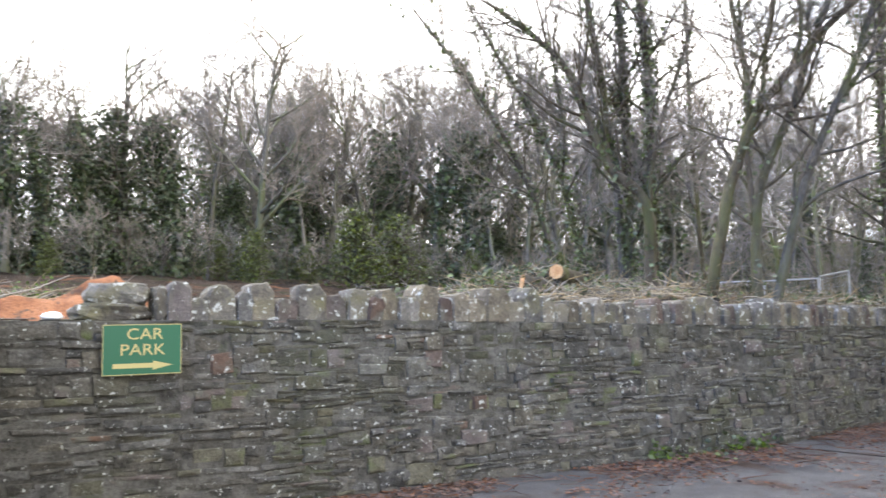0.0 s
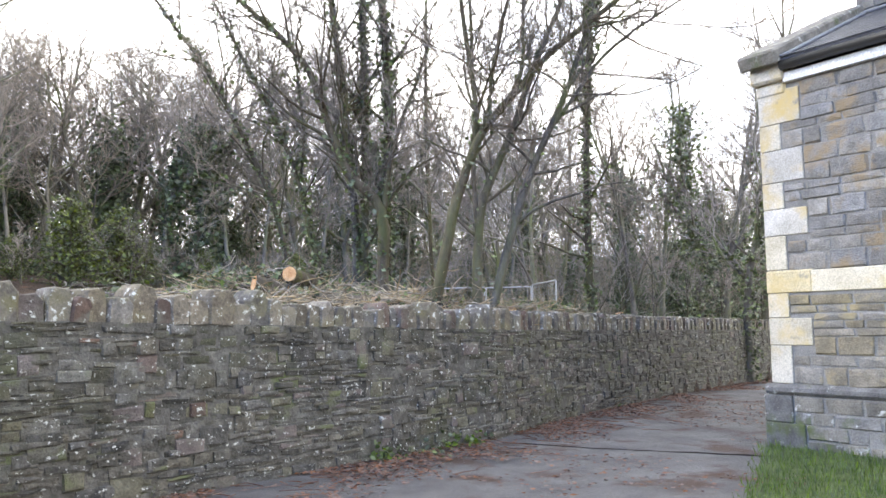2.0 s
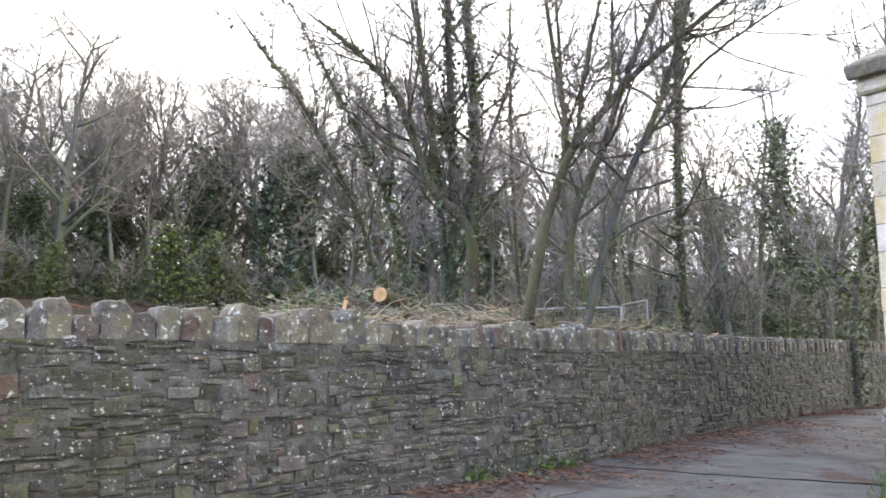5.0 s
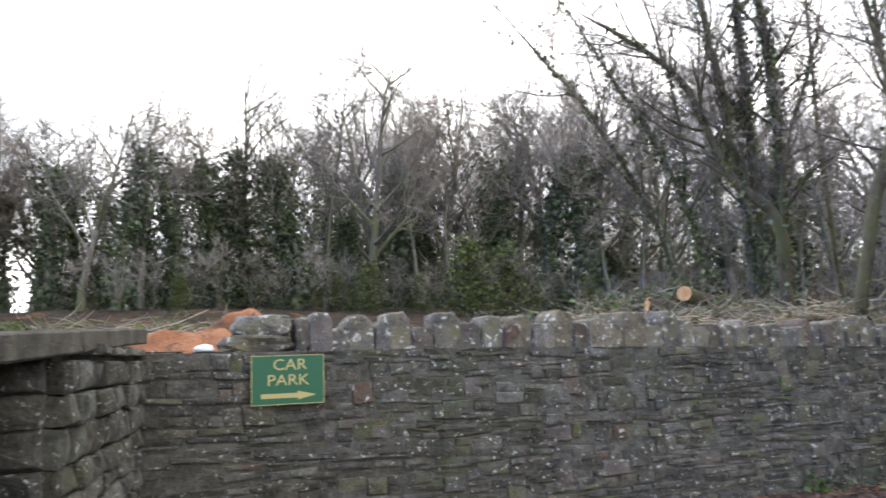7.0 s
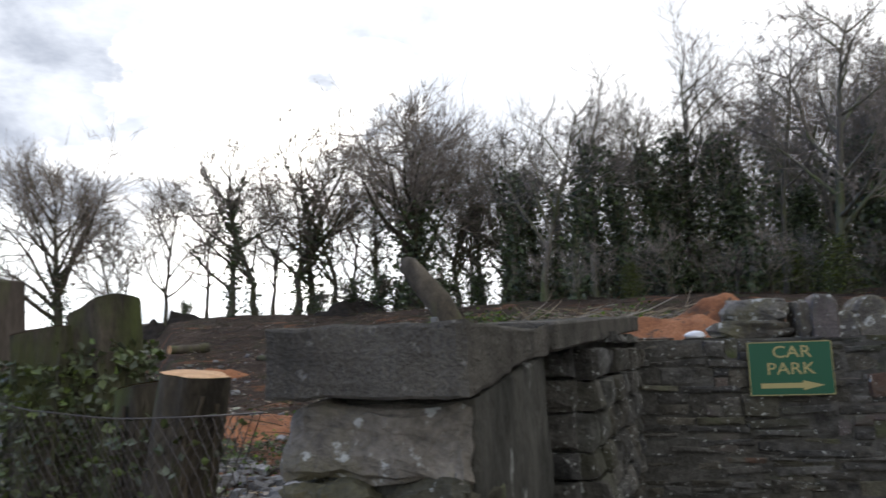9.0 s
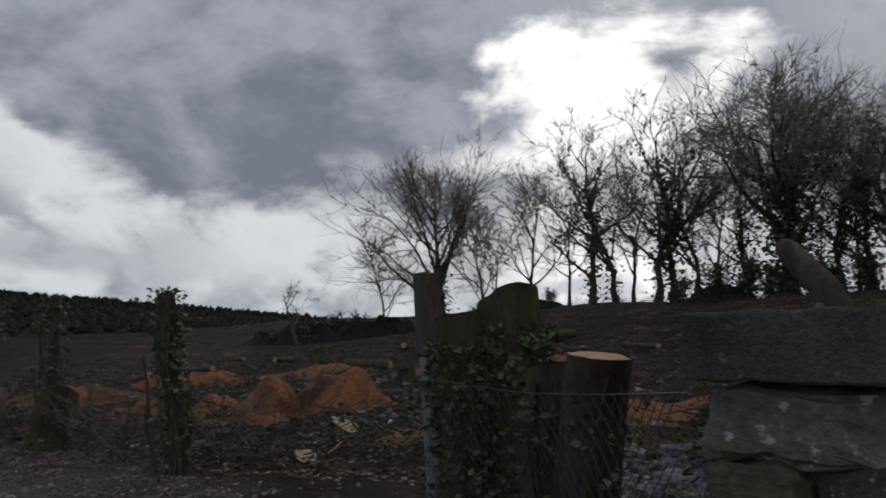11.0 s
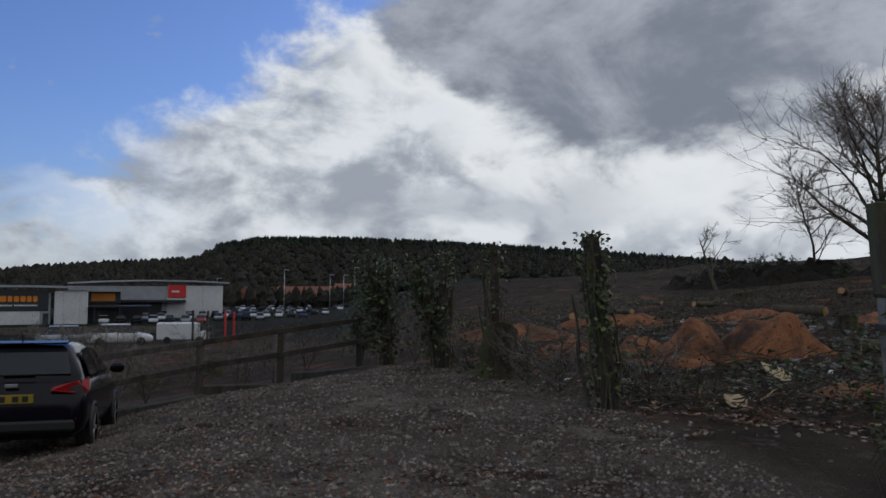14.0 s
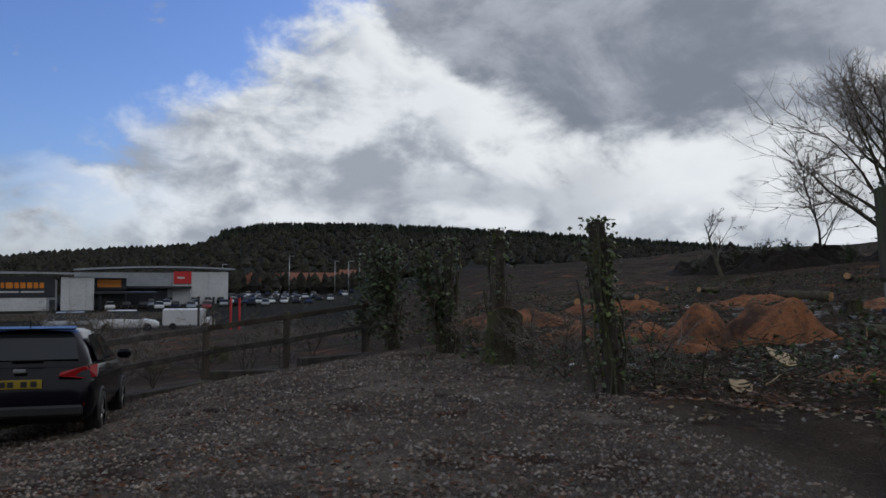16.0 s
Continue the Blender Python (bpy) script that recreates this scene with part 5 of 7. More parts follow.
def stem_tree(seed, stems, ground, limb=2.1, reach=1.9, twigs=(5, 4), thin=0.0050, spray=3200, ivy_size=0.09, ivy_mat=None):
    """A tree of one or more bent stems (bends, foot radius, top radius, ivy leaves), with limbs and twigs all the way up."""
    r = np.random.default_rng(seed)
    trunk, crown, ivy_pts, tips = Tubes(), Tubes(), [], []
    for points, r0, r1, ivy_n in stems:
        q = bend(points)
        q = np.concatenate([q, q[-1] + (q[-1] - q[-4]) * np.array([[0.5], [1.0], [1.6], [2.2]])])      # it goes on upwards
        k = len(q)
        w = np.cumsum(r.normal(0, 0.035, k))
        path = np.stack([q[:, 0] + np.cumsum(r.normal(0, 0.012, k)), w - w[0], q[:, 1] - ground], 1)
        rad = 0.88 * (r0 + (r1 * 0.7 - r0) * np.linspace(0, 1, k) ** 0.7)
        rad[-4:] *= np.array([0.85, 0.65, 0.45, 0.2])
        trunk.add(path, rad * r.uniform(0.93, 1.07, k), 9)
        for _ in range(ivy_n):
            i = r.integers(0, k - 4)
            a = r.normal(0, 1, 3)
            a /= np.linalg.norm(a)
            ivy_pts.append(path[i] + (path[i + 1] - path[i]) * r.random() + a * np.array([1, 1, 0.6]) * (rad[i] + 0.16 * r.random() ** 2))
        length = float(np.linalg.norm(np.diff(path, axis=0), axis=1).sum())
        for n in range(max(3, int(length * limb))):
            x = (0.28 + 0.72 * r.random()) * (k - 1)
            i = min(int(x), k - 2)
            s0 = path[i] + (path[i + 1] - path[i]) * (x - i)
            L = reach * r.uniform(0.4, 1.3)
            lp = crook(r, s0, turned(r, path[i + 1] - path[i], 28, 68), L, 6, 0.15, 0.05)
            lr = np.linspace(max(0.014, min(0.05, rad[i] * 0.45)), 0.008, 7)
            trunk.add(lp, lr, 5)
            for _ in range(ivy_n // 60 if ivy_n > 500 else 0):
                ivy_pts.append(lp[r.integers(0, 4)] + r.normal(0, 0.08, 3))
            for _ in range(twigs[0]):
                i2 = r.integers(1, 7)
                L2 = L * r.uniform(0.25, 0.55)
                p2 = crook(r, lp[i2], turned(r, lp[i2] - lp[i2 - 1], 22, 60), L2, 3, 0.16, 0.04)
                crown.add(p2, np.linspace(0.010, thin, 4), 3)
                tips += [(p2[j], p2[j] - p2[j - 1], L2) for j in (1, 2, 3)]
                for _ in range(twigs[1]):
                    i3 = r.integers(1, 4)
                    p3 = crook(r, p2[i3], turned(r, p2[i3] - p2[i3 - 1], 20, 60), L2 * r.uniform(0.3, 0.7), 2, 0.18, 0.03)
                    crown.add(p3, [thin, thin * 0.8, thin * 0.5], 3)
                    tips.append((p3[-1], p3[-1] - p3[-2], L2))
    crown_spray(r, crown, tips, spray, thin, 0.1)
    out = [("trunk", trunk.mesh("trunk", M_BARK)), ("crown", crown.mesh("crown", M_TWIG))]
    if ivy_pts:
        out.append(("ivy", leaves(ivy_pts, ivy_size, seed, "ivy", ivy_mat or M_IVY)))
    return out


def build_near_trees():
    """The ivied and mossy trees just behind the wall; bends are (side, height) in metres."""
    def put(seed, az, d, stems, label, **kw):
        xy = polar(az, d, GATE)
        plant("mossy_tree", stem_tree(seed, stems, height(*xy), **kw), xy, label, "tree", radians(az), 1.0, "trees behind the wall")

    put(201, -18.9, 12.6, [([(-0.12, 1.2), (0.0, 2.1), (0.26, 3.45), (0.6, 4.6), (0.85, 5.0), (1.4, 5.65), (1.9, 6.2), (3.0, 7.1)], 0.135, 0.06, 150),
                           ([(0.5, 4.3), (0.62, 5.0), (0.58, 5.7), (0.44, 7.2)], 0.07, 0.05, 60),
                           ([(0.8, 4.95), (0.9, 5.4), (0.95, 5.9), (1.22, 7.2)], 0.06, 0.045, 40),
                           ([(1.3, 5.55), (1.45, 6.1), (1.52, 7.2)], 0.05, 0.035, 30)], "leaning mossy tree that forks into several limbs", reach=1.9)
    put(202, -21.8, 12.9, [([(0.0, 1.2), (0.0, 2.0), (0.06, 3.5), (0.55, 4.75), (0.95, 5.95), (1.4, 7.0)], 0.13, 0.055, 120),
                           ([(0.03, 3.2), (-0.05, 4.2), (0.0, 5.4), (-0.1, 7.0)], 0.06, 0.04, 60)], "upright bare tree with mossy bark")
    put(203, -22.9, 12.7, [([(-0.1, 1.2), (0.0, 2.0), (0.5, 3.75), (0.95, 4.9), (1.4, 6.0), (1.75, 7.15)], 0.11, 0.05, 100),
                           ([(0.93, 4.85), (1.35, 5.35), (2.0, 6.2), (2.7, 6.7)], 0.05, 0.03, 20)], "slender leaning tree with mossy bark", reach=2.2)
    put(206, -14.9, 16.2, [([(0.0, 1.3), (0.0, 2.4), (0.0, 4.1), (-0.7, 4.9), (-1.15, 6.0), (-1.55, 7.1), (-2.2, 7.95), (-2.85, 8.5)], 0.19, 0.06, 420),
                           ([(-0.68, 4.85), (-0.85, 5.4), (-0.9, 6.8), (-1.25, 8.7)], 0.10, 0.06, 200),
                           ([(0.0, 3.9), (0.03, 4.7), (0.33, 6.0), (0.7, 7.0), (0.9, 7.8)], 0.07, 0.035, 80)], "forked mossy tree with spreading limbs and ivy", reach=2.4, ivy_size=0.11)
    put(207, -14.8, 16.6, [([(0.05, 1.3), (0.0, 2.5), (0.0, 5.0), (0.02, 6.9), (-0.1, 8.9)], 0.15, 0.10, 1500)], "tall ivy-clad tree behind the wall", ivy_size=0.11)
    put(205, -13.4, 17.0, [([(0.0, 1.4), (0.0, 2.6), (0.04, 6.1), (0.0, 9.1)], 0.15, 0.11, 1700)], "ivy-clad upright tree behind the wall", ivy_size=0.11)
    put(204, -12.8, 17.1, [([(0.0, 1.4), (0.0, 2.6), (-0.1, 4.6), (-0.2, 6.1), (-0.5, 8.8)], 0.13, 0.07, 500)], "slender mossy tree behind the wall", ivy_size=0.11)
    put(208, -10.4, 17.5, [([(0.08, 1.5), (0.0, 2.8), (-0.26, 3.75), (-0.57, 5.1), (-1.25, 6.8), (-1.9, 8.1)], 0.09, 0.05, 900),
                           ([(-0.55, 5.0), (-0.5, 6.0), (-0.7, 7.6)], 0.05, 0.03, 300)], "young leaning tree covered in pale ivy leaves", limb=2.6, reach=1.7, ivy_size=0.10)
    put(214, -8.2, 19.0, [([(0.0, 1.6), (-0.1, 3.2), (-0.7, 5.2), (-1.8, 7.4), (-2.9, 9.0)], 0.10, 0.05, 700)], "ivied tree with long limbs arching over the clearing", limb=2.0, reach=2.6, ivy_size=0.11)
    put(209, -18.5, 23.0, [([(0.0, 1.8), (0.0, 3.1), (-0.15, 7.6), (-0.1, 11.0)], 0.09, 0.06, 500)], "thin straight tree behind the wall", reach=1.3, ivy_size=0.10)
    put(210, -30.2, 18.0, [([(0.0, 1.0), (0.0, 2.0), (0.0, 5.2), (0.12, 8.3), (0.2, 9.4)], 0.12, 0.09, 1900)], "straight tree wrapped in ivy beside the drive wall", reach=1.8, ivy_size=0.10)

    def back(seed, az, d, H, R, label, **kw):
        base = dict(limbs=12, bare=0.18, reach=0.34, twigs=(6, 4, 0), thin=0.008, far=False, spray=1500, bark=M_WOODBARK)
        base.update(kw)
        plant("mossy_tree", tree_meshes(seed, H, R, **base), polar(az, d, GATE), label, "tree", 0.0, 1.0, "trees behind the wall")

    back(211, -37.9, 31.0, 12.0, 0.14, "tree thickly wrapped in ivy", reach=0.24, ivy=0.8, ivy_n=2600, ivy_size=0.16, ivy_r=0.45)
    back(212, -40.6, 24.0, 12.0, 0.15, "dark ivied trunk beside the drive", reach=0.28, ivy=0.7, ivy_n=1500, ivy_size=0.12, ivy_r=0.16)
    back(213, -35.0, 34.0, 13.0, 0.13, "bare fan-shaped tree beyond the drive wall", bare=0.10, spread=(10, 30), limbs=15)
    back(215, -39.4, 30.0, 14.0, 0.12, "bare tree beyond the drive wall", spread=(10, 35), limbs=13)
    back(216, -26.0, 26.0, 10.5, 0.10, "bare tree behind the metal fence panels")
    back(217, -33.2, 30.0, 12.5, 0.11, "bare fan-shaped tree beyond the drive wall", bare=0.10, spread=(10, 30), limbs=15)
    back(218, -41.8, 27.0, 14.0, 0.13, "dark ivied trunk beside the drive", reach=0.30, ivy=0.6, ivy_n=900, ivy_size=0.12, ivy_r=0.2)
    back(219, -28.0, 33.0, 12.0, 0.12, "bare tree behind the metal fence panels", spread=(15, 40))
    back(220, -23.5, 30.0, 11.0, 0.11, "bare tree behind the metal fence panels", spread=(15, 40))


build_near_trees()

# ---- the felled slope: stumps, sawdust, brush ----
def mound_mesh(name, xy, rx, ry, h, seed, mat, turn=0.0, rough=0.3):
    """A heap that follows the ground."""
    rings, n = 14, 36
    verts, faces = [], []
    for i in range(rings + 1):
        t = i / rings
        for j in range(n):
            a = 2 * math.pi * j / n
            edge = 1 + 0.28 * noise.noise((math.cos(a) * 1.3 + seed, math.sin(a) * 1.3, 0))
            lx, ly = math.cos(a) * t * rx * edge, math.sin(a) * t * ry * edge
            x = xy[0] + lx * math.cos(turn) - ly * math.sin(turn)
            y = xy[1] + lx * math.sin(turn) + ly * math.cos(turn)
            k = (1 - t * t) ** 1.4
            z = h * k * (1 + rough * noise.noise((x * 1.6, y * 1.6, seed))) + 0.07 * noise.noise((x * 5, y * 5, seed)) * k
            verts.append((x, y, height(x, y) + z - 0.03 - 0.05 * t))
    for i in range(rings):
        for j in range(n):
            j2 = (j + 1) % n
            faces.append((i * n + j, (i + 1) * n + j, (i + 1) * n + j2, i * n + j2))
    return mesh_of(name, verts, faces, mat, smooth=True)


def mound(name, xy, rx, ry, h, seed, label, mat, turn=0.0, rough=0.3):
    return tagged(new(name, mound_mesh(name, xy, rx, ry, h, seed, mat, turn, rough)), label, "heap", "heaps of sawdust")


for az, d, rx, ry, h, sd in ((78.9, 17.8, 1.0, 1.1, 0.80, 1), (74.0, 18.2, 1.3, 1.1, 0.85, 2), (82.5, 19.2, 0.9, 0.8, 0.45, 3), (87.2, 18.6, 1.1, 0.8, 0.40, 4), (80.5, 16.2, 1.1, 0.7, 0.22, 7),
                            (55.8, 14.5, 2.4, 1.6, 0.35, 6), (57.5, 9.0, 1.0, 0.8, 0.15, 18), (62.0, 14.5, 1.2, 0.8, 0.30, 8), (68.0, 13.0, 1.0, 0.7, 0.2, 9), (29.5, 9.4, 1.5, 0.9, 0.38, 10), (17.5, 10.2, 0.9, 0.6, 0.35, 11),
                            (91.5, 24.0, 2.2, 1.2, 0.5, 12), (84.0, 28.0, 2.5, 1.3, 0.5, 13), (66.0, 26.0, 1.6, 1.0, 0.35, 14), (57.0, 24.0, 1.5, 0.8, 0.3, 15), (75.0, 30.0, 2.5, 1.2, 0.35, 16)):
    mound("sawdust_mound", polar(az, d, LOT if az > 50 else GATE), rx, ry, h, sd, "heap of bright orange-brown sawdust on torn ground", M_SAWDUST, radians(az))


mound("sawdust_mound", (-4.35, 9.75), 1.05, 0.85, 0.7, 5, "heap of bright orange-brown sawdust behind the broken wall", M_SAWDUST, 0.5)
mound("sawdust_mound", (-4.0, 8.5), 1.2, 0.8, 0.40, 17, "spread orange sawdust behind the broken wall", M_SAWDUST, 0.5)


def log_meshes(seed, L, R, bend=0.05):
    """A cut log along x with bark and two pale cut ends."""
    r = np.random.default_rng(seed)
    t = Tubes()
    p = crook(r, (-L / 2, 0, 0), (1, 0, 0), L, 6, bend)
    t.add(p, [R * u for u in r.uniform(0.92, 1.08, 7)], 12)
    ends = []
    for q, o in ((p[0], -0.004), (p[-1], 0.004)):
        bm = bmesh.new()
        bmesh.ops.create_circle(bm, cap_ends=True, segments=12, radius=R * 0.99)
        bmesh.ops.transform(bm, matrix=Matrix.Translation((q[0] + o, q[1], q[2])) @ Matrix.Rotation(radians(90), 4, "Y"), verts=bm.verts)
        me = bpy.data.meshes.new("cut_end")
        bm.to_mesh(me)
        bm.free()
        me.materials.append(M_CUT)
        ends.append(me)
    return [("bark", t.mesh("bark", M_LOGBARK)), ("cut_end", ends[0]), ("cut_end", ends[1])]


LOGS = [log_meshes(1, 1.3, 0.13), log_meshes(2, 2.4, 0.10), log_meshes(3, 0.7, 0.17)]


def lay_log(k, az, d, turn, size=1.0, up=0.10, tilt=0.0):
    x, y = polar(az, d, LOT if az > 50 else GATE)
    p = drop(x, y)
    t = thing("cut_log", "felled log with a pale fresh-cut end", "log", Matrix.Translation((x, y, p.z + up * size)) @ Matrix.Rotation(turn, 4, "Z") @ Matrix.Rotation(tilt, 4, "Y") @ Matrix.Scale(size, 4), "logs on the felled slope")
    for n, me in LOGS[k]:
        piece(n, me, t)


lr = random.Random(9)
for az, d in ((-7.8, 17.0), (-6.5, 15.5), (-9.0, 15.0), (-11.0, 14.0), (-16.5, 17.0), (-20.5, 16.0), (-22.4, 16.5), (-25.0, 15.5), (-12.3, 13.2), (-21.0, 18.5)):
    lay_log(lr.choice((0, 2, 2)), az, d, lr.uniform(-1.2, 1.2) + radians(90 + az), lr.uniform(0.7, 1.1), 0.85 if az > -10 and az < -5 else 0.45, lr.uniform(-0.25, 0.25))
for az, d in ((84, 34), (72, 30), (88, 30), (62, 22), (58, 30), (66, 18), (78, 36), (52, 26), (69, 38), (81, 42)):
    lay_log(lr.choice((0, 1, 1)), az, d, lr.uniform(0, 3.1), lr.uniform(0.8, 1.6), 0.12, lr.uniform(-0.1, 0.1))


def stump(name, xy, H, R, seed, label, lean=(0, 0), ivy=0, slant=0.15, flare=1.5, z0=None, cut=None):
    """A sawn stump: ridged bark that flares at the foot, a pale slanting cut."""
    r = np.random.default_rng(seed)
    p = drop(*xy)
    t = thing(name, label, "stump", Matrix.Translation((p.x, p.y, p.z if z0 is None else z0)), "stumps by the fence")
    n, rings = 30, 14
    verts, faces, ivy_pts = [], [], []
    for i in range(rings):
        f = i / (rings - 1)
        for j in range(n):
            a = 2 * math.pi * j / n
            k = R * (1 + (flare - 1) * (1 - f) ** 4) * (1 + 0.09 * math.sin(5 * a + seed) + 0.05 * math.sin(9 * a + f * 3) + 0.10 * noise.noise((math.cos(a) * 2, math.sin(a) * 2, f * 4 + seed)))
            z = -0.1 + f * (H + 0.1) + (slant * R * math.cos(a) * f * f)
            verts.append((lean[0] * f * H + k * math.cos(a), lean[1] * f * H + k * math.sin(a), z))
    for i in range(rings - 1):
        for j in range(n):
            faces.append((i * n + j, i * n + (j + 1) % n, (i + 1) * n + (j + 1) % n, (i + 1) * n + j))
    piece("bark", mesh_of("bark", verts, faces, M_STUMPBARK, smooth=True), t)
    top = verts[-n:]
    c = np.mean(top, 0)
    tv = [tuple(c + [0, 0, 0.012])] + [(v[0], v[1], v[2] + 0.004) for v in top]
    piece("cut_face", mesh_of("cut_face", tv, [(0, 1 + j, 1 + (j + 1) % n) for j in range(n)], cut or M_CUT), t, None, "sawn face")
    if ivy:
        f = r.uniform(0, 0.92, ivy)
        a = r.uniform(0, 6.283, ivy)
        k = R * 1.05 + np.abs(r.normal(0, 0.05, ivy))
        pts = np.stack([lean[0] * f * H + k * np.cos(a), lean[1] * f * H + k * np.sin(a), f * H], 1)
        piece("ivy", leaves(pts, 0.055, seed, "ivy", M_IVY), t)
        tw = Tubes()
        for _ in range(14):
            a0 = r.uniform(0, 6.283)
            fs = np.linspace(0, r.uniform(0.5, 0.95), 7)
            aa = a0 + np.cumsum(r.normal(0, 0.2, 7))
            tw.add(np.stack([lean[0] * fs * H + R * 1.08 * np.cos(aa), lean[1] * fs * H + R * 1.08 * np.sin(aa), fs * H], 1), [0.012] * 7, 4)
        piece("ivy_stem", tw.mesh("ivy_stem", M_BARK), t)
    return t


stump("tree_stump", (-5.12, 2.10), 1.78, 0.22, 3, "tall ivy-clad stump behind the wire fence", (-0.10, -0.05), 2200, 0.25, 1.5, 0.0, M_REDCUT)
stump("tree_stump", (-4.78, 2.24), 1.90, 0.19, 4, "tall ivy-clad stem joined to a stump", (-0.16, -0.02), 1900, 0.6, 2.0, 0.0, M_WOODPOST)
stump("tree_stump", (-4.02, 1.93), 1.56, 0.145, 5, "leaning sawn stump with an orange cut face", (0.13, 0.06), 260, -0.14, 1.9, 0.0)
stump("tree_stump", (-4.22, 2.02), 1.50, 0.13, 6, "leaning sawn stem beside a stump", (-0.02, 0.0), 260, 0.2, 1.8, 0.0)
stump("tree_stump", (-4.42, 2.08), 1.05, 0.09, 7, "short mossy stem between two stumps", (-0.16, 0.0), 160, 0.4, 1.5, 0.0, M_WOODPOST)
stump("tree_stump", (-3.55, 1.95), 0.78, 0.11, 8, "low sawn stem with a pale cut", (0.05, 0.0), 40, 0.3, 1.5, 0.0)
stump("tree_stump", (-3.28, 1.95), 0.70, 0.08, 12, "low sawn stem with a pale cut", (0.15, 0.0), 20, 0.5, 1.3, 0.0)
stump("tree_stump", polar(93.8, 14.4), 0.75, 0.30, 9, "torn stump with reddish split wood", (0.2, 0.1), 60, 0.9, 1.5)
for i, (az, d, h, rr) in enumerate(((-7.6, 17.6, 0.5, 0.25), (-27.6, 16.0, 0.45, 0.10), (-33.0, 20.0, 0.4, 0.10), (25.0, 11.0, 0.25, 0.09), (46, 20, 0.3, 0.2), (70, 24, 0.35, 0.25), (64, 32, 0.4, 0.3), (113.5, 24, 0.35, 0.28), (117.5, 22, 0.4, 0.25), (50, 33, 0.3, 0.3), (76, 40, 0.3, 0.3))):
    stump("tree_stump", polar(az, d), h, rr, 20 + i, "low freshly sawn stump on the cleared ground", (0, 0), 0, 0.2, 1.4)


def leaning_trunk():
    x, y = polar(41.2, 16.0)
    p = drop(x, y)
    t = thing("broken_trunk", "pale broken tree trunk leaning on the slope", "log", Matrix.Translation((x, y, p.z)))
    tb = Tubes()
    tb.add([(0.22, 0, -0.4), (0.18, 0, 0.35), (0.0, -0.1, 0.75), (-0.34, -0.2, 1.15), (-0.66, -0.32, 1.58), (-0.74, -0.35, 1.68)], [0.27, 0.27, 0.27, 0.25, 0.20, 0.10], 14, True)
    piece("trunk", tb.mesh("trunk", M_LOGBARK), t)
    part("split_wood", boxes((-0.08, -0.33, 0.0, 0.12, -0.18, 0.46), bevel=0.03), M_POINTING, t, "pale bare split wood")


leaning_trunk()


def rubble(name, n, az, d, seed, size, label):
    """Broken stones strewn over the torn ground."""
    r = random.Random(seed)
    v, f = [], []
    for _ in range(n):
        x, y = polar(r.gauss(*az), r.uniform(*d))
        if behind(x, y, ALL_BOUND) < 0.25:
            continue
        sv, sf = stone_shape(r)
        k = r.uniform(*size)
        m = Matrix.Translation((x, y, height(x, y) + k * 0.15)) @ Matrix.Rotation(r.uniform(0, 6.28), 4, "Z") @ Matrix.Rotation(r.uniform(-1.9, -1.0), 4, "X") @ Matrix.Diagonal((k * r.uniform(0.8, 1.5), k * 0.6, k, 1))
        o = len(v)
        v += [m @ Vector(c) for c in sv]
        f += [tuple(i + o for i in q) for q in sf]
    tagged(new(name, mesh_of(name, v, f, M_RUBBLE)), label, "rubble", kind="stuff")


M_RUBBLE = material("broken_grey_stone", (0.12, 0.115, 0.11), (0.30, 0.29, 0.275), 5, 0.9, 0.6, 40, MOSS, (0.6, 0.74), 3, 0.45, True)
rubble("rubble", 420, (54.5, 4.0), (6.2, 11.5), 3, (0.05, 0.20), "grey broken stones heaped behind the gate pier")
rubble("rubble", 500, (72, 11), (13, 30), 4, (0.04, 0.16), "grey stones scattered over the felled slope")
rubble("rubble", 160, (28, 8), (9.0, 14.0), 5, (0.04, 0.14), "pale stones on the cleared ground")


def sticks(name, n, region, seed, length, rad, mat, label, lift=0.25, flat=0.35):
    """Heaped loose sticks; region gives (azimuth, distance) pairs."""
    r = np.random.default_rng(seed)
    t = Tubes()
    for _ in range(n):
        az, d = region(r)
        x, y = polar(az, d)
        if behind(x, y, ALL_BOUND) < 0.5:
            continue
        L = r.uniform(*length)
        z = height(x, y) + abs(r.normal(0, lift)) + 0.02
        a = r.uniform(0, 6.283)
        p = crook(r, (x, y, z), (math.cos(a), math.sin(a), r.normal(0, flat)), L, 3, 0.15)
        q = r.uniform(*rad)
        t.add(p, [q, q * 0.9, q * 0.75, q * 0.5], 3)
    return tagged(new(name, t.mesh(name, mat)), label, "brushwood", kind="stuff")


def behind_wall(r):
    az = r.uniform(-29, -1)
    u = float(np.interp(az, (-30, -20, -10, 0), (13.0, 11.2, 9.8, 8.7)))
    return az, u + 0.3 + abs(r.normal(0, 3.0))


sticks("brushwood", 2600, behind_wall, 1, (0.2, 0.8), (0.004, 0.012), M_BRUSH, "pale heaped brushwood and cut twigs behind the wall", 0.26, 0.2)
sticks("brushwood", 900, lambda r: (r.uniform(-14, 6), r.uniform(15, 21)), 2, (0.4, 1.8), (0.006, 0.02), M_TWIG, "heaped dark branches on the cleared ground", 0.25, 0.15)
sticks("brushwood", 2600, lambda r: (r.uniform(38, 96), 11 + 38 * r.random()), 3, (0.2, 1.1), (0.005, 0.016), M_BARK, "scattered branches over the felled slope", 0.08, 0.15)
sticks("brushwood", 450, lambda r: (r.uniform(40, 96), 11 + 30 * r.random()), 4, (0.1, 0.6), (0.005, 0.014), M_BRUSH, "pale wood splinters over the felled slope", 0.05, 0.12)
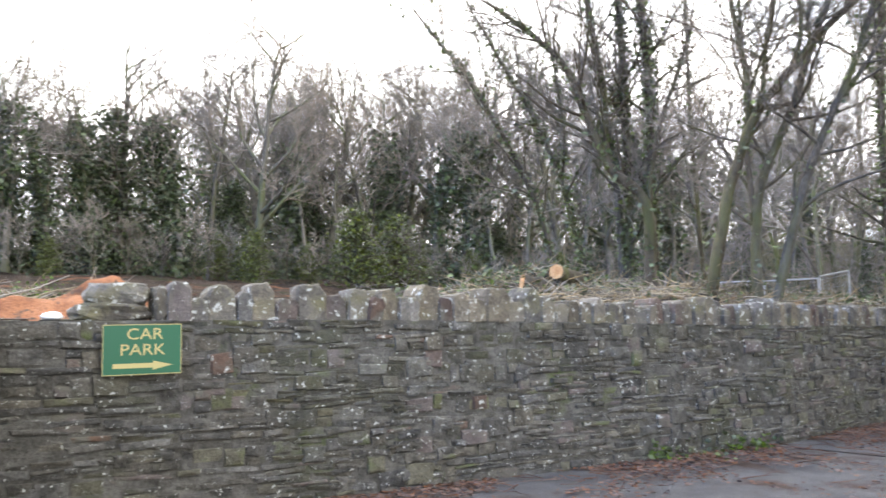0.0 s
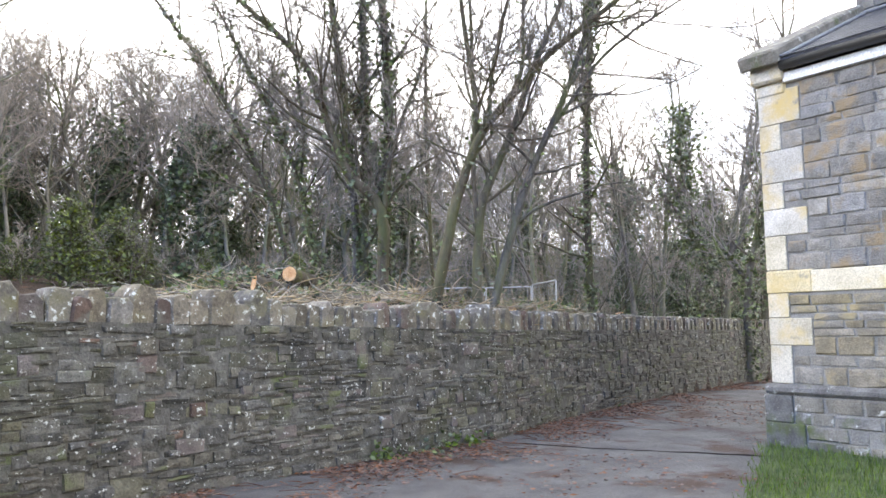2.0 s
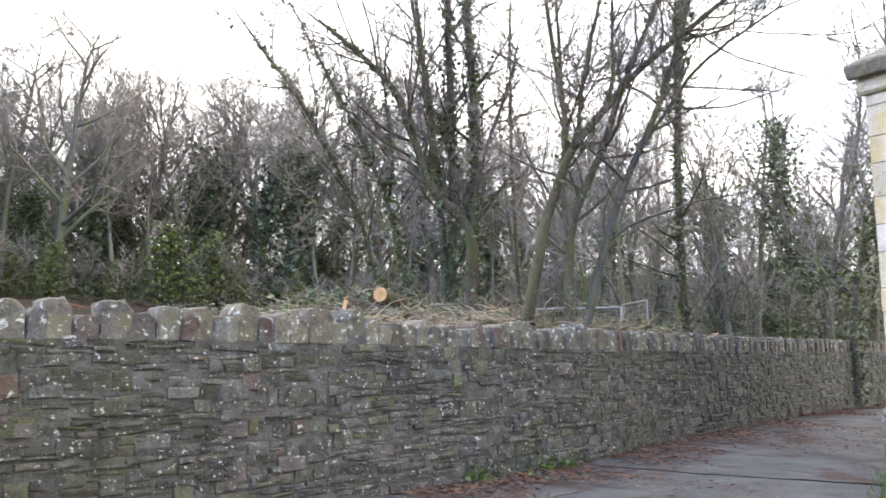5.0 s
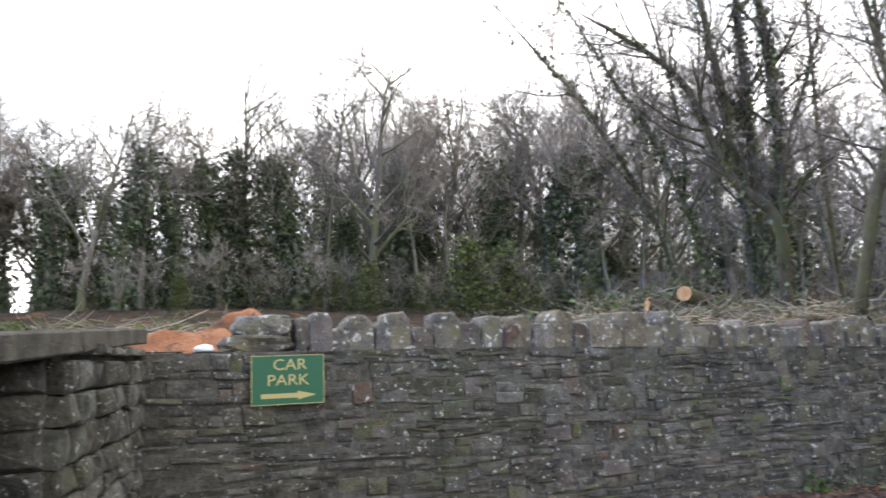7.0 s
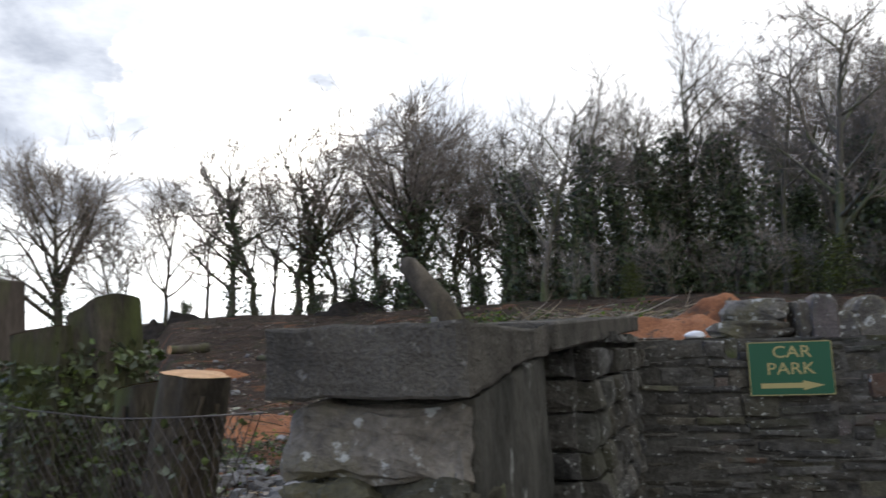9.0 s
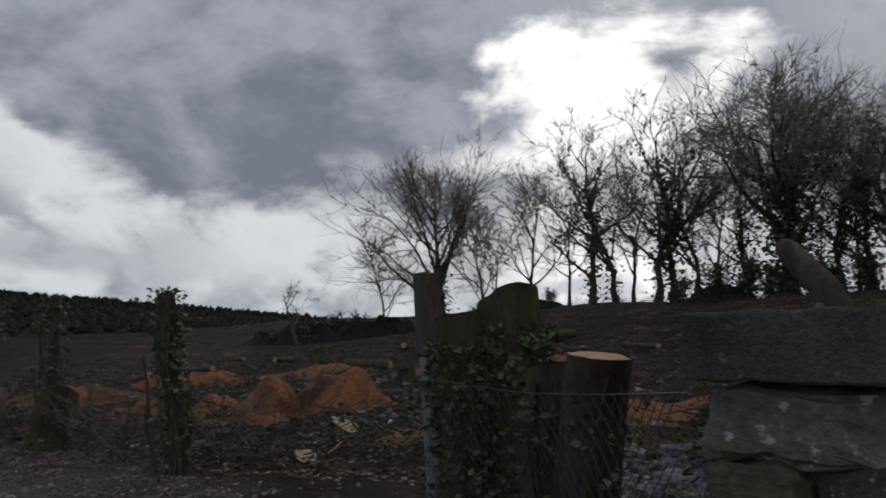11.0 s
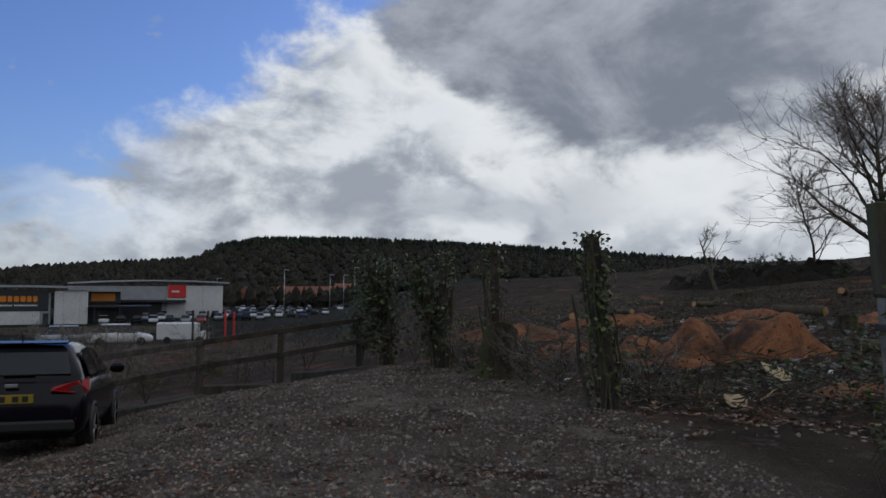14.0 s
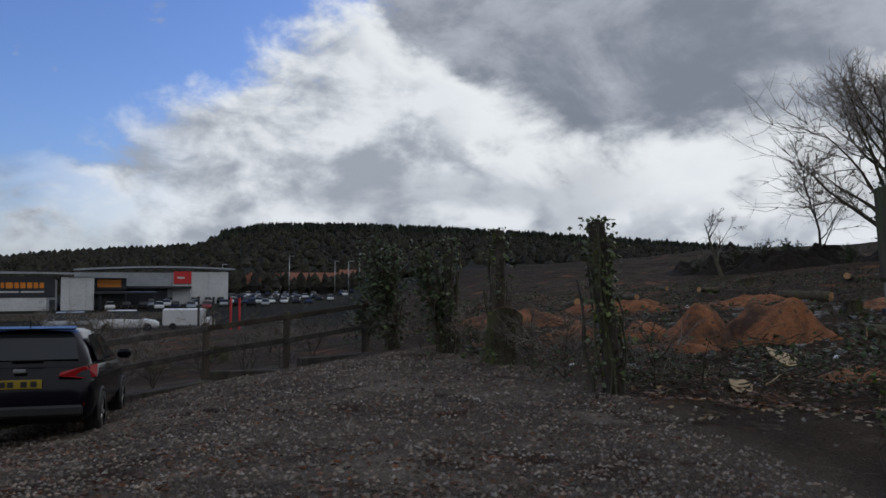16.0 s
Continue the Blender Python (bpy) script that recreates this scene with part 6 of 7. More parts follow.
sticks("brushwood", 420, lambda r: (r.uniform(20, 36), r.uniform(12, 22)), 5, (0.4, 1.6), (0.006, 0.018), M_BRUSH, "low brushwood behind the broken wall", 0.15, 0.2)
sticks("undergrowth", 1200, lambda r: (r.uniform(68, 122), r.uniform(10.5, 13) if r.random() < 0.3 else r.uniform(15, 21)), 6, (0.2, 0.9), (0.004, 0.010), M_BARK, "dead stalks and brambles along the fence", 0.15, 0.6)


def brush_heap(xy, rx, ry, h, seed, n_leaf, n_stick, label):
    """A rounded heap of cut branches with green ivy still on them."""
    r = np.random.default_rng(seed)
    t, pts = Tubes(), []
    for i in range(n_leaf + n_stick):
        a, q = r.uniform(0, 6.283), math.sqrt(r.random())
        x, y = xy[0] + rx * q * math.cos(a), xy[1] + ry * q * math.sin(a)
        z = height(x, y) + h * (1 - q * q) * r.uniform(0.6, 1.05)
        if i < n_leaf:
            pts.append((x, y, z + 0.04))
        else:
            b = r.uniform(0, 6.283)
            w = r.uniform(0.004, 0.013)
            t.add(crook(r, (x, y, z), (math.cos(b), math.sin(b), r.normal(0, 0.3)), r.uniform(0.2, 0.75), 3, 0.28), [w, w * 0.9, w * 0.7, w * 0.4], 3)
    ob = thing("brush_heap", label, "brushwood", None, "heaps of brushwood")
    tagged(piece("brushwood", t.mesh("brushwood", M_BRUSH), ob), kind="stuff")
    tagged(piece("ivy", leaves(pts, 0.10, seed, "ivy", M_IVY), ob), kind="stuff")
    # a solid dark brown mound fills the heap, seen between the sticks
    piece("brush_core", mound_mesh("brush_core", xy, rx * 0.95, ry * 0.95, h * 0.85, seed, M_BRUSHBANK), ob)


brush_heap(polar(-6.8, 17.0, GATE), 3.0, 1.7, 1.25, 3, 3200, 1500, "heap of cut branches with green ivy leaves")
brush_heap(polar(-12.0, 14.0, GATE), 2.2, 1.1, 0.75, 4, 900, 1300, "low heap of pale brushwood behind the wall")
brush_heap(polar(-17.5, 12.6, GATE), 1.6, 0.9, 0.70, 5, 300, 800, "low heap of pale brushwood behind the wall")
brush_heap(polar(-25.5, 15.8, GATE), 2.2, 1.1, 0.60, 6, 800, 900, "low heap of pale brushwood behind the wall")


def green_patches():
    r = np.random.default_rng(15)
    for name, n, az0, az1, d0, d1, size, up, mat, lab in (("ivy_brash", 1500, -9, 3, 14, 18.5, 0.12, 0.35, M_IVY, "green ivy brash heaped on cut branches"), ("ivy_trails", 500, -22, -8, 9.8, 11.8, 0.07, 0.12, M_IVY, "ivy trailing over the coping"),
                                                     ("bramble_patch", 1600, 24, 42, 14, 24, 0.10, 0.14, M_GRASS, "low green bramble patch on the slope"), ("weeds", 1500, 44, 70, 7.5, 16, 0.08, 0.10, M_GRASS, "weeds and grass on the torn ground"),
                                                     ("weeds", 3200, 62, 97, 14, 48, 0.12, 0.14, M_EVERGREEN, "weeds and brambles on the felled slope"),
                                                     ("bramble_patch", 900, 60, 71, 12.5, 18, 0.10, 0.40, M_EVERGREEN, "leafy brambles beside the sawdust heaps"), ("ivy_trails", 700, 50, 58, 5.0, 7.5, 0.08, 0.16, M_IVY, "ivy trailing over rubble behind the pier"),
                                                     ("bramble_patch", 900, 70, 100, 11.2, 14.0, 0.06, 0.25, M_EVERGREEN, "thin brambles at the edge of the car park")):
        pts = []
        while len(pts) < n:
            az, d = r.uniform(az0, az1), r.uniform(d0, d1)
            x, y = polar(az, d)
            if noise.noise((x * 0.7, y * 0.7, 3.3)) > -0.05:
                pts.append((x, y, height(x, y) + abs(r.normal(0, up))))
        tagged(new(name, leaves(pts, size, n, name, mat, 0.0)), lab, "plants", kind="stuff")


green_patches()


def litter():
    """Dead leaves and twigs on the drive, thickest at the wall's foot; chips of gravel on the lot."""
    r = np.random.default_rng(4)
    pts = []
    while len(pts) < 14000:
        u = r.uniform(0.5, 26)
        o = abs(r.normal(0, 0.6)) + 0.02 if r.random() < 0.6 else r.uniform(0.1, 4.5)
        p, d, n = along(float(u))
        q = p - n * float(o)
        if noise.noise((q.x * 0.8, q.y * 0.8, 7.7)) + 0.45 * math.exp(-o) > 0.10:
            pts.append((q.x, q.y, height(q.x, q.y) + 0.045 + r.uniform(0, 0.012)))
    me = leaves(pts, 0.060, 4, "dead_leaves", M_LEAFLITTER, 0.0)
    co = np.array([v.co for v in me.vertices])
    base = np.repeat(np.array(pts)[:, 2], 4)
    co[:, 2] = base + (co[:, 2] - base) * 0.25
    me.vertices.foreach_set("co", co.reshape(-1))
    tagged(new("dead_leaves", me), "brown dead leaves lying on the drive", "leaves", kind="stuff")
    v, f = [], []
    for _ in range(32000):
        az, d = r.uniform(62, 132), 3.0 + 14 * r.random() ** 1.3
        x, y = polar(az, d)
        if behind(x, y, ALL_BOUND) > 0.3:
            continue
        s = r.uniform(0.007, 0.026) * (1 + d * 0.03)
        z = height(x, y)
        a = r.uniform(0, 6.28)
        o = len(v)
        c, e = math.cos(a) * s, math.sin(a) * s
        v += [(x + c, y + e, z), (x - e * 0.8, y + c * 0.8, z), (x - c, y - e, z), (x + e * 0.7, y - c * 0.7, z), (x + r.normal(0, 0.2) * s, y, z + s * r.uniform(0.5, 1.0))]
        f += [(o, o + 1, o + 4), (o + 1, o + 2, o + 4), (o + 2, o + 3, o + 4), (o + 3, o, o + 4)]
    tagged(new("gravel", mesh_of("gravel", v, f, M_CHIPS)), "loose grey gravel chips on the car park", "gravel", kind="stuff")


litter()


def scatter(name, n, az0, az1, d0, d1, size, mat, label, seed, side):
    """Flat scraps strewn on the ground; side 1 behind the fence line, -1 on the lot."""
    r = np.random.default_rng(seed)
    pts = []
    while len(pts) < n:
        x, y = polar(r.uniform(az0, az1), d0 + (d1 - d0) * r.random() ** 1.4)
        if behind(x, y, ALL_BOUND) * side > 0.2 and noise.noise((x * 0.9, y * 0.9, seed)) > -0.15:
            pts.append((x, y, height(x, y) + 0.02 + abs(r.normal(0, 0.03)) * (side > 0)))
    me = leaves(pts, size, seed, name, mat, 0.0)
    co = np.empty(len(me.vertices) * 3)
    me.vertices.foreach_get("co", co)
    co = co.reshape(-1, 3)
    base = np.repeat(np.array(pts)[:, 2], 4)
    co[:, 2] = base + (co[:, 2] - base) * 0.45
    me.vertices.foreach_set("co", co.reshape(-1))
    tagged(new(name, me), label, "litter", kind="stuff")


scatter("bark_litter", 11000, 40, 98, 10, 50, 0.085, M_LEAFLITTER, "torn bark and dead leaves over the felled slope", 41, 1)
scatter("wood_chips", 3500, 40, 98, 9, 45, 0.09, M_BRUSH, "pale wood chips over the felled slope", 42, 1)
scatter("dead_leaves", 3500, 62, 128, 4, 17, 0.055, M_LEAFLITTER, "brown dead leaves on the gravel", 43, -1)
scatter("wood_chips", 1500, -28, 30, 9, 20, 0.09, M_BRUSH, "pale wood chips behind the wall", 44, 1)
t = Tubes()
tr = np.random.default_rng(31)
for _ in range(420):
    u, o = tr.uniform(1.5, 16), abs(tr.normal(0, 0.6)) + 0.05
    p, d, n = along(float(u))
    q = p - n * float(o)
    a = tr.uniform(0, 6.28)
    pp = crook(tr, (q.x, q.y, height(q.x, q.y) + 0.05), (math.cos(a), math.sin(a), 0.0), tr.uniform(0.1, 0.5), 3, 0.15)
    pp[:, 2] = height(q.x, q.y) + 0.045
    t.add(pp, [0.006, 0.005, 0.004, 0.002], 3)
tagged(new("fallen_twigs", t.mesh("fallen_twigs", M_LEAFLITTER)), "fallen brown twigs at the foot of the wall", "twigs", kind="stuff")


def weed(u, seed, n=70):
    p, d, nn = along(u)
    q = p - nn * 0.10
    r = np.random.default_rng(seed)
    pts = np.stack([q.x + r.normal(0, 0.09, n), q.y + r.normal(0, 0.06, n), height(q.x, q.y) + 0.04 + np.abs(r.normal(0, 0.07, n))], 1)
    tagged(new("weed", leaves(pts, 0.07, seed, "weed", M_GRASS, -0.2)), "small green weed growing at the wall's foot", "weed", "", "stuff")


weed(7.0, 1)
weed(8.3, 2, 40)
weed(8.7, 3, 40)
weed(0.75, 5, 30)


def flat_scrap(name, az, d, sx, sy, turn, label, mat, tilt=0.15, up=0.06):
    x, y = polar(az, d, LOT)
    p = drop(x, y)
    r = random.Random(int(az * 10))
    bm = bmesh.new()
    ring = [(-sx, -sy * 0.2), (-sx * 0.5, -sy * r.uniform(0.7, 1)), (sx * 0.6, -sy), (sx * r.uniform(0.9, 1.2), -sy * 0.3), (sx * 0.5, sy * 0.35), (sx * 0.3, sy * 0.9), (-sx * 0.4, sy * 0.6)]
    f = bm.faces.new([bm.verts.new((a, b, 0.05 * math.sin(a * 3))) for a, b in ring])
    e = bmesh.ops.extrude_face_region(bm, geom=[f])
    bmesh.ops.translate(bm, vec=(0, 0, 0.018), verts=[g for g in e["geom"] if isinstance(g, bmesh.types.BMVert)])
    ob = part(name, bm, mat)
    ob.matrix_basis = Matrix.Translation((x, y, p.z + up)) @ Matrix.Rotation(turn, 4, "Z") @ Matrix.Rotation(tilt, 4, "X")
    tagged(ob, label, "scrap")


flat_scrap("plywood_scrap", 73.4, 14.6, 0.52, 0.34, radians(163), "torn pale plywood sheet lying on the ground", M_PLY, 0.45, 0.12)
flat_scrap("plywood_scrap", 76.2, 11.4, 0.46, 0.17, radians(166), "split pale board lying by the car park", M_PLY, 0.3, 0.05)
flat_scrap("paper_scrap", 75.0, 12.2, 0.09, 0.05, 0.3, "small piece of white litter", M_PLASTIC, 0.5, 0.04)
flat_scrap("paper_scrap", 87.6, 13.5, 0.12, 0.06, 0.3, "small piece of white litter", M_PLASTIC, 0.3, 0.05)
flat_scrap("paper_scrap", 70.2, 14.6, 0.10, 0.05, 0.8, "small piece of white litter", M_PLASTIC, 0.5, 0.05)
flat_scrap("paper_scrap", 79.5, 30, 0.16, 0.10, 0.8, "small piece of white litter", M_PLASTIC, 0.5, 0.05)


# ---- posts and wire fence ----
def fence_post(xy, H, seed, label, lean=(0, 0), ivy=300, width=0.13, dark=0.0, z0=None):
    p = drop(*xy)
    t = thing("fence_post", label, "post", Matrix.Translation((p.x, p.y, p.z if z0 is None else z0)), "old posts of the wire fence")
    bm = bmesh.new()
    w = width / 2
    bmesh.ops.create_cube(bm, size=1.0)
    bmesh.ops.scale(bm, vec=(width, width, H + 0.15), verts=bm.verts)
    bmesh.ops.translate(bm, vec=(0, 0, (H - 0.15) / 2), verts=bm.verts)
    bmesh.ops.subdivide_edges(bm, edges=[e for e in bm.edges if abs(e.verts[0].co.z - e.verts[1].co.z) > 0.1], cuts=6)
    bmesh.ops.bevel(bm, geom=[e for e in bm.edges if abs(e.verts[0].co.z - e.verts[1].co.z) > 0.05], offset=0.012, segments=1, affect="EDGES")
    for v in bm.verts:
        f = v.co.z / H
        v.co.x += lean[0] * v.co.z + 0.012 * noise.noise((f * 3, seed, 0))
        v.co.y += lean[1] * v.co.z + 0.012 * noise.noise((f * 3, seed, 5))
    part("post", bm, M_CONPOST if dark else M_WOODPOST, t)
    r = np.random.default_rng(seed)
    if dark:
        bm = boxes((-w - 0.012, -w - 0.012, H * dark, w + 0.012, w + 0.012, H + 0.01), bevel=0.01)
        for v in bm.verts:
            v.co.x += lean[0] * v.co.z
            v.co.y += lean[1] * v.co.z
        part("sleeve", bm, M_WOODPOST, t, "dark weathered timber sleeve")
        bm = boxes((-w - 0.016, -w - 0.016, H * 0.62, w + 0.016, w + 0.016, H * 0.62 + 0.05), bevel=0.006)
        for v in bm.verts:
            v.co.x += lean[0] * v.co.z
            v.co.y += lean[1] * v.co.z
        part("band", bm, M_DARK, t, "dark tie band")
    if ivy:
        f = np.clip(r.beta(1.6, 1.1, ivy), 0, 1) * 1.03
        pts = np.stack([lean[0] * f * H + r.normal(0, 0.11, ivy), lean[1] * f * H + r.normal(0, 0.11, ivy), f * H], 1)
        piece("ivy", leaves(pts, 0.075, seed, "ivy", M_IVY), t)
        tw = Tubes()
        for _ in range(16):
            fs = np.linspace(0, r.uniform(0.4, 1.0), 7)
            ox, oy = np.cumsum(r.normal(0, 0.03, (2, 7)), axis=1)
            s0 = r.normal(0, 0.09, 2)
            tw.add(np.stack([lean[0] * fs * H + s0[0] + ox, lean[1] * fs * H + s0[1] + oy, fs * H], 1), [0.016] * 7, 4)
        piece("ivy_stem", tw.mesh("ivy_stem", M_BARK), t)
    return t


fence_post((-5.75, 2.03), 2.13, 1, "grey concrete fence post with dark upper half", (-0.02, -0.055), 0, 0.14, 0.72, 0.0)
fence_post((-11.22, 0.72), 2.30, 2, "fence post thickly overgrown with ivy", (-0.02, -0.11), 1000, 0.22)
fence_post((-14.8, -0.95), 2.40, 3, "fence post overgrown with ivy stems", (0.0, -0.03), 420, 0.16)
fence_post((-16.2, -2.15), 2.30, 4, "fence post overgrown with ivy stems", (0, 0.02), 520, 0.16)
fence_post((-17.9, -3.60), 2.20, 5, "fence post buried in an ivy bush", (0, 0), 700, 0.16)
for xy, h, w, sd in (((-17.9, -3.6), 2.6, 0.62, 61), ((-16.2, -2.2), 2.3, 0.36, 62), ((-19.5, -4.6), 2.2, 0.6, 63)):
    plant("ivy_bush", evergreen_meshes(sd, h, w, 800, M_EVERGREEN, 0.10, 0.3), xy, "dark ivy bush growing over the fence", "bush", 0.0, 1.0, "ivy bushes on the fence")


def chain_link(a, b, H, seed, sag=0.05):
    """Diamond wire mesh strung between two points."""
    r = np.random.default_rng(seed)
    A, B = np.array((*a, height(*a))), np.array((*b, height(*b)))
    L = np.linalg.norm((B - A)[:2])
    t = Tubes()

    def at(u, z):
        k = u / L
        bulge = 0.06 * math.sin(u * 2.1 + z * 1.7 + seed) + 0.03 * math.sin(u * 5.3 - z * 3)
        n = np.array([-(B - A)[1], (B - A)[0], 0]) / L
        return A + (B - A) * k + n * bulge + np.array([0, 0, z * (1 - sag * math.sin(math.pi * k))])

    pitch = 0.075
    for s in (1, -1):
        u = -H
        while u < L + H:
            pts = []
            for z in np.linspace(0.02, H, 7):
                x = u + s * z
                if 0 <= x <= L:
                    pts.append(at(x, z))
            if len(pts) > 1:
                t.add(pts, [0.0022] * len(pts), 3)
            u += pitch
    panel = thing("wire_fence", "rusty sagging chain-link wire fence", "fence", None, "panels of wire fence")
    tagged(piece("wire_mesh", t.mesh("wire_mesh", M_WIRE), panel), kind="stuff")
    for z in (0.03, H * 0.5, H):
        w = Tubes()
        w.add([at(u, z) for u in np.linspace(0, L, 14)], [0.003] * 14, 4)
        piece("line_wire", w.mesh("line_wire", M_WIRE), panel)


chain_link((-2.75, 1.62), (-5.75, 1.86), 1.45, 1)
chain_link((-11.3, 0.55), (-14.7, -0.92), 1.3, 3, 0.2)
chain_link((-14.9, -1.0), (-17.8, -3.55), 1.4, 4, 0.15)


def rail_fence():
    pts = [(-18.4, -4.35), (-16.75, -5.70), (-16.15, -7.25), (-13.55, -8.05), (-11.0, -9.3), (-8.0, -10.4)]
    for k, ((ax, ay), (bx, by)) in enumerate(zip(pts, pts[1:])):
        za, zb = height(ax, ay), height(bx, by)
        t = thing("rail_fence", "dark weathered timber post and rail fence", "fence", Matrix.Translation((ax, ay, za)), "bays of the rail fence")
        part("post", boxes((-0.06, -0.06, -0.2, 0.06, 0.06, 1.22), bevel=0.012), M_WOODPOST, t)
        L, a = math.dist((ax, ay), (bx, by)), math.atan2(by - ay, bx - ax)
        for z in (1.10, 0.60):
            rail = part("rail", boxes((-0.05, 0.062, -0.055, L + 0.05, 0.10, 0.055), bevel=0.008), M_WOODPOST, t)
            rail.matrix_basis = Matrix.Translation((0, 0, z)) @ Matrix.Rotation(a, 4, "Z") @ Matrix.Rotation(-math.atan2(zb - za, L), 4, "Y")
    r = np.random.default_rng(3)
    kerb = thing("timber_kerb", "rough dark timber edging along the car park", "kerb")
    for (ax, ay), (bx, by) in zip(pts, pts[1:]):
        L, a = math.dist((ax, ay), (bx, by)), math.atan2(by - ay, bx - ax)
        b = part("sleeper", boxes((0.1, 0.25, -0.1, L - 0.1, 0.45, 0.13), bevel=0.02), M_WOODPOST, kerb)
        b.matrix_basis = Matrix.Translation((ax, ay, (height(ax, ay) + height(bx, by)) / 2)) @ Matrix.Rotation(a, 4, "Z")


rail_fence()


def site_fence():
    """Galvanised temporary fence panels beyond the brushwood."""
    for az0, az1, d0, d1, lift in ((-19.5, -23.2, 24.5, 24.0, 0.0), (-23.3, -26.6, 24.0, 23.6, 0.0), (-26.7, -28.5, 23.6, 21.5, 0.18)):
        a, b = polar(az0, d0), polar(az1, d1)
        z = height(*a) - 0.75 + lift
        L, ang = math.dist(a, b), math.atan2(b[1] - a[1], b[0] - a[0])
        t = thing("site_fence", "galvanised temporary mesh fence panel", "fence", Matrix.Translation((a[0], a[1], z)) @ Matrix.Rotation(ang, 4, "Z"), "temporary fence panels")
        fr = Tubes()
        for p, q in (((0, 0, 0), (0, 0, 1.9)), ((L, 0, 0), (L, 0, 1.9)), ((0, 0, 1.9), (L, 0, 1.9)), ((0, 0, 0.1), (L, 0, 0.1))):
            fr.add([p, ((p[0] + q[0]) / 2, 0, (p[2] + q[2]) / 2), q], [0.021] * 3, 6)
        piece("frame", fr.mesh("frame", M_GALV), t)
        w = Tubes()
        for x in np.arange(0.12, L, 0.12):
            w.add([(x, 0, 0.1), (x, 0, 1.0), (x, 0, 1.9)], [0.0022] * 3, 3)
        for zz in np.arange(0.3, 1.9, 0.25):
            w.add([(0, 0, zz), (L / 2, 0, zz), (L, 0, zz)], [0.0022] * 3, 3)
        piece("wire", w.mesh("wire", M_GALV), t)


site_fence()


for az, d, rx, h, sd in ((76.6, 57, 3.2, 1.5, 3), (73.6, 56, 3.6, 1.3, 4), (70.6, 58, 3.0, 1.0, 5), (79.2, 58, 2.2, 0.9, 6), (66.0, 55, 3.0, 0.8, 7), (60.5, 52, 3.0, 0.8, 8), (47.0, 47, 2.6, 0.8, 9)):
    tagged(mound("brush_bank", polar(az, d, LOT), rx, 1.6, h, sd, "dark bank of heaped earth and brush on the ridge", M_BRUSHBANK, radians(az), 0.9), "", "bank", "banks on the ridge")

SCRUB = [tree_meshes(q, 2.0, 0.03, 8, 0.05, 0.6, (5, 4, 2), thin=0.006, spread=(20, 60)) for q in (71, 72)]
sr = random.Random(8)
for _ in range(34):                                   # brambles along the rail fence and below it
    az, d = sr.uniform(100, 127), sr.choice((18.5, 20, 22, 26, 34, 45, 60))
    plant("bramble_bush", sr.choice(SCRUB), polar(az, d * sr.uniform(0.95, 1.05), LOT), "low tangled bramble bush below the fence", "bush", sr.uniform(0, 6.28), sr.uniform(0.45, 0.8), "brambles below the fence")
for xy in ((-17.4, -5.3), (-16.9, -5.9), (-16.6, -6.6), (-16.3, -7.4), (-15.2, -7.9), (-14.2, -8.1), (-12.6, 0.1), (-13.5, -0.4), (-11.6, 1.3), (-15.6, -1.6), (-16.9, -2.8)):
    plant("bramble_bush", sr.choice(SCRUB), xy, "dead bramble tangle against the fence", "bush", sr.uniform(0, 6.28), sr.uniform(0.35, 0.6), "brambles against the fence")

# ---- parked hatchback ----
def ring_loft(stations, mat, name, parent, label="", smooth=True):
    """A shell through rings of points with equal counts, closed at both ends."""
    k = len(stations[0])
    v = [p for s in stations for p in s]
    f = []
    for i in range(len(stations) - 1):
        for j in range(k):
            f.append((i * k + j, i * k + (j + 1) % k, (i + 1) * k + (j + 1) % k, (i + 1) * k + j))
    f += [tuple(reversed(range(k))), tuple((len(stations) - 1) * k + j for j in range(k))]
    return piece(name, mesh_of(name, v, f, mat, smooth=smooth), parent, None, label)


def car_ring(x, w, zb, zs, crown=0.03):
    half = [(w * 0.82, zb), (w * 0.96, zb + 0.10), (w, zb + 0.28 * (zs - zb) + 0.06), (w * 0.985, zb + 0.7 * (zs - zb)), (w * 0.93, zs - 0.02), (w * 0.6, zs + crown * 0.7)]
    pts = [(x, y, z) for y, z in half] + [(x, 0, zs + crown)] + [(x, -y, z) for y, z in reversed(half)]
    return pts + [(x, 0, zb)]


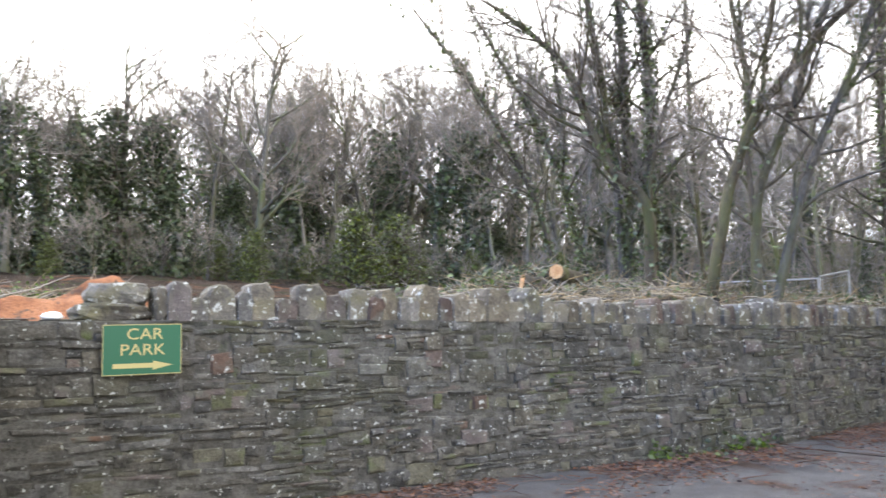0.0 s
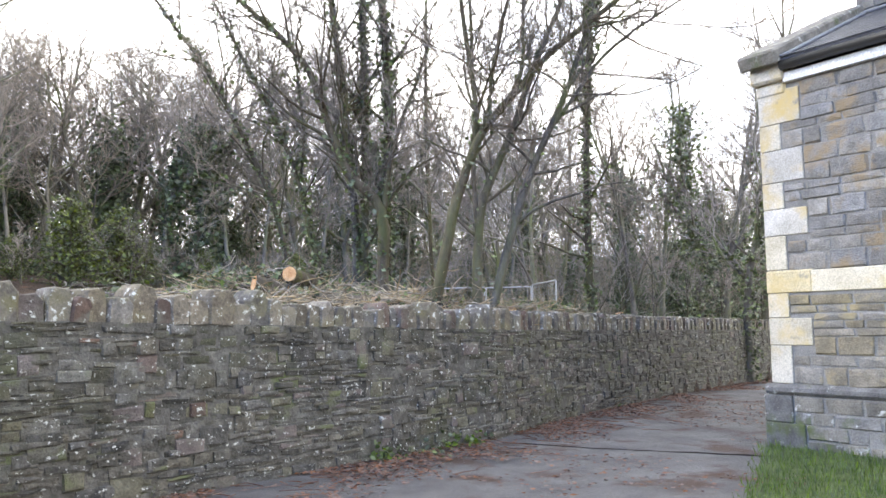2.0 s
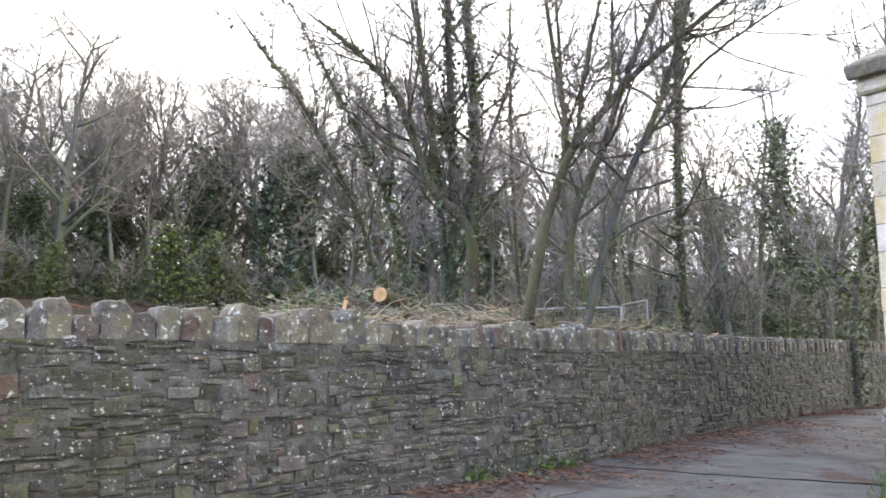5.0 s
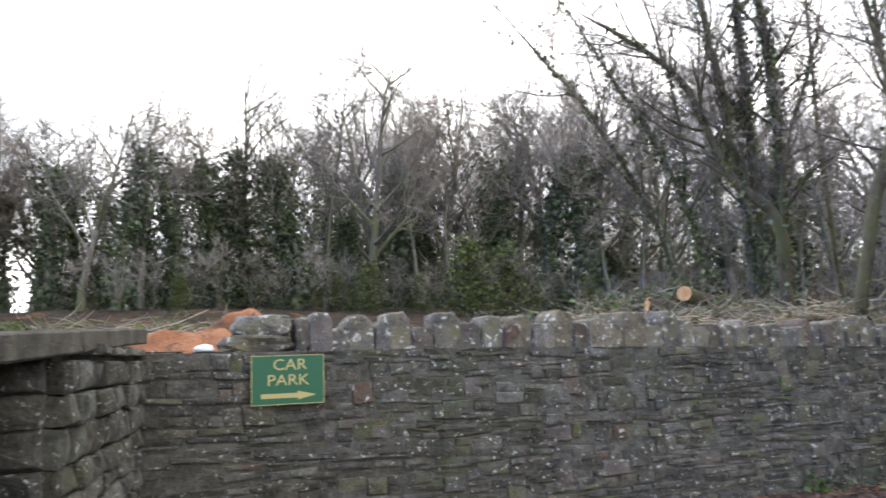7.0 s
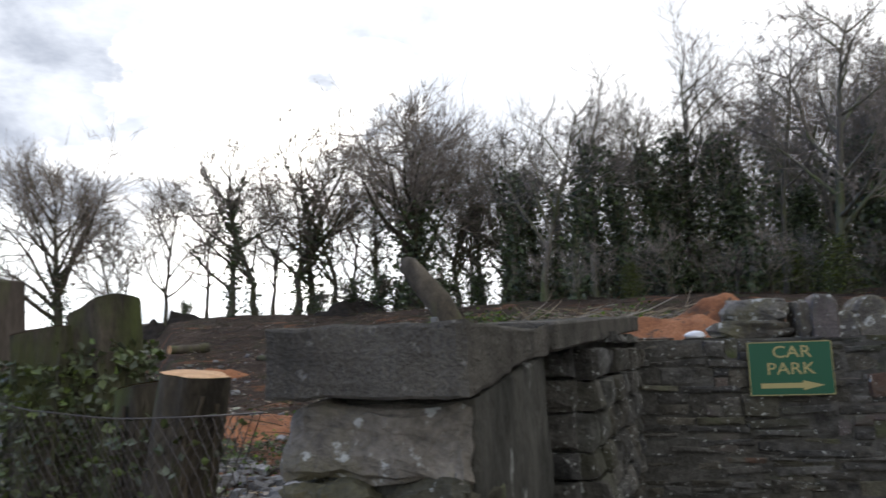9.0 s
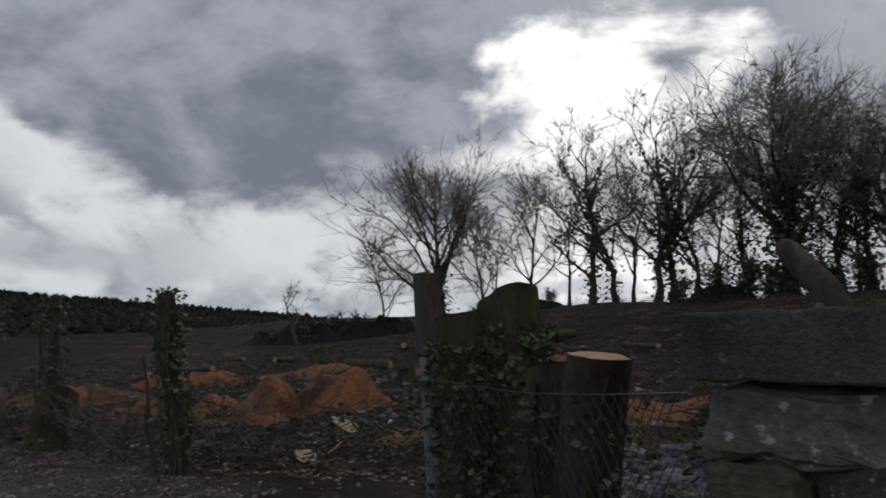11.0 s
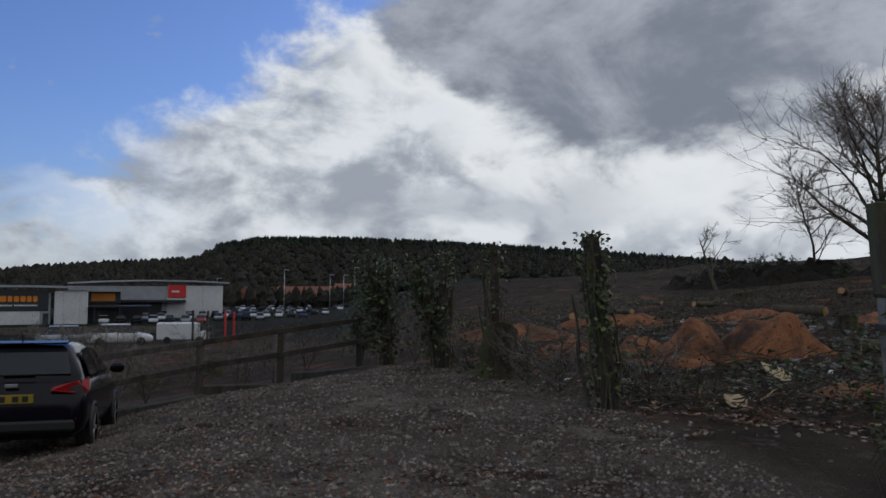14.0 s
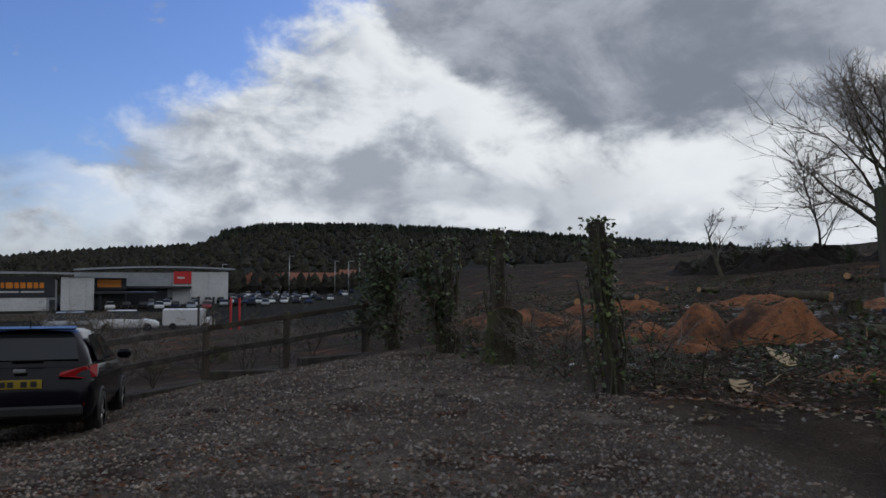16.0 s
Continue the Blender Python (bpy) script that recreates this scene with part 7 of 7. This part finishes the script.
def wheel(parent, x, y, r=0.31, w=0.20):
    t = new("wheel")
    t.parent = parent
    t.matrix_basis = Matrix.Translation((x, y, r))
    prof = [(-w / 2, r * 0.66), (-w / 2, r * 0.93), (-w / 2 + 0.03, r), (w / 2 - 0.03, r), (w / 2, r * 0.93), (w / 2, r * 0.66)]
    n, v, f = 28, [], []
    for i in range(n):
        a = 6.28318 * i / n
        v += [(q * math.cos(a), p, q * math.sin(a)) for p, q in prof]
    k = len(prof)
    for i in range(n):
        for j in range(k - 1):
            i2 = (i + 1) % n
            f.append((i * k + j, i * k + j + 1, i2 * k + j + 1, i2 * k + j))
    piece("tyre", mesh_of("tyre", v, f, M_TYRE, smooth=True), t)
    bm = bmesh.new()
    s = 1 if y > 0 else -1
    for i in range(5):
        a = 6.28318 * i / 5
        box(bm, 0.03, s * w * 0.40 - 0.012, -0.028, r * 0.64, s * w * 0.40 + 0.012, 0.028, 0.006, Matrix.Rotation(a, 4, "Y"))
    c = bmesh.ops.create_cone(bm, cap_ends=True, segments=24, radius1=r * 0.67, radius2=r * 0.67, depth=0.02)["verts"]
    bmesh.ops.transform(bm, matrix=Matrix.Translation((0, s * w * 0.28, 0)) @ Matrix.Rotation(radians(90), 4, "X"), verts=c)
    part("rim", bm, M_RIM, t, "grey alloy rim")


def quad_panel(name, pts, mat, parent, thick=0.006, label=""):
    bm = bmesh.new()
    f = bm.faces.new([bm.verts.new(p) for p in pts])
    bm.normal_update()
    n = f.normal.copy()
    e = bmesh.ops.extrude_face_region(bm, geom=[f])
    bmesh.ops.translate(bm, vec=n * thick, verts=[g for g in e["geom"] if isinstance(g, bmesh.types.BMVert)])
    return part(name, bm, mat, parent, label)


def hatchback():
    h = Vector((-0.916, -0.401, 0))
    rw = Vector((-10.42, -6.28, 0))                     # ground under the rear wheel nearest to the posts
    c = rw + h * 1.27 + Vector((0.401, -0.916, 0)) * 0.76
    z = height(c.x, c.y)
    za, zb = height(*(c - h * 1.27).xy), height(*(c + h * 1.27).xy)
    m = Matrix.Translation((c.x, c.y, (za + zb) / 2 - 0.01)) @ Matrix.Rotation(math.atan2(h.y, h.x), 4, "Z") @ Matrix.Rotation(-math.atan2(zb - za, 2.5), 4, "Y")
    car = thing("hatchback_car", "dark parked hatchback car with yellow rear plate", "car", m)
    body = [(-2.02, 0.70, 0.36, 0.60), (-1.99, 0.80, 0.30, 0.70), (-1.93, 0.845, 0.27, 0.93), (-1.80, 0.862, 0.26, 1.00), (-1.3, 0.868, 0.25, 1.0), (-0.4, 0.868, 0.24, 0.985), (0.5, 0.866, 0.24, 0.975), (1.05, 0.862, 0.24, 0.965),
            (1.4, 0.85, 0.24, 0.92), (1.75, 0.82, 0.25, 0.84), (1.93, 0.74, 0.27, 0.74), (2.02, 0.60, 0.34, 0.60)]
    ring_loft([car_ring(*q) for q in body], M_CARPAINT, "body", car)

    def hring(x, w0, w1, z0, z1):
        return [(x, w0, z0), (x, w0 * 0.97 + w1 * 0.03, z0 + 0.02), (x, (w0 + w1) / 2 + 0.015, (z0 + z1) / 2), (x, w1, z1 - 0.05), (x, w1 * 0.86, z1), (x, 0, z1 + 0.025), (x, -w1 * 0.86, z1), (x, -w1, z1 - 0.05), (x, -(w0 + w1) / 2 - 0.015, (z0 + z1) / 2), (x, -w0 * 0.97 - w1 * 0.03, z0 + 0.02), (x, -w0, z0), (x, 0, z0)]
    ring_loft([hring(-1.90, 0.79, 0.74, 0.94, 1.02), hring(-1.76, 0.80, 0.66, 0.95, 1.22), hring(-1.60, 0.80, 0.58, 0.95, 1.42), hring(-1.2, 0.80, 0.585, 0.95, 1.455), hring(-0.5, 0.80, 0.59, 0.95, 1.46), hring(0.1, 0.79, 0.58, 0.95, 1.43),
               hring(0.55, 0.78, 0.64, 0.95, 1.24), hring(1.0, 0.77, 0.72, 0.94, 1.0)], M_CARPAINT, "cabin", car)
    quad_panel("rear_window", [(-1.905, -0.66, 1.06), (-1.66, -0.56, 1.385), (-1.66, 0.56, 1.385), (-1.905, 0.66, 1.06)], M_CARGLASS, car, 0.012)
    quad_panel("spoiler", [(-1.74, -0.58, 1.44), (-1.55, -0.58, 1.47), (-1.55, 0.58, 1.47), (-1.74, 0.58, 1.44)], M_CARPAINT, car, 0.02)
    for s in (1, -1):
        o = [(-1.45, s * 0.828, 1.03), (-1.30, s * 0.678, 1.36), (-0.75, s * 0.668, 1.39), (-0.72, s * 0.828, 1.02)]
        quad_panel("side_window", o if s < 0 else o[::-1], M_CARGLASS, car, 0.008)
        o = [(-0.62, s * 0.828, 1.02), (-0.66, s * 0.668, 1.39), (0.05, s * 0.660, 1.36), (0.62, s * 0.815, 1.01)]
        quad_panel("side_window", o if s < 0 else o[::-1], M_CARGLASS, car, 0.008)
        o = [(-1.78, s * 0.862, 0.99), (-1.84, s * 0.866, 0.83), (-1.955, s * 0.70, 0.82), (-1.985, s * 0.44, 0.855), (-1.965, s * 0.46, 0.90), (-1.90, s * 0.72, 0.965)]
        quad_panel("tail_lamp", o if s > 0 else o[::-1], M_TAIL, car, 0.03, "red tail lamp")
        part("reflector", boxes((-2.005, s * 0.66 - 0.1, 0.48, -1.95, s * 0.66 + 0.1, 0.53), bevel=0.01), M_TAIL, car, "red rear reflector")
        part("mirror", boxes((0.42, s * 0.96 - 0.10, 0.98, 0.56, s * 0.96 + 0.10, 1.12), bevel=0.04), M_CARPAINT, car)
        part("door_handle", boxes((-0.62, s * 0.872 - 0.012, 0.86, -0.44, s * 0.872 + 0.012, 0.89), bevel=0.008), M_CARPAINT, car)
        for x in (-1.27, 1.22):
            arch = Tubes()
            arch.add([(x + 0.35 * math.cos(a), s * 0.862, 0.31 + 0.35 * math.sin(a)) for a in np.linspace(-0.15, math.pi + 0.15, 12)], [0.022] * 12, 6)
            piece("wheel_arch", arch.mesh("wheel_arch", M_DARK), car)
            wheel(car, x, s * 0.79)
    part("rear_bumper", boxes((-2.05, -0.74, 0.36, -1.96, 0.74, 0.50), bevel=0.03), M_DARK, car, "black lower bumper")
    part("number_plate", boxes((-2.018, -0.26, 0.715, -1.985, 0.26, 0.825), bevel=0.004), M_PLATE, car, "yellow number plate")
    for y in (-0.17, -0.06, 0.09, 0.18):
        part("plate_bar", boxes((-2.024, y - 0.035, 0.735, -2.0185, y + 0.035, 0.805)), M_DARK, car)
    part("badge", boxes((-1.985, -0.075, 0.905, -1.955, 0.075, 0.955), bevel=0.01), M_RIM, car, "small oval badge")
    part("wiper", boxes((-1.95, -0.25, 1.055, -1.92, 0.12, 1.075), bevel=0.005), M_DARK, car)
    t = Tubes()
    t.add([(-1.42, 0, 1.47), (-1.50, 0, 1.55), (-1.58, 0, 1.62)], [0.012, 0.007, 0.005], 6)
    piece("aerial", t.mesh("aerial", M_DARK), car)


hatchback()


# ---- the valley: shops, parked cars, lamps, houses ----
def far_car(mat, name, label):
    car = thing(name, label, "car", None, "cars parked in the valley")
    ring_loft([car_ring(*q) for q in ((-2.1, 0.7, 0.35, 0.65), (-2.0, 0.84, 0.28, 0.92), (-0.5, 0.87, 0.25, 0.95), (1.1, 0.86, 0.25, 0.9), (1.9, 0.8, 0.26, 0.75), (2.1, 0.62, 0.35, 0.6))], mat, "body", car)
    bm = bmesh.new()
    vs = box(bm, -1.85, -0.78, 0.9, 1.0, 0.78, 1.46, 0.05)
    for v in vs:
        if v.co.z > 1.2:
            v.co.x *= 0.66
            v.co.y *= 0.82
    part("glasshouse", bm, M_CARGLASS, car)
    part("roof", boxes((-1.25, -0.62, 1.455, 0.62, 0.62, 1.50), bevel=0.03), mat, car)
    for x in (-1.3, 1.3):
        for y in (-0.78, 0.78):
            bm = bmesh.new()
            bmesh.ops.create_cone(bm, cap_ends=True, segments=12, radius1=0.31, radius2=0.31, depth=0.2)
            bmesh.ops.transform(bm, matrix=Matrix.Translation((x, y, 0.31)) @ Matrix.Rotation(radians(90), 4, "X"), verts=bm.verts)
            part("wheel", bm, M_TYRE, car)
    return car


def valley_cars():
    r = random.Random(6)
    kinds = [(M_CARWHITE, "white_car", "white car parked in the valley"), (M_CARSILVER, "silver_car", "silver car parked in the valley"), (M_CARPAINT, "black_car", "black car parked in the valley"), (M_CARRED, "red_car", "red car parked in the valley"), (M_CARBLUE, "blue_car", "blue car parked in the valley")]
    made = []
    for k in kinds:
        made.append(far_car(*k))
    first = [True] * 5
    for row, (d, a0, a1) in enumerate(((150, 113.0, 119.5), (163, 109.0, 119.0), (178, 106.0, 116.0), (196, 104.5, 113.5), (215, 103.5, 112.0), (236, 102.5, 111.0))):
        az = a0
        while az < a1:
            az += math.degrees(2.75 / d)
            if r.random() < 0.22:
                continue
            k = r.choices(range(5), (5, 4, 4, 1, 2))[0]
            x, y = polar(az, d + r.uniform(-0.5, 0.5), LOT)
            m = Matrix.Translation((x, y, height(x, y))) @ Matrix.Rotation(radians(az + 90 + (180 if r.random() < 0.5 else 0)) + r.uniform(-0.05, 0.05), 4, "Z")
            if first[k]:
                made[k].matrix_basis, first[k] = m, False
            else:
                copy_thing(made[k], m)
    for az, d in ((122.5, 62), (119.3, 58)):              # two cars below the fence
        x, y = polar(az, d, LOT)
        copy_thing(made[1 if az > 120 else 0], Matrix.Translation((x, y, height(x, y))) @ Matrix.Rotation(radians(az), 4, "Z"))
    x, y = polar(115.2, 84, LOT)
    van = thing("white_van", "white van parked below the fence", "van", Matrix.Translation((x, y, height(x, y))) @ Matrix.Rotation(radians(115), 4, "Z"))
    part("body", boxes((-2.6, -0.95, 0.35, 1.6, 0.95, 2.1), (1.61, -0.93, 0.35, 2.5, 0.93, 1.2), bevel=0.12), M_CARWHITE, van)
    part("windscreen", boxes((1.5, -0.8, 1.3, 1.75, 0.8, 1.9), bevel=0.05), M_CARGLASS, van)
    for a in (-1.6, 1.5):
        for b in (-0.85, 0.85):
            bm = bmesh.new()
            bmesh.ops.create_cone(bm, cap_ends=True, segments=14, radius1=0.35, radius2=0.35, depth=0.24)
            bmesh.ops.transform(bm, matrix=Matrix.Translation((a, b, 0.35)) @ Matrix.Rotation(radians(90), 4, "X"), verts=bm.verts)
            part("wheel", bm, M_TYRE, van)


valley_cars()


def shops():
    """Two retail sheds, built in a frame that looks at the lot: x to the right, y away, z up."""
    def frame_at(az, d):
        x, y = polar(az, d, LOT)
        return Matrix.Translation((x, y, -5.0)) @ Matrix.Rotation(radians(az), 4, "Z")

    def curved_roof(name, x0, x1, y0, y1, z0, rise, parent, mat=M_SHOPROOF):
        v, f, n = [], [], 14
        for i in range(n + 1):
            t = i / n
            z = z0 + rise * math.sin(math.pi * (0.18 + 0.55 * t))
            x = x0 + (x1 - x0) * t
            v += [(x, y0, z), (x, y1, z), (x, y1, z - 0.35), (x, y0, z - 0.35)]
        for i in range(n):
            for j in range(4):
                f.append((i * 4 + j, i * 4 + (j + 1) % 4, i * 4 + 4 + (j + 1) % 4, i * 4 + 4 + j))
        f += [(3, 2, 1, 0), tuple(4 * n + j for j in range(4))]
        piece(name, mesh_of(name, v, f, mat), parent)

    a = thing("retail_shed", "grey retail shed with dark fascia and orange letters", "shop", frame_at(123.4, 150))
    part("wall", boxes((-32, 0.05, 0, -0.6, 24, 5.6)), M_SHOPGREY, a)
    part("fascia", boxes((-32, -0.25, 2.55, -0.9, 0.0, 6.1), bevel=0.05), M_SHOPDARK, a, "dark fascia panel")
    part("lower_wall", boxes((-32, -0.12, 0.2, -2.2, 0.0, 2.45), bevel=0.03), M_SHOPWHITE, a)
    part("corner_panel", boxes((0.0, -0.35, -0.2, 5.3, 20, 6.0), bevel=0.05), M_SHOPWHITE, a, "white corner panel")
    for x in (0.0, 2.6):
        part("panel_joint", boxes((x + 1.35, -0.38, 0.0, x + 1.40, -0.36, 5.9)), M_SHOPGREY, a)
    part("service_door", boxes((-1.75, -0.2, 0.0, -0.85, -0.05, 2.1), bevel=0.02), M_SHOPDARK, a)
    x = -11.0
    for w in (0.9, 1.0, 0.7, 1.3, 0.9, 1.0, 1.0, 0.9, 0.9):
        part("letter_bar", boxes((x, -0.34, 4.1, x + w - 0.2, -0.26, 5.1), bevel=0.12), M_ORANGE, a)
        x += w
    part("strapline_bar", boxes((-10.8, -0.32, 3.35, -6.4, -0.26, 3.6)), M_SHOPWHITE, a)
    part("strapline_bar", boxes((-6.1, -0.32, 3.35, -2.6, -0.26, 3.6)), M_SHOPWHITE, a)
    curved_roof("roof", -33, 11.5, -1.2, 24, 5.2, 1.75, a)
    part("entrance_fascia", boxes((5.4, 2.5, 3.8, 10.8, 3.0, 5.9), bevel=0.05), M_SHOPDARK, a)
    part("entrance_sign", boxes((5.9, 2.4, 4.2, 9.9, 2.48, 5.6), bevel=0.05), M_ORANGE, a, "orange sign panel")
    part("entrance_wall", boxes((5.4, 3.1, 0, 10.6, 20, 5.6)), M_SHOPDARK, a)
    part("canopy", boxes((5.4, -1.5, 3.1, 15.8, 2.4, 3.45), bevel=0.05), M_SHOPDARK, a)
    for x in (6.2, 10.4, 15.2):
        part("canopy_post", boxes((x, -1.3, 0, x + 0.2, -1.1, 3.08)), M_SHOPDARK, a)
    b = thing("retail_shed", "pale retail shed with curved metal roof and red sign", "shop", frame_at(116.2, 178))
    part("wall", boxes((-20, 0.05, 0, -0.5, 30, 7.0)), M_SHOPGREY, b)
    part("side_wall", boxes((-0.45, -0.2, 0, 11.2, 30, 7.2), bevel=0.05), M_SHOPWHITE, b)
    for x in (3.0, 6.9):
        part("panel_joint", boxes((x, -0.24, 0.0, x + 0.08, -0.21, 7.1)), M_SHOPGREY, b)
    part("red_sign", boxes((-0.3, -0.5, 4.6, 3.4, -0.22, 7.3), bevel=0.05), M_RED, b, "red square sign")
    part("sign_bar", boxes((0.5, -0.56, 5.7, 2.0, -0.51, 6.1)), M_SHOPWHITE, b)
    part("canopy", boxes((-14, -3.0, 3.6, 3.4, 0.0, 4.1), bevel=0.05), M_SHOPDARK, b)
    part("shopfront", boxes((-13, -0.15, 0, -1.5, 0.0, 3.5)), M_SHOPDARK, b)
    curved_roof("roof", -20, 12.6, -1.0, 30, 6.9, 1.5, b)
    c = thing("low_wall", "long pale concrete retaining wall below the shops", "wall", frame_at(121.5, 118))
    part("wall", boxes((-26, 0, -1.0, 10.5, 0.4, 1.1), bevel=0.03), M_CONCRETE, c)
    for k, (az, d, w) in enumerate(((107.2, 300, 16), (111.0, 290, 9), (105.2, 320, 12), (109.2, 330, 20), (103.4, 330, 14), (113.2, 300, 10))):
        x, y = polar(az, d, LOT)
        hs = thing("brick_house", "red brick house with a tiled gable roof in the valley", "house", Matrix.Translation((x, y, height(x, y) - 0.3)) @ Matrix.Rotation(radians(az + (90 if k % 2 else 0)), 4, "Z"), "houses in the valley")
        part("wall", boxes((-w / 2, -3.5, 0, w / 2, 3.5, 5.0)), M_BRICK, hs)
        bm = bmesh.new()
        p = [bm.verts.new(q) for q in ((-w / 2 - 0.3, -3.9, 4.9), (-w / 2 - 0.3, 3.9, 4.9), (-w / 2 - 0.3, 0, 7.8), (w / 2 + 0.3, -3.9, 4.9), (w / 2 + 0.3, 3.9, 4.9), (w / 2 + 0.3, 0, 7.8))]
        for q in ((0, 1, 2), (3, 5, 4), (0, 2, 5, 3), (1, 4, 5, 2), (0, 3, 4, 1)):
            bm.faces.new([p[i] for i in q])
        part("roof", bm, M_BRICK, hs)
        for i in range(int(w // 4)):
            for z in (1.0, 3.2):
                part("window", boxes((-w / 2 + 1.2 + i * 4, -3.56, z, -w / 2 + 2.6 + i * 4, -3.48, z + 1.2)), M_SHOPWHITE, hs)
    for az, d, h in ((108.3, 190, 11), (105.0, 210, 10), (103.2, 220, 11), (113.0, 205, 9), (101.6, 200, 10), (104.0, 190, 9)):
        x, y = polar(az, d, LOT)
        lp = thing("street_lamp", "tall grey lamp column in the valley", "lamp", Matrix.Translation((x, y, height(x, y))), "lamp columns in the valley")
        t = Tubes()
        t.add([(0, 0, -0.2), (0, 0, h * 0.5), (0, 0, h)], [0.11, 0.09, 0.06], 6, True)
        piece("column", t.mesh("column", M_GALV), lp)
        part("lantern", boxes((-0.1, -0.1, h, 1.2, 0.1, h + 0.14), bevel=0.03, m=Matrix.Rotation(radians(az), 4, "Z")), M_GALV, lp)
    for az, d in ((113.6, 58), (112.4, 60), (114.6, 57), (111.8, 60)):
        x, y = polar(az, d, LOT)
        part_post = new("marker_post", mesh_of("marker_post", *box_data(0.12, 0.12, 2.4), M_RED if az in (112.4, 111.8) else M_DARK))
        part_post.matrix_basis = Matrix.Translation((x, y, height(x, y)))
        tagged(part_post, "thin upright post on the waste ground", "post", "posts on the waste ground")


def box_data(sx, sy, sz):
    v = [(x * sx / 2, y * sy / 2, z) for z in (-0.1, sz) for x, y in ((-1, -1), (1, -1), (1, 1), (-1, 1))]
    return v, [(3, 2, 1, 0), (4, 5, 6, 7), (0, 1, 5, 4), (1, 2, 6, 5), (2, 3, 7, 6), (3, 0, 4, 7)]


shops()


def far_woods():
    """Conifers along the hilltop and hedges over the valley, too far to count."""
    r = np.random.default_rng(2)

    def cones(name, n, place, hh, ww, mat, label):
        v, f = [], []
        for _ in range(n):
            az, d = place(r)
            x, y = polar(az, d)
            z, h, w = height(x, y), r.uniform(*hh), r.uniform(*ww)
            o = len(v)
            k = 6
            for t, s in ((0.0, 0.75), (0.35, 1.0), (0.72, 0.55)):
                for j in range(k):
                    a = 6.283 * j / k + t * 3
                    q = w * s * r.uniform(0.7, 1.2)
                    v.append((x + q * math.cos(a), y + q * math.sin(a), z + h * (t + r.uniform(-0.05, 0.05))))
            v.append((x + r.normal(0, 0.1) * w, y, z + h))
            for i in range(2):
                for j in range(k):
                    f.append((o + i * k + j, o + i * k + (j + 1) % k, o + (i + 1) * k + (j + 1) % k, o + (i + 1) * k + j))
            f += [(o + 2 * k + j, o + 2 * k + (j + 1) % k, o + 3 * k) for j in range(k)]
        tagged(new(name, mesh_of(name, v, f, mat)), label, "trees", kind="stuff")

    cones("conifer_wood", 4200, lambda q: (q.uniform(74, 113.2), 1500 - 420 * q.random() ** 1.6), (9, 17), (3.0, 5.5), M_CONIFER, "dark conifer plantation along the hilltop")
    cones("hillside_wood", 4500, lambda q: (q.uniform(76, 132), 480 + 850 * q.random() ** 0.8), (4, 9), (2.0, 4.2), M_HEDGE, "dark bare woods and hedges on the far hillside")
    cones("valley_trees", 1500, lambda q: (q.uniform(98, 130), q.uniform(270, 480)), (3, 8), (1.4, 3.0), M_HEDGE, "bare trees and hedges across the valley")
    cones("far_trees", 420, lambda q: (q.uniform(113, 132), q.uniform(1250, 1420)), (6, 15), (5, 9), M_HEDGE, "row of far trees on the skyline")


far_woods()
